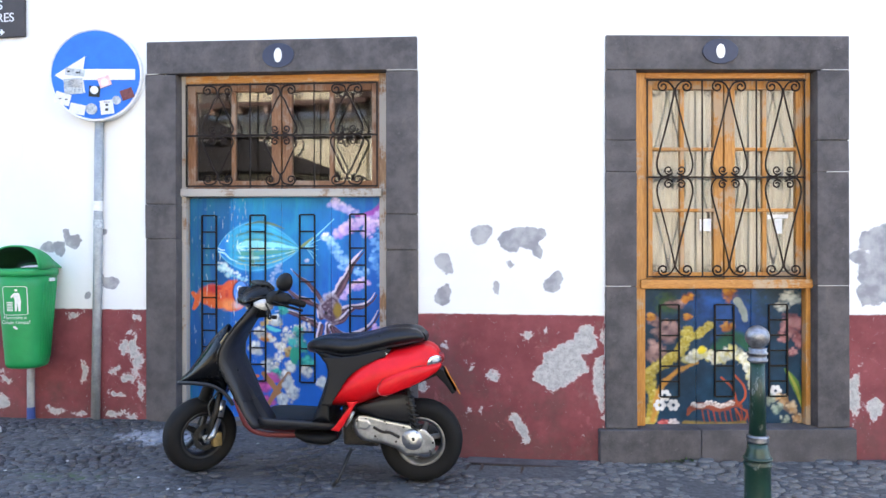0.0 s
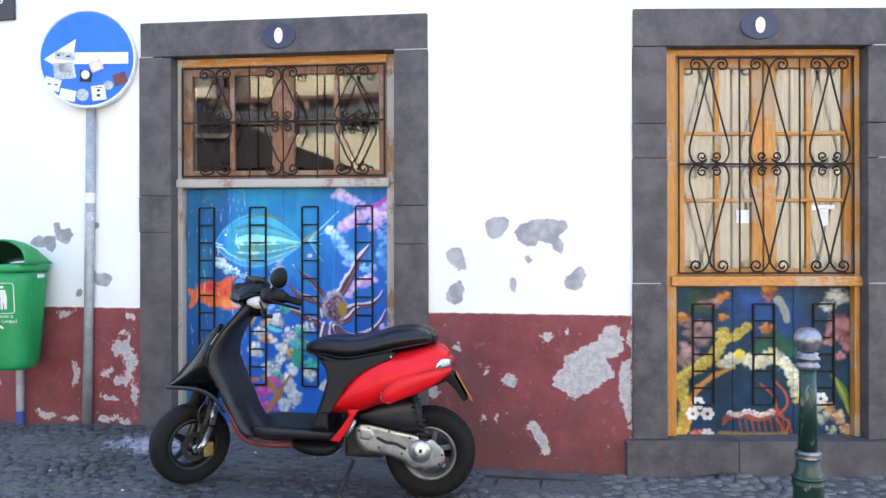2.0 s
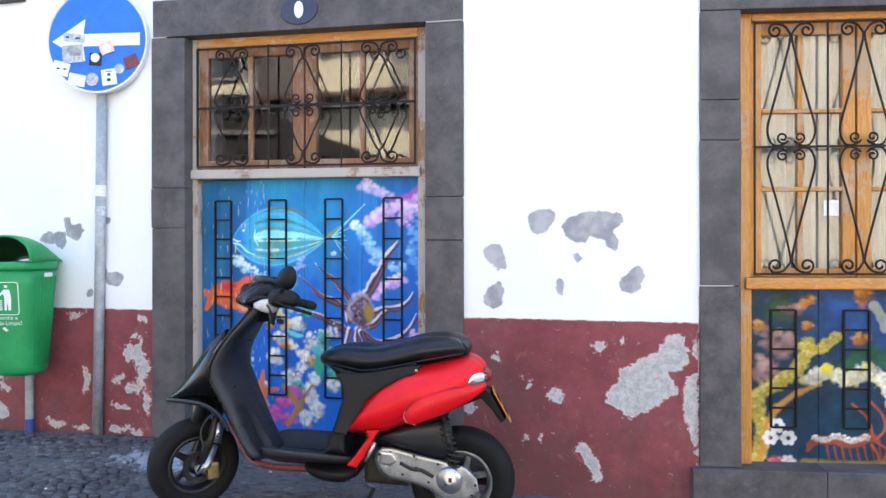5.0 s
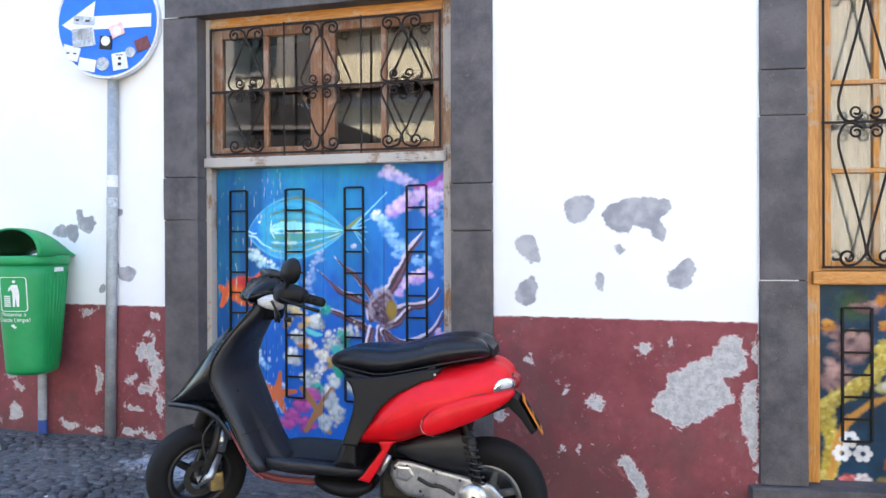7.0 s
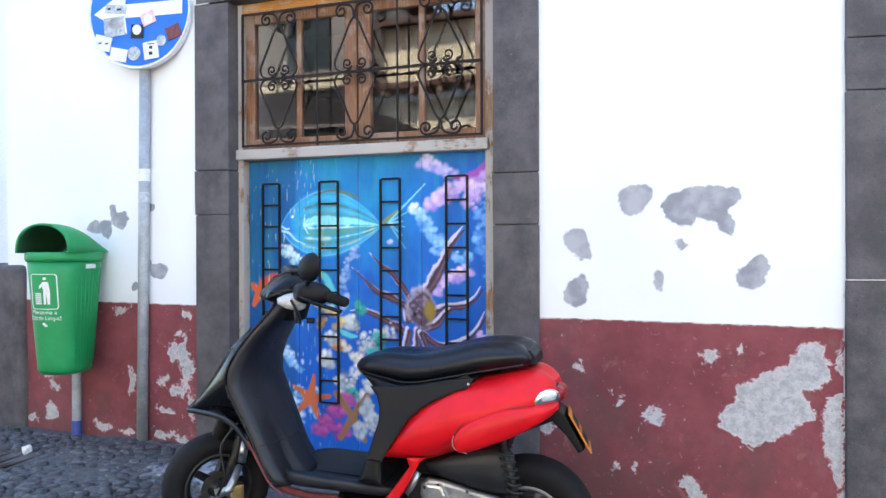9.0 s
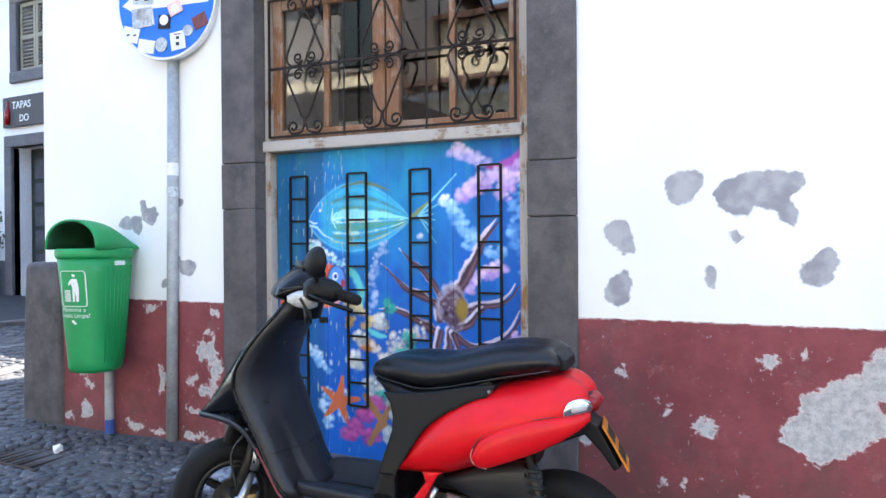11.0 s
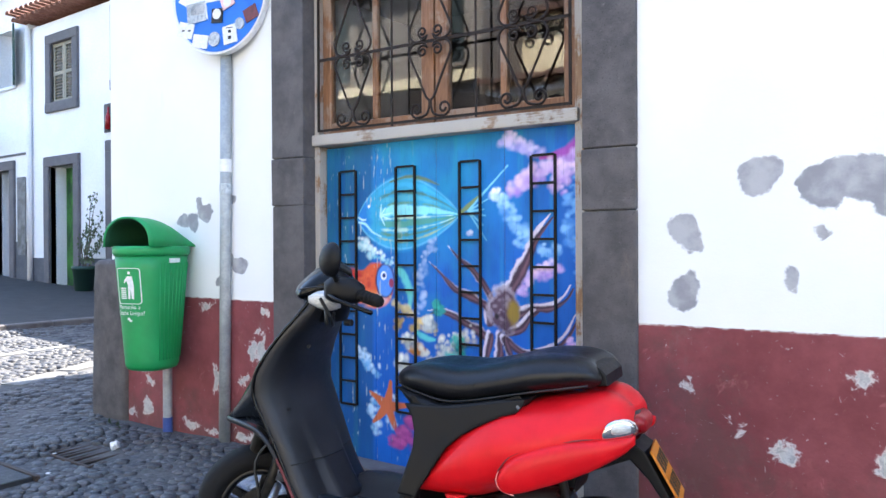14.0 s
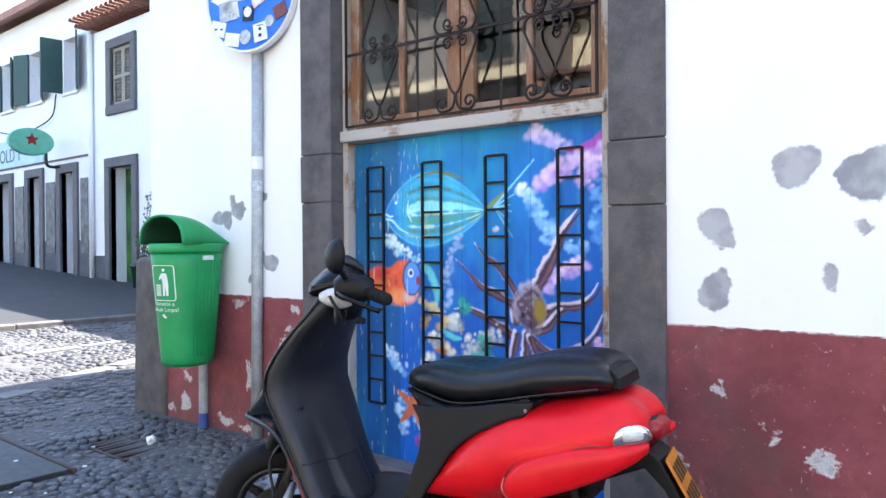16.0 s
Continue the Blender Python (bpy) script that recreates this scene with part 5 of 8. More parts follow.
def wheel(parent, name, x, z, y, r, width, rim_r, steer, mat, spokes):
    m = pose(x, y, z, 0, 0, steer)
    w = part(name, tyre(r, width, rim_r), RUBBER, parent, "black rubber tyre on a cast wheel", smooth=True)
    w.matrix_basis = m
    h = width * 0.36
    rim = lathe(bmesh.new(), [(rim_r + 0.004, -h), (rim_r - 0.004, -h - 0.004), (rim_r - 0.012, -h), (rim_r - 0.024, -h * 0.4), (rim_r - 0.024, h * 0.4), (rim_r - 0.012, h),
                              (rim_r - 0.004, h + 0.004), (rim_r + 0.004, h), (rim_r + 0.004, -h)], 40, (0, 0, 0), "y", False)
    part("rim", rim, mat, w, smooth=True)
    for i in range(spokes):
        a = 2 * math.pi * i / spokes + 0.3
        s = box(bmesh.new(), -0.011, 0.011, -0.009, 0.009, 0.03, rim_r - 0.02, 0.004)
        for v in s.verts:
            v.co.x *= 1.5 - 4.0 * v.co.z
            v.co = Matrix.Rotation(a, 3, "Y") @ v.co
        part("spoke", s, mat, w)
    part("hub", lathe(bmesh.new(), [(0.0, -0.045), (0.036, -0.045), (0.04, -0.03), (0.04, 0.03), (0.036, 0.045), (0.0, 0.045)], 20, (0, 0, 0), "y"), mat, w, smooth=True)
    return w


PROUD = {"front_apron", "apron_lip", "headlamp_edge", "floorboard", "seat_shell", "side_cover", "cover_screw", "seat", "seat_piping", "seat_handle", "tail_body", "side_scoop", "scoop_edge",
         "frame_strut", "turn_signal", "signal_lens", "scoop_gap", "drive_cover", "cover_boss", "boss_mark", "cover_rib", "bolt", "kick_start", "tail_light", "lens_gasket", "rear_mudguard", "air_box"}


def scooter():
    s = thing("scooter", (0, 0, 0), "parked motor scooter, black with red rear panels and a worn seat", "scooter", m=SCOOT)
    G = 0.07

    def P(x, z):
        return x + 0.9, z - G
    # wheels
    x, z = P(-1.500, 0.263)
    wx, wz = fit_view(x, z)
    wheel(s, "front_wheel", wx, wz, 0.0, 0.192, 0.110, 0.120, 45, RIM_DARK, 5)
    fx, fz = x, z
    x, z = P(-0.288, 0.284)
    wx, wz = fit_view(x, z)
    wheel(s, "rear_wheel", wx, wz, 0.015, 0.213, 0.12, 0.125, 0, RIM_MAT, 6)
    rx, rz = x, z
    # fork and brake
    lock = Matrix.Translation((fx, 0, 0)) @ Matrix.Rotation(STEER, 4, "Z") @ Matrix.Translation((-fx, 0, 0))

    def swing(ob):
        ob.data.transform(lock)
        return ob
    for y in (-0.085, 0.045):
        swing(part("fork_leg", tube(bmesh.new(), [(fx + 0.005, y, fz), (fx + 0.06, y, fz + 0.13), (fx + 0.11, y * 0.8, fz + 0.30)], 0.016, 12, [0.02, 0.019, 0.014]), STEEL, s, smooth=True))
    swing(part("fork_boot", tube(bmesh.new(), [(fx + 0.075, -0.09, fz + 0.10), (fx + 0.098, -0.085, fz + 0.185)], 0.02, 12), ALLOY, s, smooth=True))
    part("fork_stem", tube(bmesh.new(), [(fx + 0.03, -0.02, fz + 0.19), (fx + 0.14, 0, fz + 0.46)], 0.03, 12), STEEL, s, smooth=True)
    swing(part("brake_disc", lathe(bmesh.new(), [(0.045, -0.073), (0.070, -0.073), (0.070, -0.069), (0.045, -0.069), (0.045, -0.073)], 32, (fx, 0, fz), "y", False), STEEL, s, smooth=False))
    bm = cube(fx + 0.03, fx + 0.085, -0.105, -0.06, fz - 0.055, fz + 0.02, 0.012, 2)
    swing(part("brake_caliper", bm, BRASS, s))
    swing(part("axle_arm", tube(bmesh.new(), [(fx - 0.02, -0.095, fz - 0.005), (fx + 0.03, -0.1, fz + 0.01), (fx + 0.07, -0.095, fz + 0.09)], 0.016, 10, [0.02, 0.018, 0.013]), ALLOY, s, smooth=True))
    part("brake_hose", tube(bmesh.new(), smoothpath([(fx + 0.07, -0.095, fz), (fx + 0.11, -0.10, fz + 0.07), (fx + 0.09, -0.09, fz + 0.18), (fx + 0.16, -0.05, fz + 0.28)], 5), 0.005, 6), INK, s, smooth=True)
    # front apron with its beak
    sec = []
    for X, lo, hi, h in ((-1.631, 0.528, 0.540, 0.010), (-1.600, 0.529, 0.568, 0.040), (-1.558, 0.531, 0.608, 0.066), (-1.482, 0.527, 0.704, 0.100), (-1.43, 0.512, 0.772, 0.112), (-1.395, 0.488, 0.806, 0.110),
                         (-1.362, 0.475, 0.836, 0.088), (-1.335, 0.52, 0.858, 0.045)):
        a, b = P(X, lo)
        sec.append((a, 0, h, b, hi - G))
    apron = part("front_apron", hull(sec, 2.3, 24), GLOSS, s, "gloss black beaked front apron", smooth=True)
    for sy in (-1, 1):
        lip = [(a + 0.9, sy * w, b - G) for a, b, w in ((-1.628, 0.533, 0.006), (-1.59, 0.532, 0.042), (-1.53, 0.529, 0.075), (-1.46, 0.520, 0.105), (-1.40, 0.492, 0.125), (-1.36, 0.452, 0.135), (-1.335, 0.415, 0.138))]
        part("apron_lip", tube(bmesh.new(), smoothpath(lip, 4), 0.011, 8), SHIELD, apron, "matt black lower lip", smooth=True)
        # amber strip stands in for a reflection on the gloss apron
        part("headlamp_edge", prism(bmesh.new(), [(a + 0.9, b - G) for a, b in ((-1.405, 0.752), (-1.362, 0.806), (-1.352, 0.798), (-1.398, 0.744))], sy * 0.118 - 0.012, sy * 0.118 + 0.012, "y", 0.004, 2), BRASS, apron, "dull amber strip as a reflection put on the apron")
    # inner leg shield: a tall plate, waisted at the top, with a raised spine low down
    rings = []
    for z, xe, h in ((0.285, -0.205, 0.150), (0.315, -0.232, 0.156), (0.36, -0.262, 0.158), (0.42, -0.288, 0.160), (0.49, -0.318, 0.166), (0.56, -0.350, 0.174), (0.62, -0.376, 0.180), (0.68, -0.372, 0.176), (0.74, -0.343, 0.160),
                     (0.80, -0.302, 0.138), (0.855, -0.258, 0.112), (0.895, -0.232, 0.090), (0.912, -0.222, 0.070)):
        n = 28
        ring = []
        spine = max(0.0, min(1.0, (0.50 - z) / 0.12))
        for i in range(n + 1):
            t = -1 + 2 * i / n
            u = max(0.0, min(1.0, (0.44 - abs(t)) / 0.12))
            dome = 0.030 * (1 - abs(t) ** 3) + 0.024 * spine * u * u * (3 - 2 * u)
            ring.append((xe + dome - 0.012 * max(0.0, abs(t) - 0.86) / 0.14, h * t, z))
        for i in range(n + 1):
            t = 1 - 2 * i / n
            ring.append((xe - 0.030 + 0.015 * (1 - t * t), h * t * 0.97, z))
        rings.append(ring)
    shield = part("leg_shield", loft(bmesh.new(), rings), SHIELD, s, "scuffed black inner leg shield, part of its sheen in the colour", smooth=True)
    shield["drawn"] = 0
    for sy in (-1, 1):
        rim = [(p[0][0] - 0.008, sy * abs(p[0][1]), p[0][2]) for p in rings]
        part("shield_lip", tube(bmesh.new(), smoothpath(rim, 3), 0.006, 6), GLOSS, shield, smooth=True)["drawn"] = 0
        part("shield_edge", tube(bmesh.new(), smoothpath([(a, sy * 0.166, b) for a, b in ((-0.326, 0.44), (-0.282, 0.36), (-0.245, 0.30), (-0.200, 0.268))], 4), 0.004, 6), FRAME_RED, shield)["drawn"] = 0
    for a, b, y in ((-0.318, 0.575, -0.115), (-0.270, 0.76, -0.075)):
        part("screw", lathe(bmesh.new(), [(0, -0.004), (0.005, -0.004), (0.006, 0.003), (0, 0.003)], 10, (a + 0.003, y, b), "x"), INK, shield)["drawn"] = 0
    seam = [(p[0], p[1], p[2]) for p in rings[3][1:29]]
    part("shield_seam", tube(bmesh.new(), seam, 0.0022, 5), INK, shield, smooth=True)["drawn"] = 0
    # floor
    sec = [(P(X, 0)[0], 0, h, lo - G, hi - G) for X, lo, hi, h in ((-1.185, 0.315, 0.360, 0.13), (-1.13, 0.304, 0.358, 0.150), (-0.95, 0.306, 0.354, 0.155), (-0.83, 0.308, 0.352, 0.152), (-0.765, 0.314, 0.350, 0.13))]
    part("floorboard", hull(sec, 5, 24), SHIELD, s, "ribbed black floorboard", smooth=True)
    for i in range(7):
        y = -0.13 + 0.043 * i
        a, b = P(-1.08, 0.3605)
        part("mat_rib", cube(a, a + 0.27, y - 0.006, y + 0.006, b - 0.003, b + 0.003, 0.002), RUBBER, s)
    part("frame_tube", tube(bmesh.new(), smoothpath([(a + 0.9, -0.05, b - G) for a, b in ((-1.27, 0.45), (-1.21, 0.33), (-1.10, 0.292), (-0.85, 0.30), (-0.72, 0.30))], 5), 0.014, 8), FRAME_RED, s, "dull red frame tube", smooth=True)
    part("frame_tube", tube(bmesh.new(), smoothpath([(a + 0.9, 0.05, b - G) for a, b in ((-1.27, 0.45), (-1.21, 0.33), (-1.10, 0.292), (-0.85, 0.30), (-0.72, 0.30))], 5), 0.014, 8), FRAME_RED, s, smooth=True)
    part("belly_guard", hull([(P(X, 0)[0], 0, h, lo - G, hi - G) for X, lo, hi, h in ((-0.95, 0.28, 0.32, 0.06), (-0.88, 0.26, 0.325, 0.10), (-0.78, 0.255, 0.325, 0.11), (-0.72, 0.28, 0.32, 0.08))], 3), BLACK, s, smooth=True)
    # seat post shell, its side cover running back under the seat
    pts = [(-0.872, 0.722), (-0.838, 0.690), (-0.813, 0.658), (-0.803, 0.62), (-0.805, 0.585), (-0.831, 0.507), (-0.862, 0.43), (-0.895, 0.352), (-0.80, 0.346), (-0.800, 0.44), (-0.735, 0.565), (-0.65, 0.64), (-0.56, 0.685), (-0.49, 0.708), (-0.47, 0.72), (-0.455, 0.742), (-0.66, 0.705), (-0.73, 0.695), (-0.80, 0.708)]
    bm = prism(bmesh.new(), [(a + 0.9, b - G) for a, b in pts], -0.148, 0.148, "y", 0.030, 4)
    for v in bm.verts:
        v.co.y *= 1 + 0.9 * max(0.0, 0.655 - v.co.z)
    shell = part("seat_shell", bm, BLACK, s, "matt black shell under the seat")
    for sy in (-1, 1):
        pts = [(-0.842, 0.683), (-0.817, 0.650), (-0.808, 0.61), (-0.812, 0.565), (-0.838, 0.495), (-0.862, 0.432), (-0.800, 0.430), (-0.790, 0.452), (-0.752, 0.510), (-0.708, 0.575), (-0.665, 0.613), (-0.621, 0.641), (-0.536, 0.683), (-0.500, 0.694), (-0.478, 0.718), (-0.470, 0.735), (-0.56, 0.722), (-0.66, 0.700), (-0.73, 0.690)]
        bm = prism(bmesh.new(), [(a + 0.9, b - G) for a, b in pts], sy * 0.150 - 0.012, sy * 0.150 + 0.012, "y", 0.008, 2)
        for v in bm.verts:
            v.co.y += sy * 0.215 * max(0.0, 0.655 - v.co.z)
        part("side_cover", bm, BLACK, shell)
        part("cover_screw", lathe(bmesh.new(), [(0, -0.003), (0.005, -0.003), (0.005, 0.003), (0, 0.003)], 8, (P(-0.492, 0)[0], sy * 0.164, 0.712 - G), "y"), CHROME, shell)
    # seat
    sec = [(P(X, 0)[0], 0, h, lo - G, hi - G) for X, lo, hi, h in ((-0.893, 0.738, 0.755, 0.04), (-0.878, 0.722, 0.772, 0.082), (-0.845, 0.713, 0.788, 0.112), (-0.79, 0.704, 0.798, 0.130), (-0.726, 0.694, 0.799, 0.140), (-0.66, 0.699, 0.799, 0.146),
                                                                    (-0.57, 0.718, 0.817, 0.150), (-0.467, 0.742, 0.846, 0.150), (-0.38, 0.760, 0.854, 0.138), (-0.32, 0.773, 0.850, 0.118), (-0.294, 0.780, 0.836, 0.102), (-0.280, 0.788, 0.815, 0.08))]
    seat = part("seat", hull(sec, 3.4, 32, 0.22), VINYL, s, "black vinyl seat with worn piping", smooth=True)
    for sy in (-1, 1):
        part("seat_piping", tube(bmesh.new(), smoothpath([(a + 0.9, sy * w, b - G) for a, b, w in ((-0.880, 0.734, 0.080), (-0.84, 0.722, 0.114), (-0.79, 0.713, 0.131), (-0.726, 0.703, 0.141), (-0.66, 0.708, 0.147), (-0.57, 0.727, 0.151), (-0.467, 0.751, 0.151), (-0.38, 0.769, 0.147), (-0.31, 0.783, 0.13))], 5), 0.0028, 6), INK, seat, smooth=True)
    part("seat_handle", prism(bmesh.new(), [(a + 0.9, b - G) for a, b in ((-0.306, 0.780), (-0.264, 0.786), (-0.268, 0.812), (-0.284, 0.828), (-0.306, 0.835))], -0.07, 0.07, "y", 0.007, 3), BLACK, s, "black grab handle behind the seat")
    # solid black block painting in the darkness of the grab hollow
    part("handle_recess", cube(P(-0.272, 0)[0], P(-0.262, 0)[0], -0.048, 0.048, 0.795 - G, 0.812 - G, 0.002), INK, s)
    # red tail
    sec = [(P(X, 0)[0], 0.0, h, lo - G, hi - G) for X, lo, hi, h in ((-0.796, 0.444, 0.475, 0.172), (-0.775, 0.444, 0.52, 0.190), (-0.735, 0.444, 0.585, 0.200), (-0.69, 0.446, 0.635, 0.207), (-0.62, 0.457, 0.690, 0.213), (-0.54, 0.488, 0.725, 0.216),
                                                                       (-0.46, 0.518, 0.738, 0.210), (-0.37, 0.556, 0.757, 0.186), (-0.29, 0.594, 0.774, 0.150), (-0.245, 0.622, 0.768, 0.122), (-0.218, 0.652, 0.752, 0.098), (-0.203, 0.678, 0.738, 0.070))]
    tail = part("tail_body", hull(sec, 3.6, 36, 0.30), RED, s, "red rear body panel, slightly pinker on upward faces", smooth=True)
    for sy in (-1, 1):
        sec = [(P(X, 0)[0], sy * y, h, lo - G, hi - G) for X, lo, hi, h, y in ((-0.545, 0.506, 0.534, 0.016, 0.205), (-0.528, 0.492, 0.562, 0.022, 0.208), (-0.49, 0.497, 0.594, 0.026, 0.205), (-0.43, 0.520, 0.622, 0.028, 0.193), (-0.36, 0.550, 0.644, 0.028, 0.173),
                                                                              (-0.29, 0.586, 0.657, 0.026, 0.140), (-0.23, 0.625, 0.668, 0.020, 0.116), (-0.198, 0.655, 0.676, 0.012, 0.095))]
        part("side_scoop", hull(sec, 2.3, 20), RED, tail, smooth=True)
        part("scoop_edge", tube(bmesh.new(), smoothpath([(a + 0.9, sy * y, b - G) for a, b, y in ((-0.500, 0.491, 0.212), (-0.535, 0.498, 0.216), (-0.550, 0.520, 0.216), (-0.542, 0.550, 0.215))], 5), 0.0016, 6), PINK_WEAR, tail, "pale worn edge", smooth=True)
        # dull red strip that draws in the crease's shadow above the scoop
        part("scoop_gap", tube(bmesh.new(), smoothpath([(a + 0.9, sy * y, b - G) for a, b, y in ((-0.545, 0.545, 0.2150), (-0.515, 0.583, 0.2135), (-0.47, 0.608, 0.2090), (-0.41, 0.630, 0.1955), (-0.34, 0.649, 0.1730), (-0.28, 0.660, 0.1420))], 5), 0.0022, 6, None), FRAME_RED, tail, "thin dark strip as the shadow line above the side scoop", smooth=True)
        part("frame_strut", prism(bmesh.new(), [(a + 0.9, b - G) for a, b in ((-0.712, 0.455), (-0.700, 0.425), (-0.769, 0.335), (-0.795, 0.304), (-0.752, 0.298), (-0.722, 0.34), (-0.691, 0.396), (-0.662, 0.445), (-0.64, 0.462))], sy * 0.172 - 0.018, sy * 0.172 + 0.018, "y", 0.010, 2), RED, s, "red lower body strut")
        back = 0.030 if sy > 0 else 0.0              # the wall-side one is set forward to stay hidden from the camera
        sec = [(P(X - back, 0)[0], sy * y, h, lo - G, hi - G) for X, lo, hi, h, y in ((-0.276, 0.658, 0.676, 0.008, 0.136), (-0.264, 0.656, 0.698, 0.014, 0.130), (-0.240, 0.661, 0.711, 0.016, 0.118), (-0.215, 0.669, 0.714, 0.016, 0.102), (-0.198, 0.680, 0.707, 0.012, 0.088), (-0.191, 0.688, 0.698, 0.006, 0.080))]
        sig = part("turn_signal", hull(sec, 3.2, 16), CHROME, s, "chromed rear turn signal", smooth=True)
        sec = [(X - back + 0.9, sy * y, h, lo - G, hi - G) for X, lo, hi, h, y in ((-0.252, 0.672, 0.696, 0.010, 0.132), (-0.238, 0.672, 0.703, 0.012, 0.124), (-0.215, 0.678, 0.705, 0.012, 0.108), (-0.202, 0.685, 0.700, 0.008, 0.096))]
        part("signal_lens", hull(sec, 3, 14), CLEAR, sig, "clear ribbed lens", smooth=True)
    lamp = part("tail_light", hull([(P(X, 0)[0], 0.0, h, lo - G, hi - G) for X, lo, hi, h in ((-0.206, 0.676, 0.724, 0.056), (-0.192, 0.676, 0.724, 0.052), (-0.178, 0.682, 0.718, 0.040), (-0.171, 0.692, 0.708, 0.02))], 2.8), RED_LENS, s, "red tail light lens", smooth=True)
    part("lens_gasket", hull([(P(X, 0)[0], 0.0, h, lo - G, hi - G) for X, lo, hi, h in ((-0.212, 0.672, 0.730, 0.064), (-0.204, 0.672, 0.730, 0.062))], 2.8), INK, lamp, smooth=True)
    # under tail, mudguard and plate
    part("rear_mudguard", prism(bmesh.new(), [(a + 0.9, b - G) for a, b in ((-0.34, 0.58), (-0.25, 0.632), (-0.205, 0.655), (-0.178, 0.637), (-0.150, 0.590), (-0.118, 0.532), (-0.134, 0.520), (-0.172, 0.572), (-0.215, 0.612), (-0.34, 0.555))], -0.05, 0.05, "y", 0.006, 2), BLACK, s)
    # plain filler block added below the tail
    part("under_tail", prism(bmesh.new(), [(a + 0.9, b - G) for a, b in ((-0.70, 0.40), (-0.60, 0.385), (-0.50, 0.40), (-0.42, 0.45), (-0.36, 0.50), (-0.34, 0.58), (-0.50, 0.56), (-0.70, 0.50))], -0.03, 0.11, "y", 0.01, 2), BLACK, s, "plain black filler block under the tail")
    bm = cube(-0.003, 0.003, -0.054, 0.054, -0.070, 0.070, 0.001)
    plate = part("number_plate", bm, PLATE_ORANGE, s, "orange number plate with dark bars")
    x, z = P(-0.146, 0.585)
    plate.matrix_basis = pose(x + 0.018, 0.0, z + 0.010, 0, 0, 8) @ pose(0, 0, 0, 0, -29, 0)
    for zc in (0.03, -0.03):
        for k in range(4):
            part("plate_bar", cube(0.003, 0.0045, -0.045 + 0.0245 * k, -0.045 + 0.0245 * k + 0.014, zc - 0.02, zc + 0.02), INK, plate)
    # engine and drive
    pts = [(-0.659, 0.372), (-0.635, 0.393), (-0.584, 0.391), (-0.501, 0.375), (-0.383, 0.355), (-0.283, 0.332), (-0.240, 0.290), (-0.231, 0.242), (-0.256, 0.213), (-0.316, 0.200), (-0.383, 0.198), (-0.430, 0.231), (-0.501, 0.253), (-0.604, 0.264), (-0.642, 0.290), (-0.663, 0.334)]
    cover = part("drive_cover", prism(bmesh.new(), [(a + 0.9, b - G) for a, b in pts], -0.135, -0.05, "y", 0.016, 3), ALLOY, s, "cast alloy drive cover")
    part("cover_boss", lathe(bmesh.new(), [(0.0, -0.160), (0.030, -0.159), (0.046, -0.153), (0.054, -0.140), (0.058, -0.125), (0.058, -0.10), (0.0, -0.10)], 28, (*P(-0.353, 0.0)[:1], 0, 0.278 - G), "y"), ALLOY, cover, smooth=True)
    part("boss_mark", cube(P(-0.360, 0)[0], P(-0.346, 0)[0], -0.1625, -0.159, 0.268 - G, 0.286 - G), STEEL, cover)
    part("cover_rib", prism(bmesh.new(), [(a + 0.9, b - G) for a, b in ((-0.645, 0.372), (-0.590, 0.372), (-0.572, 0.340), (-0.60, 0.315), (-0.645, 0.322))], -0.15, -0.13, "y", 0.01, 2), ALLOY, cover)
    part("cover_rib", tube(bmesh.new(), smoothpath([(a + 0.9, -0.136, b - G) for a, b in ((-0.56, 0.332), (-0.51, 0.310), (-0.47, 0.308), (-0.42, 0.285))], 4), 0.008, 6), STEEL, cover, smooth=True)
    for a, b in ((-0.648, 0.36), (-0.60, 0.372), (-0.50, 0.364), (-0.40, 0.338), (-0.44, 0.262), (-0.55, 0.285), (-0.262, 0.222), (-0.248, 0.265)):
        part("bolt", lathe(bmesh.new(), [(0.0, -0.142), (0.006, -0.142), (0.006, -0.13), (0.0, -0.13)], 6, (*P(a, 0)[:1], 0, b - G), "y"), STEEL, cover)
    part("engine_block", cube(*(P(-0.69, 0)[0], P(-0.50, 0)[0]), -0.06, 0.12, 0.255 - G, 0.41 - G, 0.02, 2), STEEL, s)
    part("kick_start", tube(bmesh.new(), [(a + 0.9, -0.15, b - G) for a, b in ((-0.672, 0.410), (-0.695, 0.36), (-0.715, 0.33))], 0.011, 8, [0.014, 0.012, 0.009]), ALLOY, s, "alloy kick-start lever", smooth=True)
    part("muffler", lathe(bmesh.new(), [(0.02, -0.16), (0.05, -0.14), (0.055, 0.14), (0.03, 0.16)], 20, (P(-0.32, 0)[0], 0.15, 0.27 - G), "x"), STEEL, s, smooth=True)
    sec = [(P(X, 0)[0], -0.085, h, lo - G, hi - G) for X, lo, hi, h in ((-0.645, 0.418, 0.445, 0.03), (-0.59, 0.400, 0.462, 0.045), (-0.50, 0.378, 0.495, 0.05), (-0.42, 0.362, 0.515, 0.05), (-0.362, 0.362, 0.520, 0.046), (-0.338, 0.385, 0.49, 0.03))]
    part("air_box", hull(sec, 3.4, 20), SHIELD, s, "black air filter box", smooth=True)
    sh = part("shock_absorber", tube(bmesh.new(), [(P(-0.348, 0)[0], -0.125, 0.575 - G), (P(-0.298, 0)[0], -0.125, 0.355 - G)], 0.012, 10), STEEL, s, smooth=True)
    coil = []
    for i in range(90):
        t = i / 89
        a = t * 2 * math.pi * 8
        c = Vector((-0.342, -0.125, 0.555)).lerp(Vector((-0.302, -0.125, 0.375)), t)
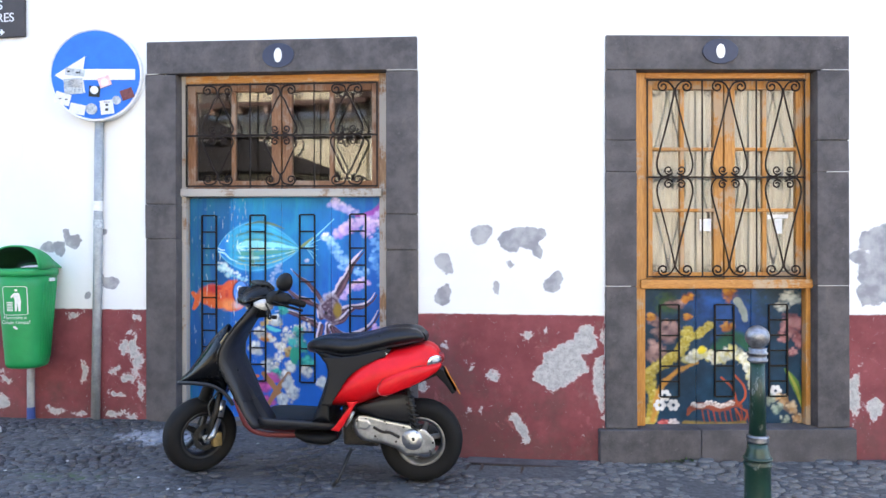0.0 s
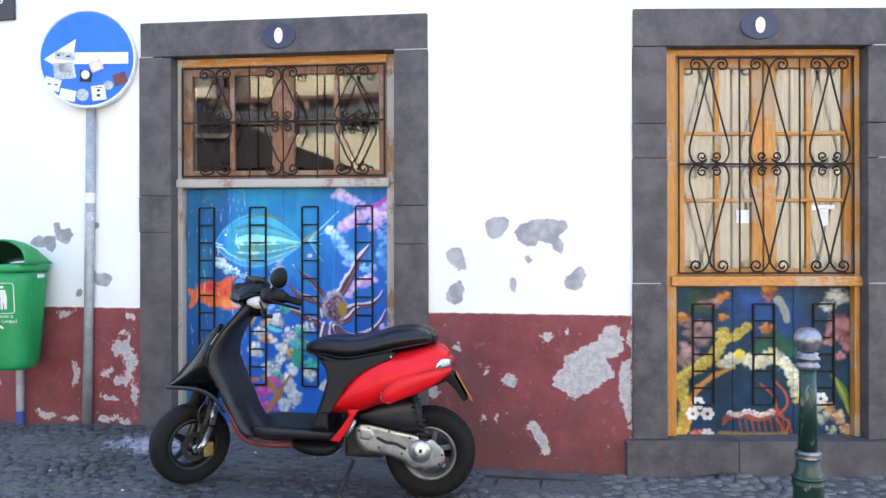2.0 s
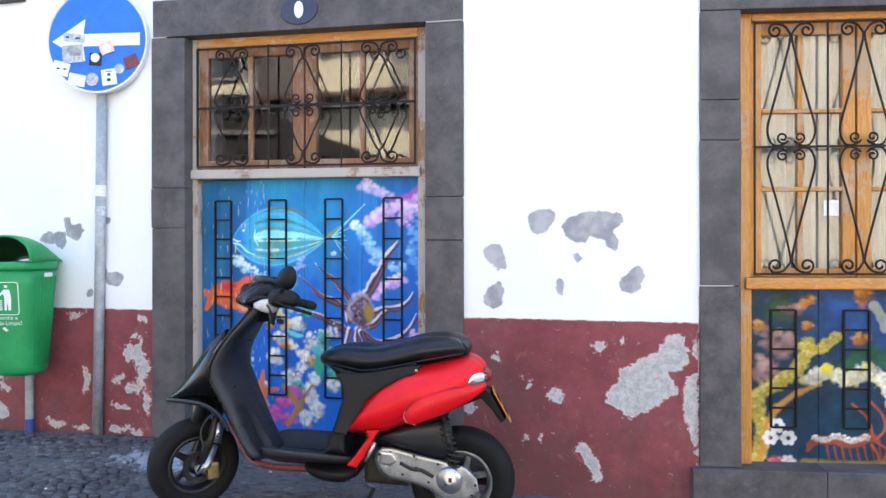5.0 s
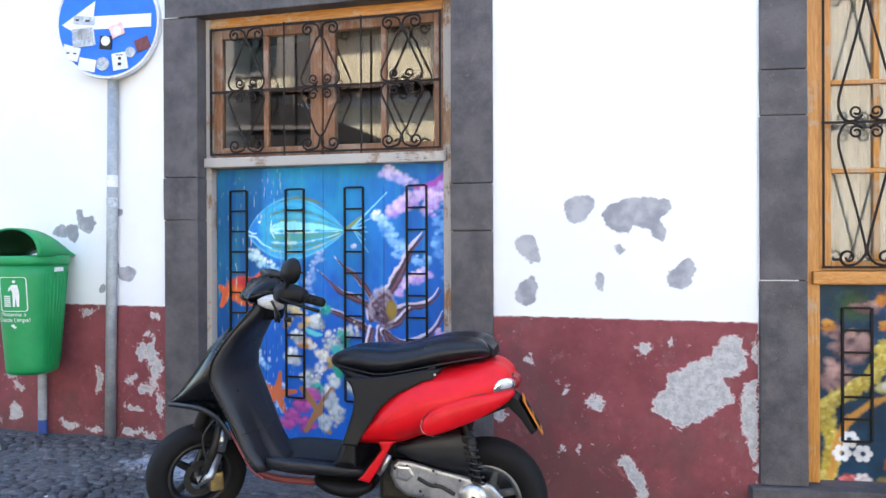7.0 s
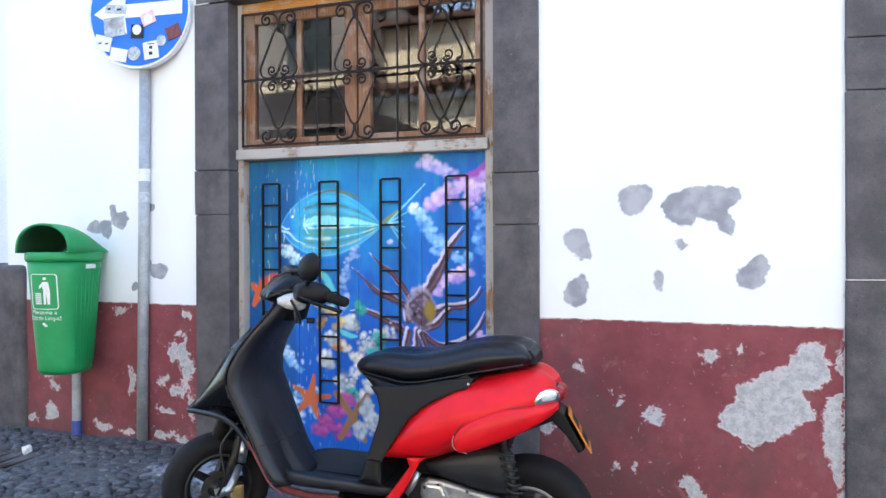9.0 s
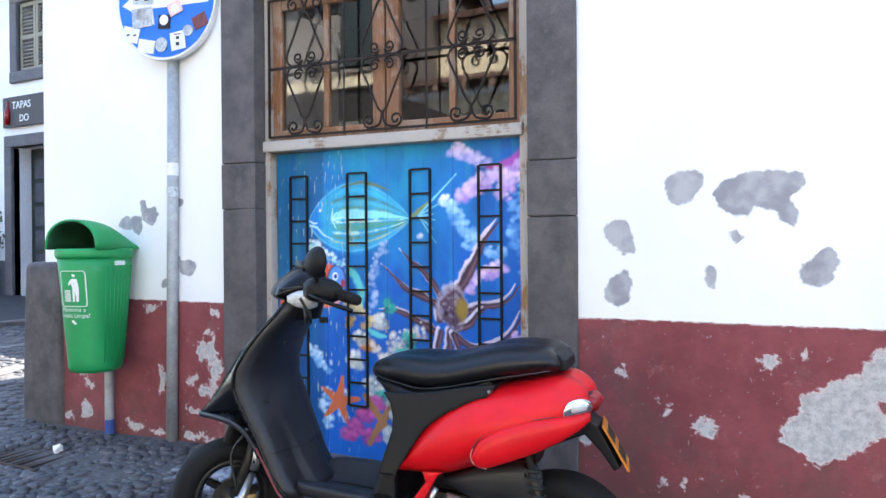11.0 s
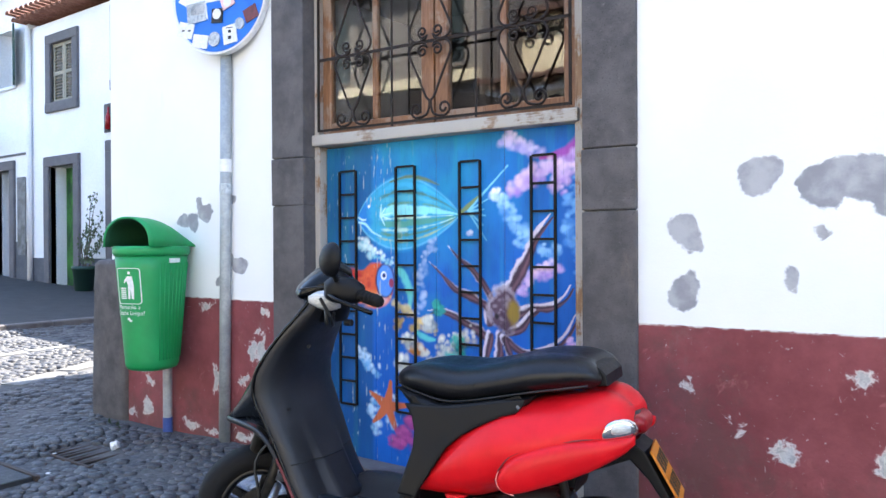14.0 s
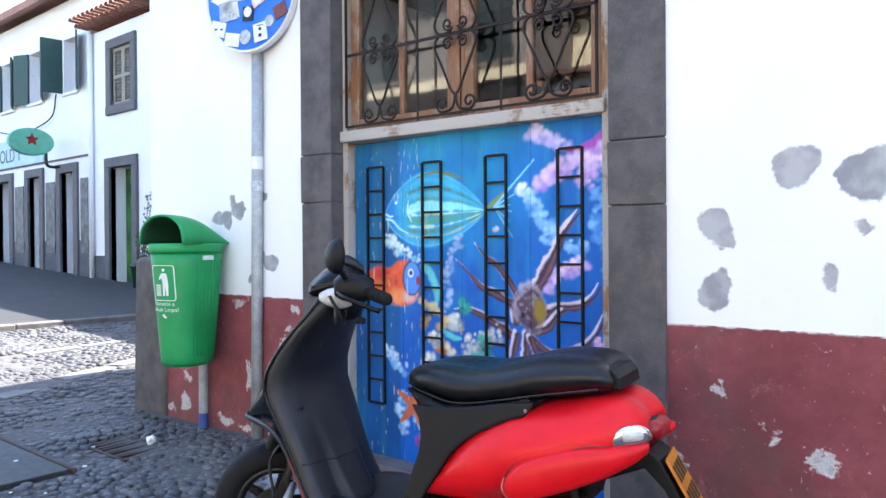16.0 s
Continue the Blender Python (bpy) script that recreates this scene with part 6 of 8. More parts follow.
        coil.append((c.x + 0.9 + 0.022 * math.cos(a), c.y + 0.022 * math.sin(a), c.z - G))
    part("spring", tube(bmesh.new(), coil, 0.0045, 6), INK, sh, smooth=True)
    part("stand", tube(bmesh.new(), [(P(-0.64, 0)[0], -0.08, 0.25 - G), (P(-0.70, 0)[0], -0.13, 0.11 - G), (P(-0.725, 0)[0], -0.15, 0.077 - G)], 0.009, 8), INK, s, "black side stand", smooth=True)
    # handlebar, turned with the wheel
    px = -0.25
    turn = Matrix.Translation((px, 0, 0)) @ Matrix.Rotation(STEER, 4, "Z")

    def steer(ob):
        ob.data.transform(turn)
        return ob

    def span(rows):
        return [(X, y, h, lo - G, hi - G) for X, y, h, lo, hi in rows]
    steer(part("handlebar_cowl", hull(span(((-0.108, 0, 0.055, 0.978, 0.994), (-0.098, 0, 0.072, 0.970, 1.012), (-0.06, 0, 0.090, 0.962, 1.046), (-0.02, 0, 0.098, 0.958, 1.070),
                                            (0.01, 0, 0.098, 0.958, 1.076), (0.04, 0, 0.085, 0.966, 1.064), (0.07, 0, 0.055, 0.984, 1.035))), 2.3, 28), GLOSS, s, "gloss black handlebar cowl", smooth=True))
    steer(part("cowl_seam", tube(bmesh.new(), smoothpath([(-0.098, -0.066, 1.005 - G), (-0.04, -0.104, 1.012 - G), (0.03, -0.110, 1.008 - G)], 5), 0.003, 6), INK, s, smooth=True))
    steer(part("steering_neck", lathe(bmesh.new(), [(0.05, 0.90 - G), (0.062, 0.94 - G), (0.075, 0.965 - G), (0.06, 0.985 - G)], 20), BLACK, s, smooth=True))
    steer(part("dashboard", hull(span(((-0.02, 0, 0.06, 1.06, 1.09), (0.02, 0, 0.07, 1.05, 1.088), (0.06, 0, 0.06, 1.03, 1.06))), 3), INK, s, smooth=True))
    for sy in (-1, 1):
        steer(part("front_signal", hull(span(((-0.078, sy * 0.090, 0.010, 0.966, 0.985), (-0.050, sy * 0.108, 0.024, 0.950, 1.000), (-0.014, sy * 0.116, 0.026, 0.942, 1.002), (0.016, sy * 0.110, 0.010, 0.948, 0.985))), 3), CLEAR, s, "clear front turn signal", smooth=True))
        steer(part("switch_box", hull(span(((-0.035, sy * 0.17, 0.03, 0.985, 1.03), (-0.01, sy * 0.175, 0.045, 0.972, 1.045), (0.045, sy * 0.185, 0.045, 0.968, 1.04), (0.075, sy * 0.195, 0.03, 0.98, 1.02))), 3.4), BLACK, s, smooth=True))
        a, b = Vector((0.03, sy * 0.18, 1.005 - G)), Vector((0.107, sy * 0.293, 0.979 - G))
        g = steer(part("grip", tube(bmesh.new(), [a, a.lerp(b, 0.3), a.lerp(b, 0.95), b], 0.016, 16, [0.015, 0.016, 0.017, 0.013]), RUBBER, s, "black rubber handlebar grip", smooth=True))
        for k in range(6):
            c = a.lerp(b, 0.32 + 0.1 * k)
            steer(part("grip_rib", tube(bmesh.new(), [c, c + (b - a).normalized() * 0.005], 0.018, 14), RUBBER, g, smooth=True))
        steer(part("brake_lever", tube(bmesh.new(), smoothpath([(-0.03, sy * 0.19, 1.0 - G), (0.0, sy * 0.25, 0.982 - G), (0.075, sy * 0.325, 0.955 - G)], 5), 0.007, 8), GLOSS, s, smooth=True))
    # one mirror is left, knocked round
    steer(part("mirror_stalk", tube(bmesh.new(), smoothpath([(0.0, -0.18, 1.03 - G), (-0.012, -0.24, 1.05 - G), (-0.028, -0.290, 1.070 - G)], 4), 0.009, 8), INK, s, smooth=True))
    bm = bmesh.new()
    bmesh.ops.create_uvsphere(bm, u_segments=24, v_segments=14, radius=1)
    for v in bm.verts:
        v.co = Vector((v.co.x * (0.026 if v.co.x < 0 else 0.010), v.co.y * 0.052 * (1 + 0.15 * v.co.z), v.co.z * 0.044))
    bm.transform(Matrix.Translation((-0.032, -0.338, 1.100 - G)) @ Matrix.Rotation(radians(23), 4, "Z") @ Matrix.Rotation(radians(-30), 4, "X"))
    steer(part("mirror", bm, BLACK, s, "rounded black mirror housing", smooth=True))
    part("cable", tube(bmesh.new(), smoothpath([(-0.17, -0.15, 0.985 - G), (-0.15, -0.13, 0.93 - G), (-0.165, -0.10, 0.90 - G), (-0.20, -0.05, 0.93 - G)], 5), 0.005, 6), INK, s, smooth=True)
    part("hook", tube(bmesh.new(), [(-0.165, -0.13, 0.955 - G), (-0.16, -0.135, 0.905 - G)], 0.006, 6), INK, s, smooth=True)
    part("key_barrel", lathe(bmesh.new(), [(0, -0.015), (0.01, -0.015), (0.01, 0.01), (0, 0.01)], 12, (P(-1.058, 0)[0], -0.03, 0.90 - G), "x"), STEEL, s)
    # every part is reshaped so its side profile suits the camera's view
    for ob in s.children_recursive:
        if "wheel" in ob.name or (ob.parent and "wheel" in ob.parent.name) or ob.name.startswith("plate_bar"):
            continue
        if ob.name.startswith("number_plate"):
            x, z = fit_view(ob.location.x, ob.location.z)
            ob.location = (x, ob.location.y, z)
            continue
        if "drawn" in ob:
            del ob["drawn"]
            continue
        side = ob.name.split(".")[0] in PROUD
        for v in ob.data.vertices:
            v.co.x, v.co.z = fit_view(v.co.x, v.co.z, v.co.y if side else 0.0)
    return s


scooter()

# ---- road sign ----
GALV = simple("galvanised_steel", (0.27, 0.29, 0.30), (0.40, 0.42, 0.43), 12, 0.5, 0.3, 0.0006)
BLUE = paint("sign_blue", (0.008, 0.15, 0.62), 0.3, dust=0.08, dirt=(0.2, 0.25, 0.4))
STICKER = simple("white_sticker", (0.66, 0.66, 0.66), (0.80, 0.80, 0.80), 60, 0.5)
STICKER_GREY = simple("grey_sticker", (0.24, 0.28, 0.32), (0.60, 0.64, 0.66), 55, 0.5)
STICKER_PINK = simple("pink_sticker", (0.70, 0.40, 0.40), (0.80, 0.62, 0.60), 70, 0.5)
STICKER_MAROON = simple("maroon_sticker", (0.10, 0.02, 0.025), (0.20, 0.05, 0.05), 40, 0.5)

sign = thing("road_sign", (-2.57, 4.555, 0.15), "round blue one-way sign with stickers on a galvanised pole", "road sign")
part("pole", tube(bmesh.new(), [(-2.598, 4.570, 0.02), (-2.580, 4.570, 1.0), (-2.556, 4.570, 2.66)], 0.0285, 20), GALV, sign, smooth=True)
DX, DZ, DY = -2.556, 2.380, 4.520
FACE = Matrix.Translation((DX, DY, DZ)) @ Matrix.Rotation(radians(10), 4, "Z")


def on_sign(name, bm, mat, label="", parent=sign):
    bm.transform(FACE)
    return part(name, bm, mat, parent, label)


back = on_sign("sign_disc", lathe(bmesh.new(), [(0.0, 0.002), (0.285, 0.002), (0.292, -0.006), (0.298, -0.006), (0.300, 0.0), (0.300, 0.028), (0.294, 0.032), (0.288, 0.012), (0.0, 0.012)], 64, (0, 0, 0), "y"), WHITE, "white rimmed metal disc")
on_sign("blue_face", lathe(bmesh.new(), [(0.0, -0.002), (0.284, -0.002), (0.284, 0.001), (0.0, 0.001)], 64, (0, 0, 0), "y"), BLUE)
on_sign("arrow", prism(bmesh.new(), [(-0.262, -0.004), (-0.066, 0.118), (-0.078, 0.036), (0.255, 0.036), (0.255, -0.034), (-0.078, -0.034), (-0.066, -0.118)], -0.005, -0.001), WHITE, "white arrow")
for bits in ((-0.14, -0.075, 0.12, 0.10, 4, STICKER_GREY), (-0.13, 0.015, 0.125, 0.045, -6, STICKER_GREY), (-0.125, -0.06, 0.085, 0.055, -3, STICKER), (0.06, -0.045, 0.078, 0.066, 20, STICKER_PINK),
             (-0.005, -0.108, 0.07, 0.07, -4, INK), (-0.21, -0.155, 0.10, 0.075, -16, STICKER), (-0.115, -0.222, 0.10, 0.066, -12, STICKER), (0.075, -0.21, 0.085, 0.09, 7, STICKER), (0.205, -0.125, 0.08, 0.066, 20, STICKER_MAROON)):
    x, z, w, h, turn, mat = bits
    bm = cube(-w / 2, w / 2, -0.0075, -0.003, -h / 2, h / 2)
    bm.transform(Matrix.Translation((x, 0, z)) @ Matrix.Rotation(radians(-turn), 4, "Y"))
    st = on_sign("sticker", bm, mat, "weathered sticker")
for x, z, r, mat in ((-0.023, -0.222, 0.036, STICKER_GREY), (0.137, -0.165, 0.028, STICKER_GREY), (-0.005, -0.100, 0.026, STICKER), (0.062, -0.05, 0.024, STICKER)):
    on_sign("sticker", prism(bmesh.new(), oval(x, z, r, r, 20), -0.0095, -0.003), mat, "round weathered sticker")
for x, z, w, h in ((0.075, -0.196, 0.018, 0.014), (0.075, -0.226, 0.02, 0.016), (-0.225, -0.155, 0.018, 0.008), (-0.185, -0.16, 0.018, 0.008), (0.075, -0.178, 0.04, 0.004), (-0.17, 0.02, 0.018, 0.012), (-0.11, 0.012, 0.024, 0.01)):
    on_sign("sticker_mark", cube(x - w / 2, x + w / 2, -0.0085, -0.004, z - h / 2, z + h / 2), INK)
for z in (2.22, 2.54):
    part("clamp", lathe(bmesh.new(), [(0.031, -0.02), (0.036, -0.02), (0.036, 0.02), (0.031, 0.02)], 16, (-2.560, 4.570, z)), GALV, sign)
part("pole_sticker", lathe(bmesh.new(), [(0.0290, -0.032), (0.0302, -0.032), (0.0302, 0.032), (0.0290, 0.032)], 20, (-2.5725, 4.570, 1.535)), STICKER, sign)
part("pole_sticker", lathe(bmesh.new(), [(0.0290, -0.026), (0.0302, -0.026), (0.0302, 0.026), (0.0290, 0.026)], 20, (-2.574, 4.570, 1.42)), STICKER_GREY, sign)

# street plate, high on the wall: only the ends of its words come into view
BOARD = paint("dark_board", (0.040, 0.034, 0.036), 0.5, dust=0.3)
plate = thing("street_sign", (-3.4, 4.59, 2.8), "dark tile plate with white serif lettering on the wall", "sign")
part("board", cube(-3.78, -3.118, 4.572, 4.596, 2.672, 3.02, 0.004), BOARD, plate)


def text(name, words, size, m, mat, parent, label="", extrude=0.0015):
    cu = bpy.data.curves.new(name, "FONT")
    cu.body, cu.size, cu.extrude, cu.align_x = words, size, extrude, "LEFT"
    tmp = bpy.data.objects.new(name, cu)
    scene.collection.objects.link(tmp)
    bpy.context.view_layer.update()
    me = bpy.data.meshes.new_from_object(tmp.evaluated_get(bpy.context.evaluated_depsgraph_get()))
    bpy.data.objects.remove(tmp)
    me.transform(m)
    return mesh_part(name, me, mat, parent, label)


UP = Matrix.Rotation(radians(90), 4, "X")
text("letters", "ERES", 0.085, Matrix.Translation((-3.365, 4.570, 2.775)) @ UP, WHITE, plate, "white letters ERES")
text("letters", "S", 0.085, Matrix.Translation((-3.315, 4.570, 2.86)) @ UP, WHITE, plate, "white letter S")
part("arrow_mark", prism(bmesh.new(), [(-3.37, 2.712), (-3.29, 2.712), (-3.29, 2.728), (-3.262, 2.706), (-3.29, 2.684), (-3.29, 2.700), (-3.37, 2.700)], 4.5685, 4.573), WHITE, plate)

# ---- litter bin ----
GREEN = paint("green_plastic", (0.006, 0.27, 0.075), 0.36, dust=0.2, dirt=(0.05, 0.28, 0.12))
GREEN_SHADE = paint("green_inside_shade", (0.006, 0.06, 0.022), 0.6, dust=0.1)
BIN = pose(-2.952, 4.385, 0.0, 0, 0, 13)
litter = thing("litter_bin", (0, 0, 0), "green plastic litter bin with a hooded lid on a post", "litter bin", m=BIN)


def bin_ring(z, w, d, n=40, y0=0.02):
    """Rounded front, flatter back."""
    out = []
    for i in range(n):
        a = 2 * math.pi * i / n
        c, s = math.cos(a), math.sin(a)
        q = 2.5
        k = (abs(c) ** q + abs(s) ** q) ** (-1 / q)
        out.append((0.735 * w * c * k, y0 + d * s * k, z))
    return out


bm = bmesh.new()
rings = [bin_ring(0.506, 0.10, 0.08), bin_ring(0.506, 0.128, 0.10), bin_ring(0.513, 0.146, 0.116), bin_ring(0.530, 0.156, 0.126)]
rings += [bin_ring(z, 0.155 + (z - 0.525) * 0.098, 0.125 + (z - 0.525) * 0.085) for z in np.linspace(0.56, 1.10, 7)]
rings += [bin_ring(1.10, 0.200, 0.163), bin_ring(1.06, 0.196, 0.16), bin_ring(0.60, 0.150, 0.12)]
body = part("body", loft(bm, rings), GREEN, litter, smooth=True)
bm = bmesh.new()
loft(bm, [bin_ring(1.085, 0.214, 0.178), bin_ring(1.10, 0.222, 0.186), bin_ring(1.125, 0.222, 0.186), bin_ring(1.135, 0.214, 0.178), bin_ring(1.135, 0.198, 0.16), bin_ring(1.085, 0.198, 0.16)])
part("rim", bm, GREEN, litter, smooth=True)
# hood, open to the front: arches from front to back
bm = bmesh.new()
rings = []
for t in np.linspace(0, 1, 12):
    y = -0.150 + 0.345 * t
    h = 0.150 * (1 - (max(0, t - 0.15) / 0.85) ** 2.4 * 0.85)
    w = 0.159 * (0.86 + 0.14 * math.sin(math.pi * min(1, t + 0.25)))
    outer = [(-w * math.cos(math.pi * i / 18), y, 1.13 + h * math.sin(math.pi * i / 18) ** 0.75) for i in range(19)]
    inner = [(w * 0.95 * math.cos(math.pi * i / 18), y, 1.13 + (h * 0.94) * math.sin(math.pi * i / 18) ** 0.75) for i in range(19)]
    rings.append(outer + inner)
hood = part("hood", loft(bm, rings), GREEN, litter, "green hooded lid with a dark opening", smooth=True)
# added inner skin, coloured dark green for the shade inside the hood
bm = bmesh.new()
rings = []
for t in np.linspace(0.015, 0.93, 10):
    y = -0.150 + 0.345 * t
    h = 0.150 * (1 - (max(0, t - 0.15) / 0.85) ** 2.4 * 0.85) * 0.925
    w = 0.159 * (0.86 + 0.14 * math.sin(math.pi * min(1, t + 0.25))) * 0.94
    rings.append([(-w * math.cos(math.pi * i / 18), y, 1.13 + h * math.sin(math.pi * i / 18) ** 0.75) for i in range(19)])
loft(bm, rings, closed=False)
bmesh.ops.solidify(bm, geom=bm.faces[:], thickness=0.002)
part("hood_lining", bm, GREEN_SHADE, hood, "darker green inner skin, the hood's shade put in its colour", smooth=True)
# flat black disc across the bin just below its rim
part("liner", loft(bmesh.new(), [bin_ring(1.02, 0.186, 0.15), bin_ring(1.025, 0.186, 0.15)]), INK, litter)
for i in range(9):
    a = radians(-62 + i * 11) if i < 9 else 0
    for sgn in (1,):
        ang = radians(-28 + 9 * i)
        lo, hi = bin_ring(0.56, 0.1595, 0.129, 400), bin_ring(1.05, 0.2075, 0.1708, 400)
        k = int(((ang) % (2 * math.pi)) / (2 * math.pi) * 400)
        part("rib", tube(bmesh.new(), [lo[k], hi[k]], 0.003, 6), GREEN, litter, smooth=True)
# pictogram panel and words, wrapped on the front
front = Matrix.Translation((-0.005, -0.1635, 0)) @ Matrix.Rotation(radians(-4.8), 4, "X")


def bin_y(x, z):
    """The body's front surface."""
    w, d = 0.155 + (z - 0.525) * 0.098, 0.125 + (z - 0.525) * 0.085
    k = max(0.0, 1 - abs(x / (0.735 * w)) ** 2.5) ** (1 / 2.5)
    return 0.02 - d * k


def stick(name, bm, mat, label=""):
    """Wrap flat artwork drawn in x, z round the bin's front."""
    bmesh.ops.triangulate(bm, faces=bm.faces[:])
    for v in bm.verts:
        v.co.y = bin_y(v.co.x, v.co.z) - 0.0012 + v.co.y
    return part(name, bm, mat, litter, label)


bm = bmesh.new()
path = []
for cx, cz, a0 in ((0.058, 1.010, 0), (-0.058, 1.010, 90), (-0.058, 0.862, 180), (0.058, 0.862, 270)):
    path += [(cx + 0.014 * math.cos(radians(a0 + k)), cz + 0.014 * math.sin(radians(a0 + k))) for k in range(0, 91, 18)]
n = len(path)
for i in range(n):
    (a, b), (c, d) = path[i], path[(i + 1) % n]
    for k in range(4):
        p, q = k / 4, (k + 1) / 4
        tube(bm, [(a + (c - a) * p, 0, b + (d - b) * p), (a + (c - a) * q, 0, b + (d - b) * q)], 0.0022, 4)
stick("panel_outline", bm, WHITE, "white outline of a pictogram panel")
bm = bmesh.new()
for i in range(6):
    z = 0.872 + i * 0.010
    prism(bm, [(-0.048, z), (-0.012, z), (-0.011, z + 0.006), (-0.049, z + 0.006)], -0.0006, 0)
prism(bm, [(0.004, 0.995), (0.020, 0.995), (0.020, 1.008), (0.004, 1.008)], -0.0006, 0)
prism(bm, [(-0.020, 0.965), (0.0, 0.985), (0.030, 0.985), (0.038, 0.935), (0.034, 0.872), (0.022, 0.872), (0.016, 0.925), (0.012, 0.872), (0.0, 0.872), (0.002, 0.940), (-0.004, 0.962), (-0.022, 0.950)], -0.0006, 0)
stick("pictogram", bm, WHITE, "white litter pictogram in plain shapes")


def bin_words(words, x, z, size):
    cu = bpy.data.curves.new("words", "FONT")
    cu.body, cu.size, cu.align_x = words, size, "CENTER"
    tmp = bpy.data.objects.new("words", cu)
    scene.collection.objects.link(tmp)
    bpy.context.view_layer.update()
    me = bpy.data.meshes.new_from_object(tmp.evaluated_get(bpy.context.evaluated_depsgraph_get()))
    bpy.data.objects.remove(tmp)
    bm = bmesh.new()
    bm.from_mesh(me)
    bpy.data.meshes.remove(me)
    for v in bm.verts:
        v.co = Vector((x + v.co.x, -0.0006, z + v.co.y))
    return stick("words", bm, WHITE, "white printed words " + words)


bin_words("Mantenha a", -0.005, 0.822, 0.030)
bin_words("Cidade Limpa!", -0.005, 0.792, 0.030)
bm = bmesh.new()
prism(bm, oval(-0.006, 0.772, 0.010, 0.007, 12), -0.0006, 0)
prism(bm, oval(0.004, 0.763, 0.010, 0.006, 12), -0.0006, 0)
stick("emblem", bm, WHITE, "small plain white emblem")
w = part("bin_label", cube(0.146, 0.1568, -0.02, 0.05, 1.050, 1.072), STICKER, litter, "small white label under the rim")
post = part("post", tube(bmesh.new(), [(0, 0, 0), (0, 0, 0.01)], 0.03, 8), GALV, litter)
post.data.clear_geometry()
bm = tube(bmesh.new(), [(-0.066, 0.195, 0.02), (-0.066, 0.195, 1.12)], 0.024, 16)
bm.to_mesh(post.data)
bm.free()
part("post_foot", tube(bmesh.new(), [(-0.066, 0.195, 0.03), (-0.066, 0.195, 0.21)], 0.0255, 16), paint("blue_paint", (0.03, 0.07, 0.26), 0.5), litter, "chipped blue paint on the post")
for z in (0.62, 1.03):
    part("bracket", cube(-0.11, -0.01, 0.14, 0.20, z - 0.02, z + 0.02, 0.004), GALV, litter)

# ---- bollard ----
BOTTLE = chipped_paint("bottle_green", (0.004, 0.022, 0.014), (0.13, 0.15, 0.14), 0.59)
SILVER = simple("worn_silver", (0.14, 0.14, 0.155), (0.34, 0.34, 0.36), 30, 0.40, 0.85, 0.0006)
bol = thing("bollard", (1.28, 3.70, -0.02), "slim dark green cast iron bollard with a silver ball top", "bollard")
C = (1.280, 3.70, -0.03)
Z0 = 0.855
part("ball", lathe(bmesh.new(), [(0.0, 0.052)] + [(0.052 * math.cos(a), 0.052 * math.sin(a)) for a in np.linspace(1.4, -1.15, 14)], 28, (C[0], C[1], Z0)), SILVER, bol, smooth=True)
part("neck", lathe(bmesh.new(), [(0.02, -0.047), (0.040, -0.050), (0.036, -0.062), (0.044, -0.068), (0.044, -0.076), (0.037, -0.080), (0.038, -0.094), (0.044, -0.098), (0.044, -0.106), (0.036, -0.112), (0.03, -0.116)], 28, (C[0], C[1], Z0)), SILVER, bol, "worn silver collar", smooth=True)
part("shaft", lathe(bmesh.new(), [(0.030, -0.112), (0.032, -0.25), (0.037, -0.44), (0.035, -0.44)], 28, (C[0], C[1], Z0)), BOTTLE, bol, smooth=True)
part("ring", lathe(bmesh.new(), [(0.038, -0.435), (0.047, -0.440), (0.049, -0.447), (0.045, -0.454), (0.048, -0.460), (0.047, -0.466), (0.042, -0.472)], 28, (C[0], C[1], Z0)), SILVER, bol, smooth=True)
part("base", lathe(bmesh.new(), [(0.042, -0.470), (0.046, -0.50), (0.056, -0.535), (0.060, -0.542), (0.054, -0.552), (0.060, -0.560), (0.060, -0.572), (0.055, -0.585), (0.056, -0.70), (0.062, -0.76), (0.072, -0.80), (0.074, -0.90), (0.02, -0.92)], 28, (C[0], C[1], Z0)), BOTTLE, bol, smooth=True)
part("ring", lathe(bmesh.new(), [(0.057, -0.533), (0.063, -0.538), (0.063, -0.544), (0.056, -0.549)], 28, (C[0], C[1], Z0)), BOTTLE, bol, smooth=True)

# ---- things on the ground ----
GRATE = simple("rusty_iron", (0.030, 0.022, 0.018), (0.075, 0.05, 0.04), 30, 0.7, 0.4, 0.001)
d = thing("drain_cover", (0.2, 4.5, 0.0), "low concrete drain box with rusty iron bars at the wall foot", "drain")
part("drain_lid", rough_block(-0.14, 0.50, 4.465, 4.592, -0.08, 0.010, 3), STONE, d)
part("drain_edge", cube(-0.13, 0.49, 4.440, 4.458, -0.05, 0.014, 0.003), GRATE, d)
for x in (-0.12, -0.04, 0.19, 0.41, 0.48):
    part("drain_bar", cube(x - 0.009, x + 0.009, 4.25, 4.440, -0.05, 0.012, 0.003), GRATE, d)
part("drain_bed", cube(-0.11, 0.47, 4.25, 4.438, -0.06, 0.003), STONE, d)
d = thing("drain_grate", (-3.1, 4.13, 0.09), "rusted iron gully grate set in the cobbles", "drain")
for i in range(9):
    x = -3.30 + 0.048 * i
    part("grate_bar", cube(x, x + 0.020, 4.03, 4.23, 0.075, 0.106 + 0.004 * math.sin(3.0 * i), 0.003), GRATE, d)
for y in (4.02, 4.23):
    part("grate_rail", cube(-3.31, -2.88, y, y + 0.016, 0.075, 0.107, 0.003), GRATE, d)
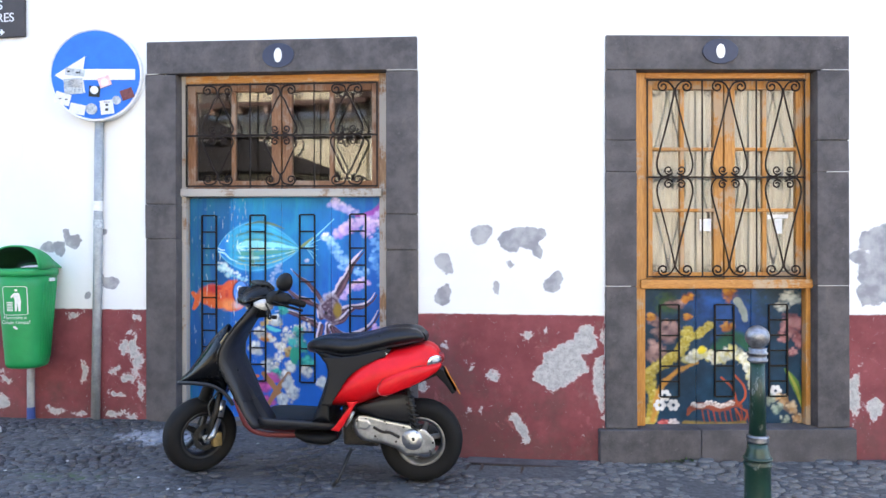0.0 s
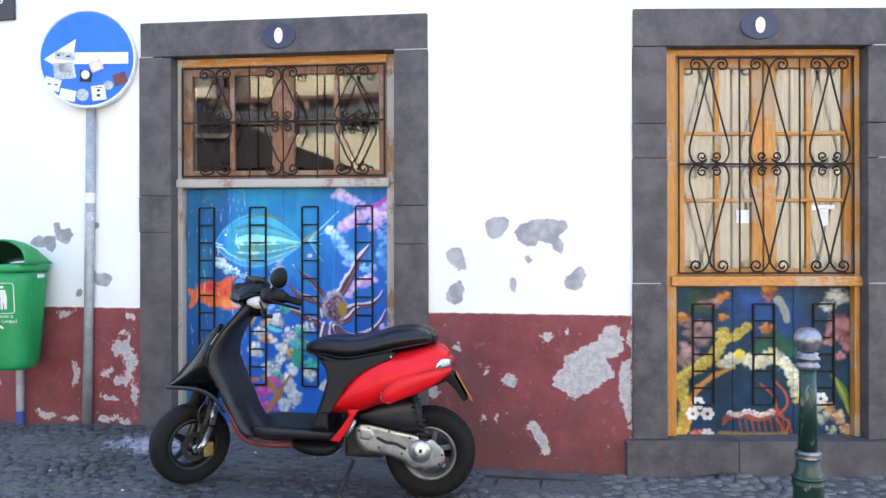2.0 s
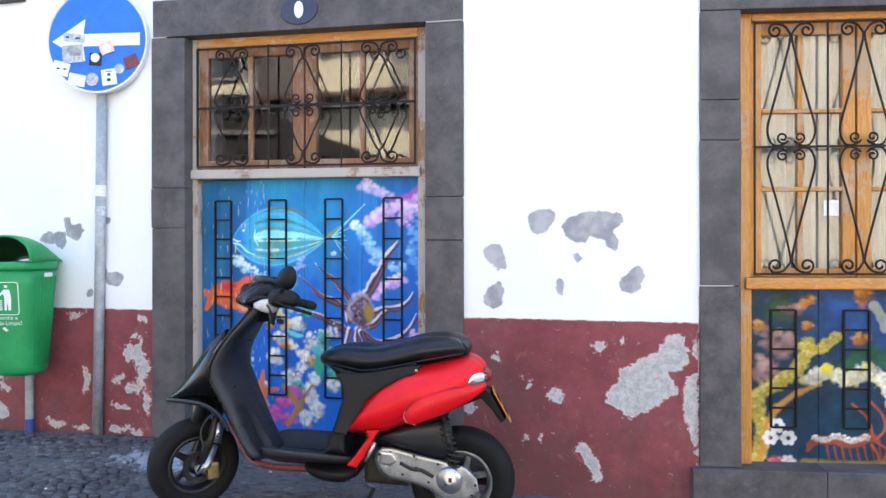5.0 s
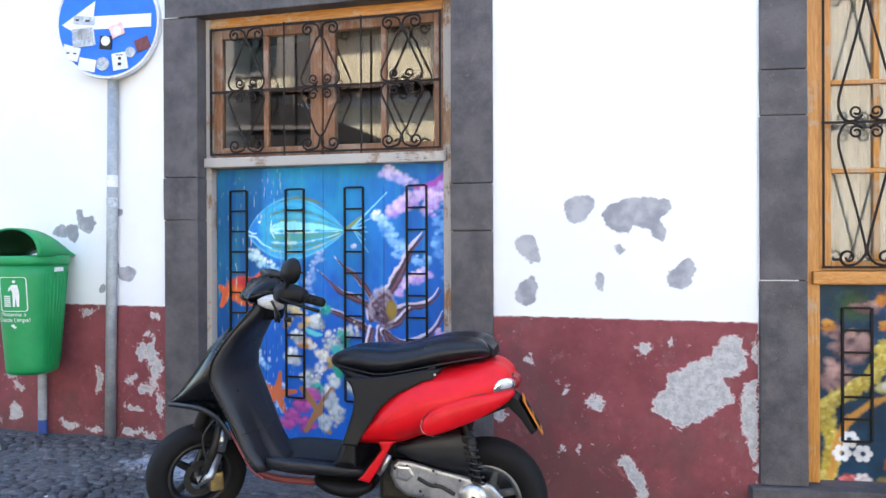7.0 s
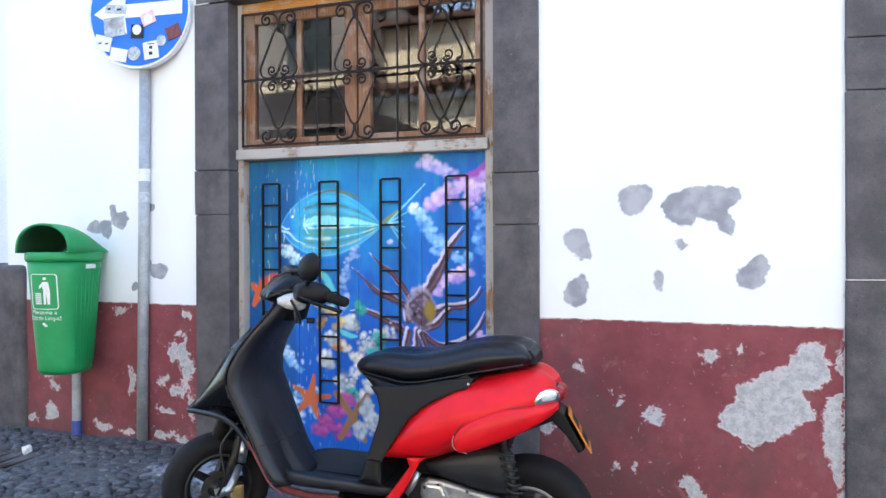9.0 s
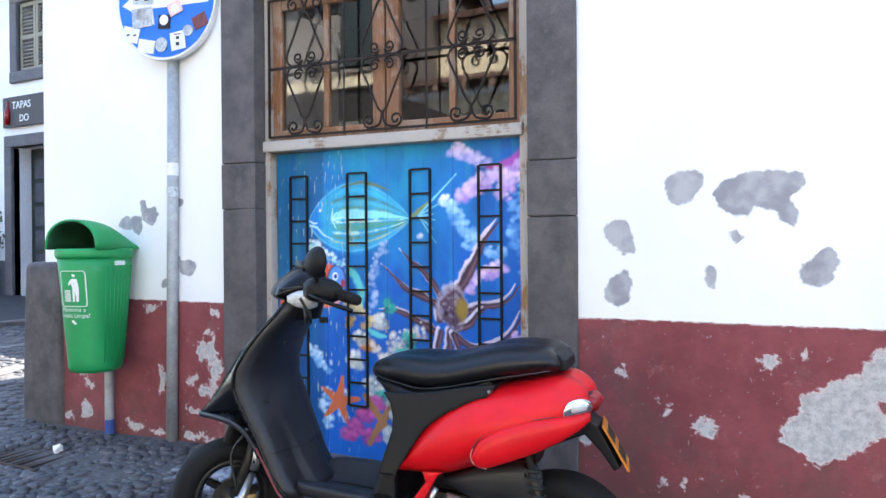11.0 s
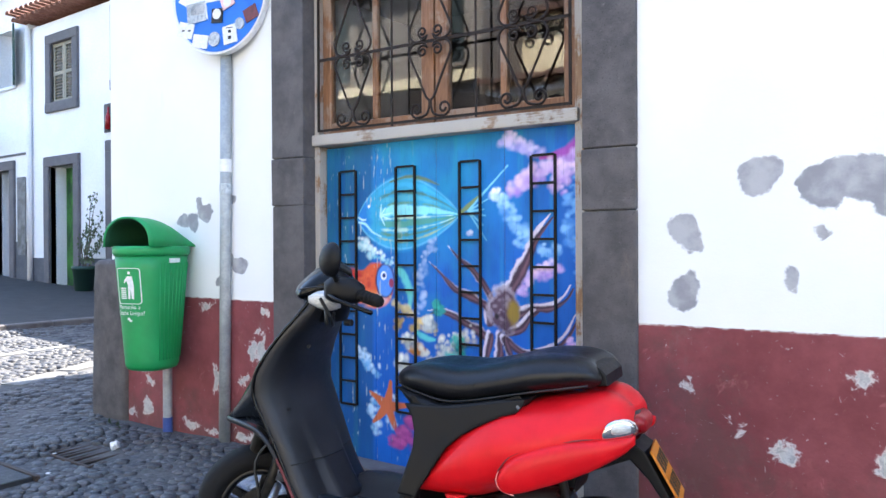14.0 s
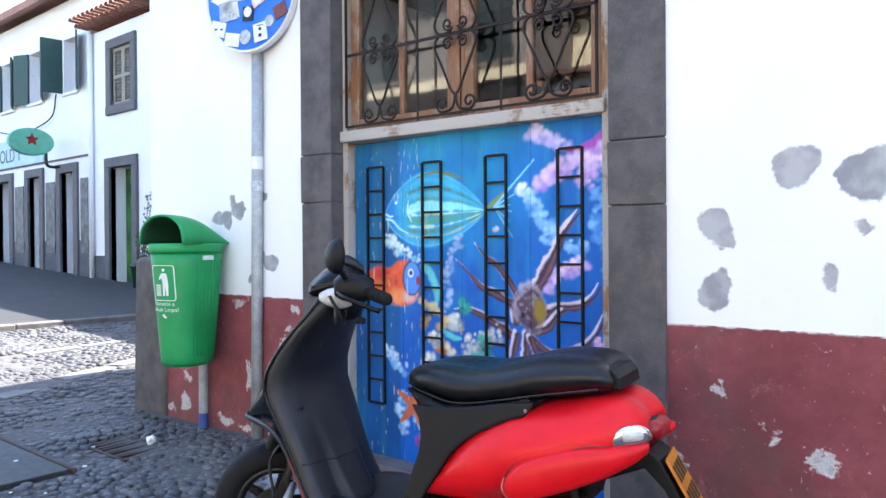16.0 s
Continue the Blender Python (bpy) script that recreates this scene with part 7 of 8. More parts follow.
d = thing("crumpled_paper", (-3.03, 4.24, 0.11), "crumpled white paper lying on the cobbles", "litter")
bm = bmesh.new()
bmesh.ops.create_icosphere(bm, subdivisions=2, radius=0.03)
for v in bm.verts:
    v.co *= 0.7 + 0.6 * noise.noise(v.co * 60)
    v.co = Vector((-3.03 + v.co.x * 1.1, 4.24 + v.co.y, 0.135 + v.co.z))
part("paper", bm, WHITE, d)
rnd = random.Random(4)
for i in range(14):
    x, y = rnd.uniform(-3.3, -1.2), rnd.uniform(3.4, 4.4)
    z = float(ground_z(x, y)) + 0.012
    d = thing("paper_scrap", (x, y, z), "tiny scrap of pale litter on the cobbles", "litter", group="paper scraps")
    a = rnd.uniform(0, 3)
    r = rnd.uniform(0.006, 0.014)
    part("scrap", prism(bmesh.new(), [(x + r * math.cos(a + k) * rnd.uniform(0.6, 1.2), y + r * math.sin(a + k)) for k in (0, 1.6, 3.1, 4.6)], z, z + 0.003, "z"), WHITE, d)
METAL_LID = simple("cast_iron_lid", (0.022, 0.023, 0.026), (0.048, 0.047, 0.050), 30, 0.55, 0.3, 0.0015)
d = thing("utility_cover", (-3.3, 3.4, 0.1), "smooth dark utility cover set flush in the cobbles", "cover")
part("cover_plate", cube(-3.789, -2.929, 3.02, 3.793, 0.06, 0.112, 0.004), METAL_LID, d)
part("cover_frame", cube(-3.809, -2.909, 3.797, 3.817, 0.06, 0.115, 0.003), GRATE, d)

# ---- houses across the lane ----
FAR_WALL = simple("far_limewash", (0.74, 0.75, 0.77), (0.80, 0.80, 0.81), 1.5, 0.9, bump=0.004, fine=40)
GREY_TRIM = simple("grey_painted_stone", (0.085, 0.08, 0.09), (0.13, 0.125, 0.135), 6, 0.8, bump=0.002)
GREY_BASE = simple("blue_grey_base", (0.055, 0.06, 0.075), (0.10, 0.105, 0.12), 4, 0.85, bump=0.002)
SHUTTER_GREEN = paint("dark_green_paint", (0.012, 0.050, 0.042), 0.45, dust=0.2)
SHUTTER_GREY = paint("khaki_paint", (0.26, 0.24, 0.19), 0.6, dust=0.3)
DARK_DOOR = paint("dark_door_paint", (0.012, 0.020, 0.018), 0.4, dust=0.2)
POSTER = simple("poster_dark", (0.014, 0.014, 0.018), (0.16, 0.16, 0.18), 7, 0.6)
JUNGLE = Mat("green_mural", 0.5)
JUNGLE.colour(JUNGLE.mix(JUNGLE.ramp(JUNGLE.noise(6, 5, 0.7, stretch=(1, 1, 0.4)), 0.35, 0.65), (0.005, 0.045, 0.010), (0.045, 0.20, 0.025)))
YF = 8.8


def frame_round(parent, x0, x1, z0, z1, w, y=YF, sill=True, depth=0.05):
    """Stone surround, one piece a side."""
    part("frame_side", cube(x0 - w, x0, y - depth, y + 0.1, z0, z1, 0.01), GREY_TRIM, parent)
    part("frame_side", cube(x1, x1 + w, y - depth, y + 0.1, z0, z1, 0.01), GREY_TRIM, parent)
    part("frame_head", cube(x0 - w, x1 + w, y - depth, y + 0.1, z1, z1 + w, 0.01), GREY_TRIM, parent)
    if sill:
        part("frame_sill", cube(x0 - w, x1 + w, y - depth - 0.01, y + 0.1, z0 - w, z0, 0.01), GREY_TRIM, parent)


def louvres(parent, x0, x1, z0, z1, y, mat, rows):
    """A shutter leaf: stiles, rails and slanted slats."""
    leaf = part("shutter", cube(x0, x0 + 0.05, y, y + 0.04, z0, z1, 0.003), mat, parent)
    part("stile", cube(x1 - 0.05, x1, y, y + 0.04, z0, z1, 0.003), mat, leaf)
    for z in (z0, (z0 + z1) / 2 - 0.03, z1 - 0.06):
        part("rail", cube(x0 + 0.05, x1 - 0.05, y, y + 0.04, z, z + 0.06), mat, leaf)
    for i in range(rows):
        z = z0 + 0.08 + (z1 - z0 - 0.16) * (i + 0.5) / rows
        bm = cube(x0 + 0.05, x1 - 0.05, -0.018, 0.018, -0.004, 0.004)
        bm.transform(Matrix.Translation((0, y + 0.02, z)) @ Matrix.Rotation(radians(38), 4, "X"))
        part("slat", bm, mat, leaf)


def eave_tiles(x0, x1, z, y, parent):
    """A double course of curved tiles along an eave."""
    n = int((x1 - x0) / 0.17)
    for row, (dy, dz) in enumerate(((0.0, 0.0), (-0.14, 0.07))):
        for i in range(n):
            x = x0 + (x1 - x0) * (i + 0.5 + 0.5 * row) / n
            bm = bmesh.new()
            ring = [(x + 0.075 * math.cos(a), z + dz + 0.06 * math.sin(a)) for a in np.linspace(0, math.pi, 7)]
            ring += [(x + 0.060 * math.cos(a), z + dz + 0.046 * math.sin(a)) for a in np.linspace(math.pi, 0, 7)]
            prism(bm, ring, y - 0.30 + dy, y + 0.5)
            part("tile", bm, TILE, parent)


house = thing("far_house", (-11.0, YF, 0.4), "white two-storey house with grey stone trim and a tiled eave", "house")
X0, X1 = -13.55, -4.5
DOOR_B, WIN_B = (-12.80, -11.97, 0.3, 2.57), (-12.72, -11.98, 3.70, 4.74)
DOOR_A, WIN_A = (-10.78, -9.95, 0.3, 2.70), (-10.62, -9.85, 3.85, 4.9)
cutx = [X0, DOOR_B[0], DOOR_B[1], DOOR_A[0], DOOR_A[1], X1]
H = 5.15
for a, b in ((X0, DOOR_B[0]), (DOOR_B[1], DOOR_A[0]), (DOOR_A[1], X1)):
    part("wall", cube(a, b, YF, YF + 0.35, -0.2, H), FAR_WALL, house)
for d, w in ((DOOR_B, WIN_B), (DOOR_A, WIN_A)):
    part("wall", cube(d[0], d[1], YF, YF + 0.35, d[3], w[2] - 0.02), FAR_WALL, house)
    part("wall", cube(d[0], d[1], YF, YF + 0.35, w[3] + 0.02, H), FAR_WALL, house)
    if w[0] > d[0]:
        part("wall", cube(d[0], w[0], YF, YF + 0.35, w[2] - 0.02, w[3] + 0.02), FAR_WALL, house)
    if w[1] < d[1]:
        part("wall", cube(w[1], d[1], YF, YF + 0.35, w[2] - 0.02, w[3] + 0.02), FAR_WALL, house)
part("wall_body", cube(X0, X1, YF + 0.9, YF + 4, -0.2, H), FAR_WALL, house)
# lower bands, darker and bluer than the wall above
for a, b in ((X0, DOOR_B[0] - 0.2), (DOOR_B[1] + 0.2, DOOR_A[0] - 0.2), (DOOR_A[1] + 0.2, X1)):
    part("base_band", cube(a, b, YF - 0.015, YF + 0.01, -0.2, 0.95), GREY_BASE, house)
for d, w, mat in ((DOOR_B, WIN_B, JUNGLE.m), (DOOR_A, WIN_A, DARK_DOOR)):
    frame_round(house, *d, 0.18, sill=False)
    leaf = part("door", cube(d[0], d[1], YF + 0.28, YF + 0.34, d[2], d[3]), mat, house, "green painted jungle mural door" if d is DOOR_B else "half-glazed dark door")
    if d is DOOR_B:
        part("door_plaque", cube((d[0] + d[1]) / 2 + 0.05, (d[0] + d[1]) / 2 + 0.15, YF + 0.265, YF + 0.285, 0.95, 1.1), STICKER, leaf)
        part("step", cube(d[0] - 0.1, d[1] + 0.1, YF - 0.05, YF + 0.22, 0.2, 0.42, 0.01), GREY_TRIM, house)
    else:
        for k in range(5):
            z = 0.75 + 0.37 * k
            for q in (0, 1):
                xa = d[0] + 0.10 + q * 0.36
                part("pane", cube(xa, xa + 0.28, YF + 0.27, YF + 0.282, z, z + 0.30), GREY_BASE, leaf)
    frame_round(house, *w, 0.17)
    mid = (w[0] + w[1]) / 2
    louvres(house, w[0], mid - 0.005, w[2], w[3], YF + 0.02, SHUTTER_GREY, 16)
    louvres(house, mid + 0.005, w[1], w[2], w[3], YF + 0.02, SHUTTER_GREY, 16)
roof = part("roof", prism(bmesh.new(), [(YF - 0.15, H + 0.16), (YF + 2.4, H + 1.2), (YF + 4.5, H + 0.2), (YF + 4.5, H + 0.3), (YF + 2.4, H + 1.34), (YF - 0.15, H + 0.24)], X0 - 0.1, X1, "x"), TILE, house)
eave_tiles(X0 - 0.05, -9.6, H + 0.08, YF, roof)
pipe = part("rain_pipe", tube(bmesh.new(), [(X0 + 0.08, YF - 0.05, 0.3), (X0 + 0.08, YF - 0.05, H)], 0.05, 10), FAR_WALL, house, smooth=True)

sb = thing("bar_sign", (-10.3, YF - 0.05, 3.1), "dark bar sign with pale words and a red bottle", "sign")
part("board", cube(-10.92, -9.85, YF - 0.08, YF - 0.04, 3.0, 3.46, 0.004), BOARD, sb)
text("letters", "TAPAS", 0.16, Matrix.Translation((-10.68, YF - 0.082, 3.27)) @ UP, WHITE, sb, "pale letters TAPAS")
text("letters", "DO", 0.15, Matrix.Translation((-10.50, YF - 0.082, 3.07)) @ UP, WHITE, sb, "pale letters DO")
part("bottle_shape", lathe(bmesh.new(), [(0.0, 0.0), (0.05, 0.0), (0.05, 0.2), (0.018, 0.27), (0.018, 0.36), (0, 0.36)], 12, (-10.78, YF - 0.085, 3.04)), RED_LENS, sb, smooth=True)

# climbing plant in a pot between the far doors
LEAF = simple("dry_leaf", (0.030, 0.055, 0.020), (0.075, 0.10, 0.04), 30, 0.7)
vine = thing("potted_plant", (-11.25, YF - 0.3, 0.38), "sparse climbing plant in a dark pot against the white wall", "plant")
part("pot", lathe(bmesh.new(), [(0.0, 0.30), (0.13, 0.30), (0.17, 0.72), (0.185, 0.72), (0.185, 0.78), (0.15, 0.78), (0.14, 0.70), (0, 0.70)], 16, (-11.25, YF - 0.25, 0.05)), SHUTTER_GREEN, vine, smooth=True)
rnd = random.Random(7)
stems, leaves = bmesh.new(), bmesh.new()
for i in range(7):
    p = [Vector((-11.25 + rnd.uniform(-0.08, 0.08), YF - 0.25, 0.75))]
    for k in range(5):
        p.append(p[-1] + Vector((rnd.uniform(-0.12, 0.14), 0.035, rnd.uniform(0.08, 0.32 if i < 4 else 0.18))))
    tube(stems, p, 0.008, 5, [0.012, 0.010, 0.008, 0.007, 0.005, 0.003])
    for q in smoothpath(p, 5)[4:]:
        for k in range(2):
            c = q + Vector((rnd.uniform(-0.06, 0.06), rnd.uniform(-0.04, 0.02), rnd.uniform(-0.05, 0.05)))
            u = Vector((rnd.uniform(-1, 1), rnd.uniform(-0.4, 0.4), rnd.uniform(-1, 1))).normalized()
            w = u.orthogonal().normalized() * 0.016
            f = [leaves.verts.new(v) for v in (c, c + u * 0.03 + w, c + u * 0.065, c + u * 0.03 - w)]
            leaves.faces.new(f)
part("stems", stems, simple("brown_twig", (0.05, 0.035, 0.025), (0.09, 0.07, 0.05), 30, 0.8), vine)
part("leaves", leaves, LEAF, vine)

# the taller bar house beyond
bar = thing("far_bar", (-17.0, YF, 0.7), "white bar house with dark green shutters and dark doorways", "house")
X0, X1 = -24.0, -13.56
H = 6.0
doors = [(-14.83, -14.24), (-16.41, -15.83), (-18.17, -17.44), (-20.2, -19.5)]
wins = [(-14.68, -14.05), (-16.34, -15.66), (-17.85, -17.20), (-19.4, -18.8), (-21.0, -20.4)]
D1, W0, W1 = 2.60, 4.18, 5.25
edges = sorted([X0, X1] + [v for d in doors for v in d])
for a, b in zip(edges[::2], edges[1::2]):
    part("wall", cube(a, b, YF - 0.02, YF + 0.35, 0.0, D1), FAR_WALL, bar)
part("wall", cube(X0, X1, YF - 0.02, YF + 0.35, D1, W0), FAR_WALL, bar)
edges = sorted([X0, X1] + [v for d in wins for v in d])
for a, b in zip(edges[::2], edges[1::2]):
    part("wall", cube(a, b, YF - 0.02, YF + 0.35, W0, W1), FAR_WALL, bar)
part("wall", cube(X0, X1, YF - 0.02, YF + 0.35, W1, H), FAR_WALL, bar)
part("wall_body", cube(X0, X1, YF + 0.9, YF + 4, 0, H), FAR_WALL, bar)
edges = sorted([X0, X1] + [v for a, b in doors for v in (a - 0.2, b + 0.2)])
for a, b in zip(edges[::2], edges[1::2]):
    part("base_band", cube(a, b, YF - 0.035, YF - 0.01, 0.0, 1.25), GREY_BASE, bar)
    if b - a > 0.3:
        part("poster", cube(a + 0.08, b - 0.08, YF - 0.045, YF - 0.036, 1.0, 2.45), POSTER, bar, "dark poster between the doors")
for a, b in doors:
    frame_round(bar, a, b, 0.3, D1, 0.18, YF - 0.02, sill=False)
    part("door", cube(a, b, YF + 0.25, YF + 0.3, 0.3, D1), DARK_DOOR, bar)
for i, (a, b) in enumerate(wins):
    sash = part("window", cube(a, b, YF + 0.2, YF + 0.24, W0, W1), WHITE, bar, "white framed window")
    part("window_pane", cube(a + 0.08, b - 0.08, YF + 0.19, YF + 0.205, W0 + 0.08, W1 - 0.08), GREY_BASE, sash)
    part("window_sill", cube(a - 0.05, b + 0.05, YF - 0.08, YF + 0.1, W0 - 0.06, W0, 0.01), FAR_WALL, bar)
    for hinge, side in ((a, -1), (b, 1)):
        bm = cube(0.0, 0.40, -0.018, 0.018, W0, W1, 0.004)
        bm.transform(Matrix.Translation((hinge, YF - 0.05, 0)) @ Matrix.Rotation(radians(-24) if side > 0 else radians(202 if i else 262), 4, "Z"))
        leaf = part("shutter", bm, SHUTTER_GREEN, bar, "open dark green shutter")
part("roof", prism(bmesh.new(), [(YF - 0.4, H), (YF + 2.4, H + 1.2), (YF + 4.5, H), (YF + 4.5, H + 0.15), (YF + 2.4, H + 1.35), (YF - 0.4, H + 0.15)], X0, X1, "x"), TILE, bar)
part("string_line", cube(X0, X1 - 0.1, YF - 0.04, YF - 0.015, 2.86, 2.90), GREY_TRIM, bar)
tagged(part("facade_cable", tube(bmesh.new(), smoothpath([(-19.5, YF - 0.1, 4.1), (-17, YF - 0.12, 3.6), (-15.2, YF - 0.1, 3.72), (-14.9, YF - 0.08, 4.2)], 8), 0.015, 6), INK), "thin black cable looping along the bar's wall", "cable")
lamp_sign = thing("oval_sign", (-14.82, YF - 0.6, 3.1), "oval green sign with a red star on a bracket", "sign")
bm = bmesh.new()
prism(bm, [(YF - 0.60 + 0.42 * math.cos(a), 3.18 + 0.27 * math.sin(a)) for a in np.linspace(0, 2 * math.pi, 28, endpoint=False)], -14.88, -14.76, "x", 0.02, 2)
OVAL_GREEN = paint("sign_green", (0.10, 0.38, 0.26), 0.3, dust=0.1)
part("oval", bm, OVAL_GREEN, lamp_sign)
star = [(YF - 0.60 + (0.13 if k % 2 == 0 else 0.06) * math.sin(k * math.pi / 5), 3.22 + (0.13 if k % 2 == 0 else 0.06) * math.cos(k * math.pi / 5)) for k in range(10)]
part("star", prism(bmesh.new(), star, -14.758, -14.745, "x"), RED_LENS, lamp_sign, "red star")
part("bracket", tube(bmesh.new(), smoothpath([(-14.82, YF - 0.02, 2.75), (-14.82, YF - 0.15, 2.72), (-14.82, YF - 0.3, 2.75), (-14.82, YF - 0.32, 2.98)], 4), 0.03, 8), INK, lamp_sign)
bs = thing("name_board", (-17.0, YF - 0.05, 3.1), "pale blue name board with dark lettering", "sign")
part("board", cube(-19.5, -15.6, YF - 0.06, YF - 0.03, 2.90, 3.50), simple("pale_blue_board", (0.30, 0.48, 0.62), (0.42, 0.58, 0.70), 3, 0.6), bs)
text("letters", "OLD", 0.42, Matrix.Translation((-17.95, YF - 0.064, 3.02)) @ UP, INK, bs, "dark letters OLD")
text("letters", "T", 0.42, Matrix.Translation((-16.98, YF - 0.064, 3.02)) @ UP, INK, bs, "dark letter T")

# ---- houses on the street's other side, for the panes' reflections and bounced light ----
CREAM = simple("cream_limewash", (0.62, 0.52, 0.34), (0.74, 0.64, 0.44), 1.2, 0.9, bump=0.003)
OCHRE = simple("grey_brown_limewash", (0.16, 0.14, 0.12), (0.24, 0.21, 0.18), 1.2, 0.9, bump=0.003)
PALE = simple("pale_bounce_wall", (0.78, 0.69, 0.51), (0.82, 0.76, 0.60), 1.2, 0.9, bump=0.003)
DARK_TIMBER = simple("tarred_timber", (0.010, 0.007, 0.006), (0.022, 0.015, 0.012), 6, 0.8, bump=0.003)
SAND = simple("sand_reflection_wall", (0.54, 0.45, 0.32), (0.62, 0.53, 0.40), 1.2, 0.9, bump=0.003)
TILE_OLD = simple("old_roof_tile", (0.075, 0.036, 0.025), (0.12, 0.062, 0.042), 14, 0.85, bump=0.004)


def street_house(x0, x1, h, mat, label, doors=(), windows=(), y=-3.2):
    """A house of the opposite row: walls, doors, windows, a shallow tiled roof on rafters."""
    ob = thing("street_house", ((x0 + x1) / 2, y, 0), label, "house", group="houses opposite")
    part("wall", cube(x0, x1, y - 5, y, -0.6, h), mat, ob)
    part("roof", prism(bmesh.new(), [(y + 0.3, h - 0.05), (y - 2.6, h + 0.55), (y - 5.2, h), (y - 5.2, h + 0.12), (y - 2.6, h + 0.67), (y + 0.3, h + 0.04)], x0 - 0.05, x1 + 0.05, "x"), TILE_OLD, ob)
    for c in doors:
        part("door", cube(c - 0.5, c + 0.5, y - 0.01, y + 0.03, 0, 2.2, 0.01), SHUTTER_GREEN, ob)
    for a, b, c, d in windows:
        win = part("window", cube(a, b, y - 0.01, y + 0.05, c, d, 0.01), DARK_DOOR, ob)
        part("window_sill", cube(a - 0.06, b + 0.06, y + 0.05, y + 0.09, c - 0.06, c), OCHRE, win)
    for i in range(int((x1 - x0) / 0.5)):
        x = x0 + 0.25 + i * 0.5
        part("rafter", cube(x - 0.04, x + 0.04, y, y + 0.28, h - 0.16, h - 0.06), WOOD_BROWN, ob)
    return ob


# added out of view: pale walls bounce light, the sand ones even reflections
street_house(-2.95, 4.4, 3.9, PALE, "low sunlit house with a tiled eave, made pale to bounce light", (-1.0, 3.0))
street_house(4.5, 13.0, 5.6, SAND, "plain tall sand-coloured house added for even pane reflections", (11.5,))
cream = street_house(-6.0, -3.0, 3.80, CREAM, "sunlit cream house with an upper storey set back", (-3.6,))
part("upper_storey", cube(-6.4, -4.1, -8.0, -4.6, 3.7, 5.3), CREAM, cream)
part("cornice", prism(bmesh.new(), [(-4.35, 5.28), (-6.3, 5.75), (-8.2, 5.3), (-8.2, 5.42), (-6.3, 5.87), (-4.35, 5.38)], -6.5, -4.0, "x"), TILE_OLD, cream)
part("string_course", cube(-6.0, -3.02, -3.2, -3.12, 3.56, 3.68), WHITE, cream)
street_house(-11.0, -6.1, 5.9, OCHRE, "grey-beige rendered house with dark windows", (-8.6,), ((-7.3, -6.45, 4.25, 5.4), (-10.0, -9.1, 4.25, 5.4)))
part("ledge", cube(-11.0, -6.1, -3.2, -3.05, 3.92, 4.10), CREAM, street_house(-26.0, -11.1, 4.4, CREAM, "long sunlit cream house", (-13, -16, -19, -22)))

porch = thing("porch_roof", (-6.0, -2.9, 2.4), "dark timber lean-to roof on the opposite house", "roof")
part("porch_slope", prism(bmesh.new(), [(-11.0, 3.86), (-7.2, 3.78), (-5.7, 3.52), (-4.5, 3.00), (-3.45, 2.60), (-3.45, 2.50), (-4.5, 2.60), (-11.0, 2.60)], -3.11, -2.6), DARK_TIMBER, porch)
part("porch_batten", prism(bmesh.new(), [(-11.0, 3.36), (-5.4, 3.16), (-5.4, 3.11), (-11.0, 3.28)], -2.6, -2.55), OCHRE, porch)

# ---- road by the far houses, with its kerb ----
ASPHALT = simple("asphalt", (0.013, 0.0135, 0.016), (0.027, 0.027, 0.030), 5, 0.85, bump=0.002, fine=150)
KERB_X = -7.75
xs, ys = np.arange(-26, KERB_X + 0.01, 0.25), np.linspace(2.0, YF, 24)
road = sheet("road", xs, ys, lambda X, Y: np.stack([X, Y, ground_z(X, 8) + 0.03 + 0.012 * fractal(X, Y, 0.8, 9, 3)], -1), None, None, ASPHALT)
tagged(road, "dark smooth road along the far houses", "road", kind="structure")
kerb = tagged(new("kerb"), "row of low grey kerb stones along the road", "kerb", kind="structure")
rnd = random.Random(2)
for i in range(13):
    y = 2.4 + 0.48 * i
    z = float(ground_z(KERB_X, y))
    part("kerb_stone", cube(KERB_X, KERB_X + 0.14, y + 0.004, y + 0.476, z - 0.1, z + 0.055 + rnd.uniform(-0.004, 0.004), 0.012, 1), STONE_LIGHT, kerb)
STRIP_STONE = simple("grey_paving_stone", (0.09, 0.09, 0.092), (0.17, 0.168, 0.165), 9, 0.8, bump=0.003)
strip = tagged(new("paving_strip"), "strips of long grey paving stones among the cobbles", "paving", kind="structure")
for x0, y0, run, w, n in ((-4.72, 4.10, -0.46, 0.17, 4), (-6.02, 4.30, -0.18, 0.12, 5)):
    for i in range(n):
        bm = rough_block(-w / 2, w / 2, 0.006, 0.494, -0.1, 0.006, i)
        x, y = x0 + run * 0.5 * i, y0 + 0.5 * i
        bm.transform(Matrix.Translation((x, y, float(ground_z(x, y)))) @ Matrix.Rotation(math.atan(-run), 4, "Z"))
        part("paving_stone", bm, STRIP_STONE, strip)

# ---- cobbles ----
rnd = random.Random(11)
np.random.seed(5)


def pebble(n, squash, seed):
    """One worn stone, unit radius, flat-domed."""
    r = random.Random(seed)
    k = [r.uniform(0.85, 1.08) for _ in range(n)]
    v = []
    for rad, z in ((1.0, -0.6), (0.97, 0.30), (0.80, 0.56)):
        v += [(rad * k[i] * math.cos(2 * math.pi * i / n), rad * k[i] * squash * math.sin(2 * math.pi * i / n), z) for i in range(n)]
    v.append((0, 0, 0.62))
    f = []
    for q in (0, 1):
        f += [(q * n + i, q * n + (i + 1) % n, (q + 1) * n + (i + 1) % n, (q + 1) * n + i) for i in range(n)]
    f += [(2 * n + i, 2 * n + (i + 1) % n, 3 * n) for i in range(n)]
    return np.array(v), f


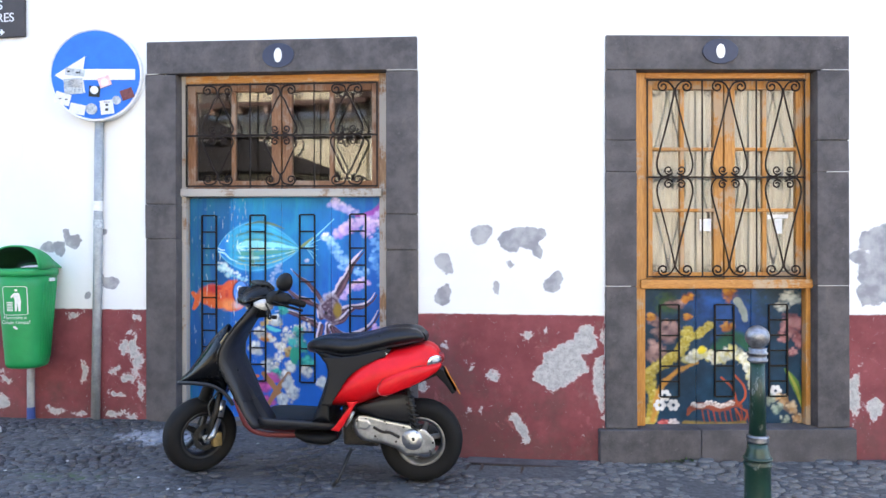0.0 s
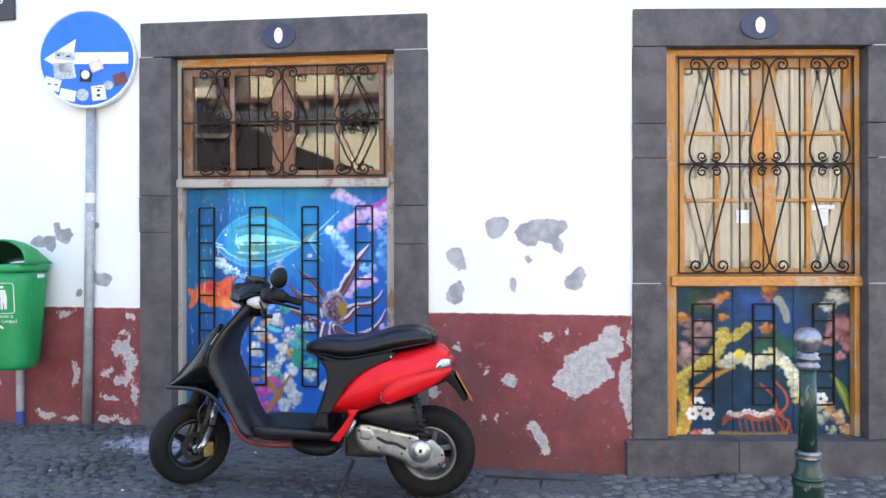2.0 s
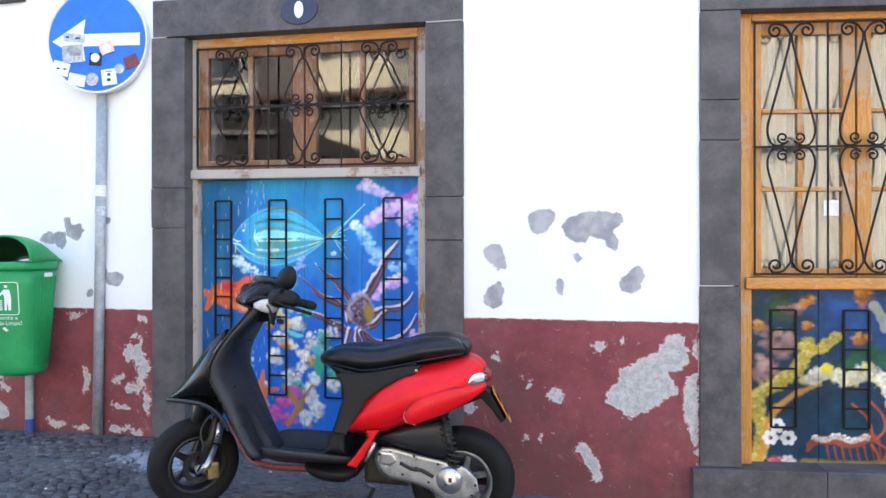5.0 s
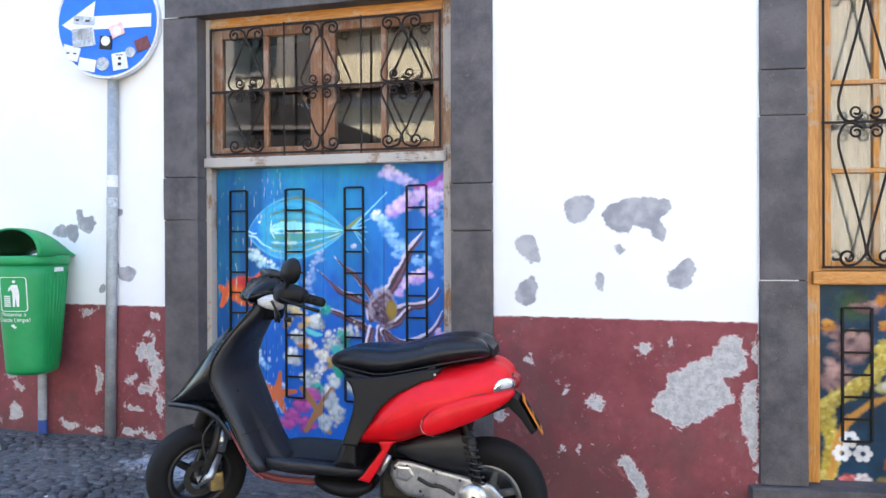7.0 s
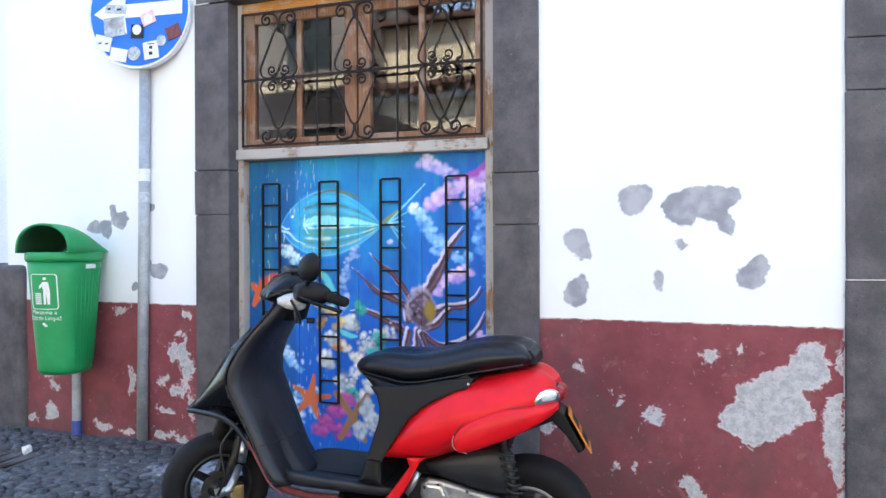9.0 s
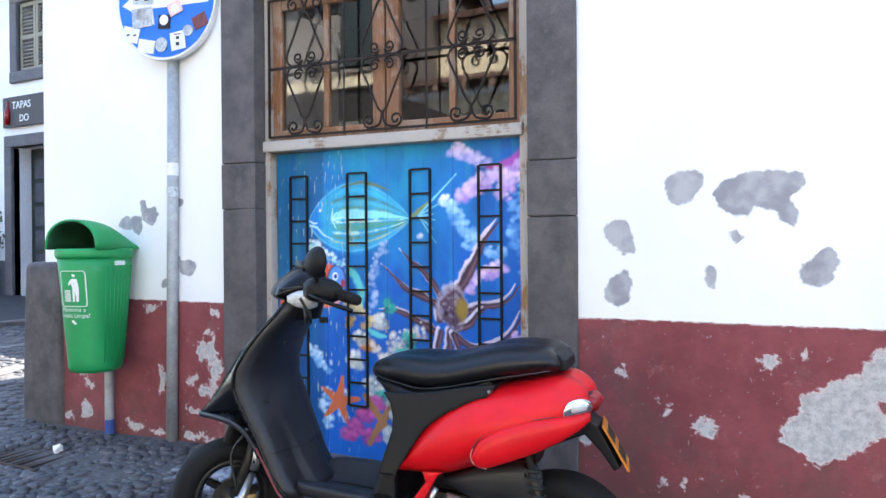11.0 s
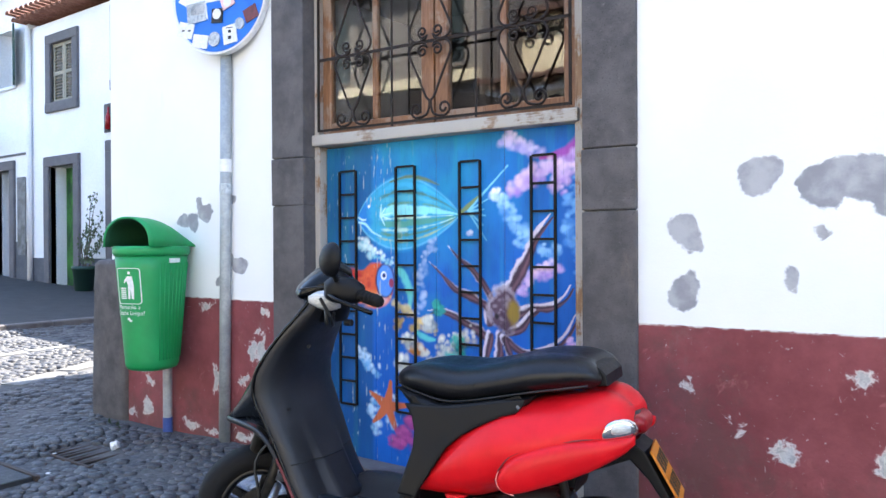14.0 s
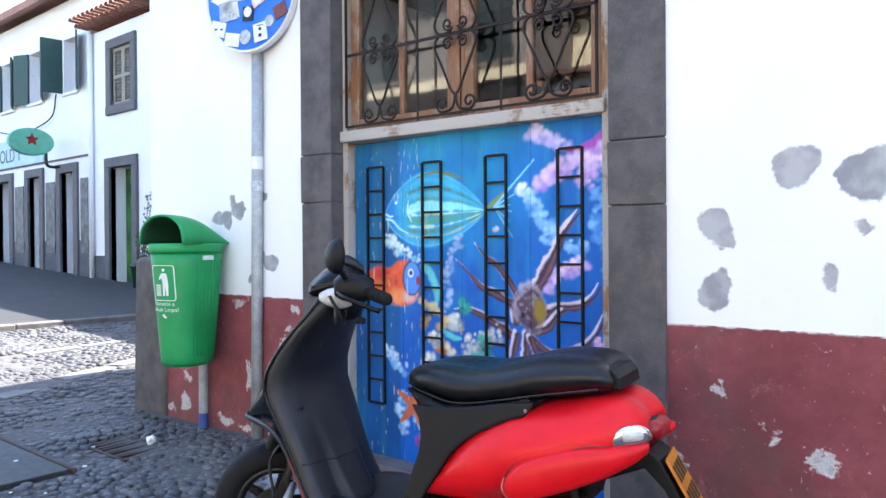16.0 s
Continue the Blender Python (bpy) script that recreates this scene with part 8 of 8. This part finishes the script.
SHAPES = [pebble(6, 0.72, k) for k in range(8)]
cobble_meshes = []
for v, f in SHAPES:
    me = bpy.data.meshes.new("cobble")
    me.from_pydata((v * 0.029 * np.array([1, 1, 0.8])).tolist(), [], f)
    me.polygons.foreach_set("use_smooth", np.ones(len(f), bool))
    me.materials.append(COBBLE)
    cobble_meshes.append(me)
NEAR = (-2.75, -1.8, 3.55, 4.4)
spots = []
y = 2.9
row = 0
while y < 7.6:
    step = 0.050 if y < 4.6 else 0.066
    x = KERB_X + 0.17 + (row % 2) * 0.035
    while x < 2.8:
        px, py = x + rnd.uniform(-0.014, 0.014), y + rnd.uniform(-0.012, 0.012) + 0.02 * math.sin(x * 2.1)
        x += rnd.uniform(0.050, 0.090) * step / 0.050
        wall_y = 4.585 if px < 0.655 else 4.585 + (px - 0.655) * 0.185
        if (px > -3.72 and py > wall_y - 0.03) or (-0.14 < px < 0.52 and py > 4.18) or (-3.31 < px < -2.88 and 4.03 < py < 4.23) or (-3.83 < px < -2.90 and 3.0 < py < 3.82):
            continue
        if abs(px + 4.72 + 0.46 * (py - 4.10)) < 0.10 and 4.10 < py < 6.1 or abs(px + 6.02 + 0.18 * (py - 4.30)) < 0.08 and 4.30 < py < 6.8:
            continue
        if px > -3.0 and py < 3.2:
            continue
        spots.append((px, py, step / 0.050 * rnd.uniform(0.78, 1.25), rnd.uniform(-0.5, 0.5), rnd.randrange(8), rnd.uniform(-0.006, 0.005)))
    y += step * 0.86
    row += 1
verts, faces, base = [], [], 0
near_count = 0
for px, py, sc, turn, k, dz in spots:
    z = float(ground_z(px, py)) - 0.012 + dz + 0.02 * (noise.noise(Vector((px * 2.5, py * 2.5, 0))))
    if NEAR[0] < px < NEAR[1] and NEAR[2] < py < NEAR[3] and near_count < 300:
        ob = new("cobble", cobble_meshes[k])
        ob.parent = ground
        ob.matrix_basis = Matrix.LocRotScale((px, py, z), Euler((rnd.uniform(-0.08, 0.08), rnd.uniform(-0.08, 0.08), turn)), (sc * 1.22, sc * 1.22, sc))
        near_count += 1
        continue
    v = SHAPES[k][0] * 0.029 * sc * np.array([1.22, 1.22, 0.8])
    c, s = math.cos(turn), math.sin(turn)
    verts.append(np.stack([v[:, 0] * c - v[:, 1] * s + px, v[:, 0] * s + v[:, 1] * c + py, v[:, 2] + z], -1))
    faces += [tuple(i + base for i in f) for f in SHAPES[k][1]]
    base += len(v)
me = bpy.data.meshes.new("cobbles")
V = np.concatenate(verts)
me.from_pydata(V.tolist(), [], faces)
me.polygons.foreach_set("use_smooth", np.ones(len(faces), bool))
me.attributes.new("spill", "FLOAT", "POINT").data.foreach_set("value", spill(V[:, 0], V[:, 1]).astype(np.float32))
for m in cobble_meshes:
    a = m.attributes.new("spill", "FLOAT", "POINT")
tagged(mesh_part("cobbles", me, COBBLE), "worn black basalt cobbles of the street", "cobbles", kind="stuff")

# ---- tufts of weed at the wall foot ----
WEED = simple("weed_leaf", (0.035, 0.075, 0.018), (0.08, 0.13, 0.035), 40, 0.6)
for cx, cy, n, seed in ((1.12, 4.63, 60, 1), (1.02, 4.62, 25, 2), (-3.44, 4.5, 14, 3)):
    r = random.Random(seed)
    weed = thing("weed_tuft", (cx, cy, float(ground_z(cx, cy))), "small green weed tuft growing at the wall foot", "weed", group="weeds")
    bm = bmesh.new()
    for i in range(n):
        b = Vector((cx + r.gauss(0, 0.04), cy + r.gauss(0, 0.012), float(ground_z(cx, cy)) + 0.0))
        u = Vector((r.uniform(-0.8, 0.8), r.uniform(-0.9, 0.1), r.uniform(0.4, 1))).normalized() * r.uniform(0.015, 0.04)
        w = Vector((-u.y, u.x, 0)).normalized() * 0.006
        bm.faces.new([bm.verts.new(p) for p in (b, b + u * 0.6 + w, b + u, b + u * 0.6 - w)])
    part("leaves", bm, WEED, weed)
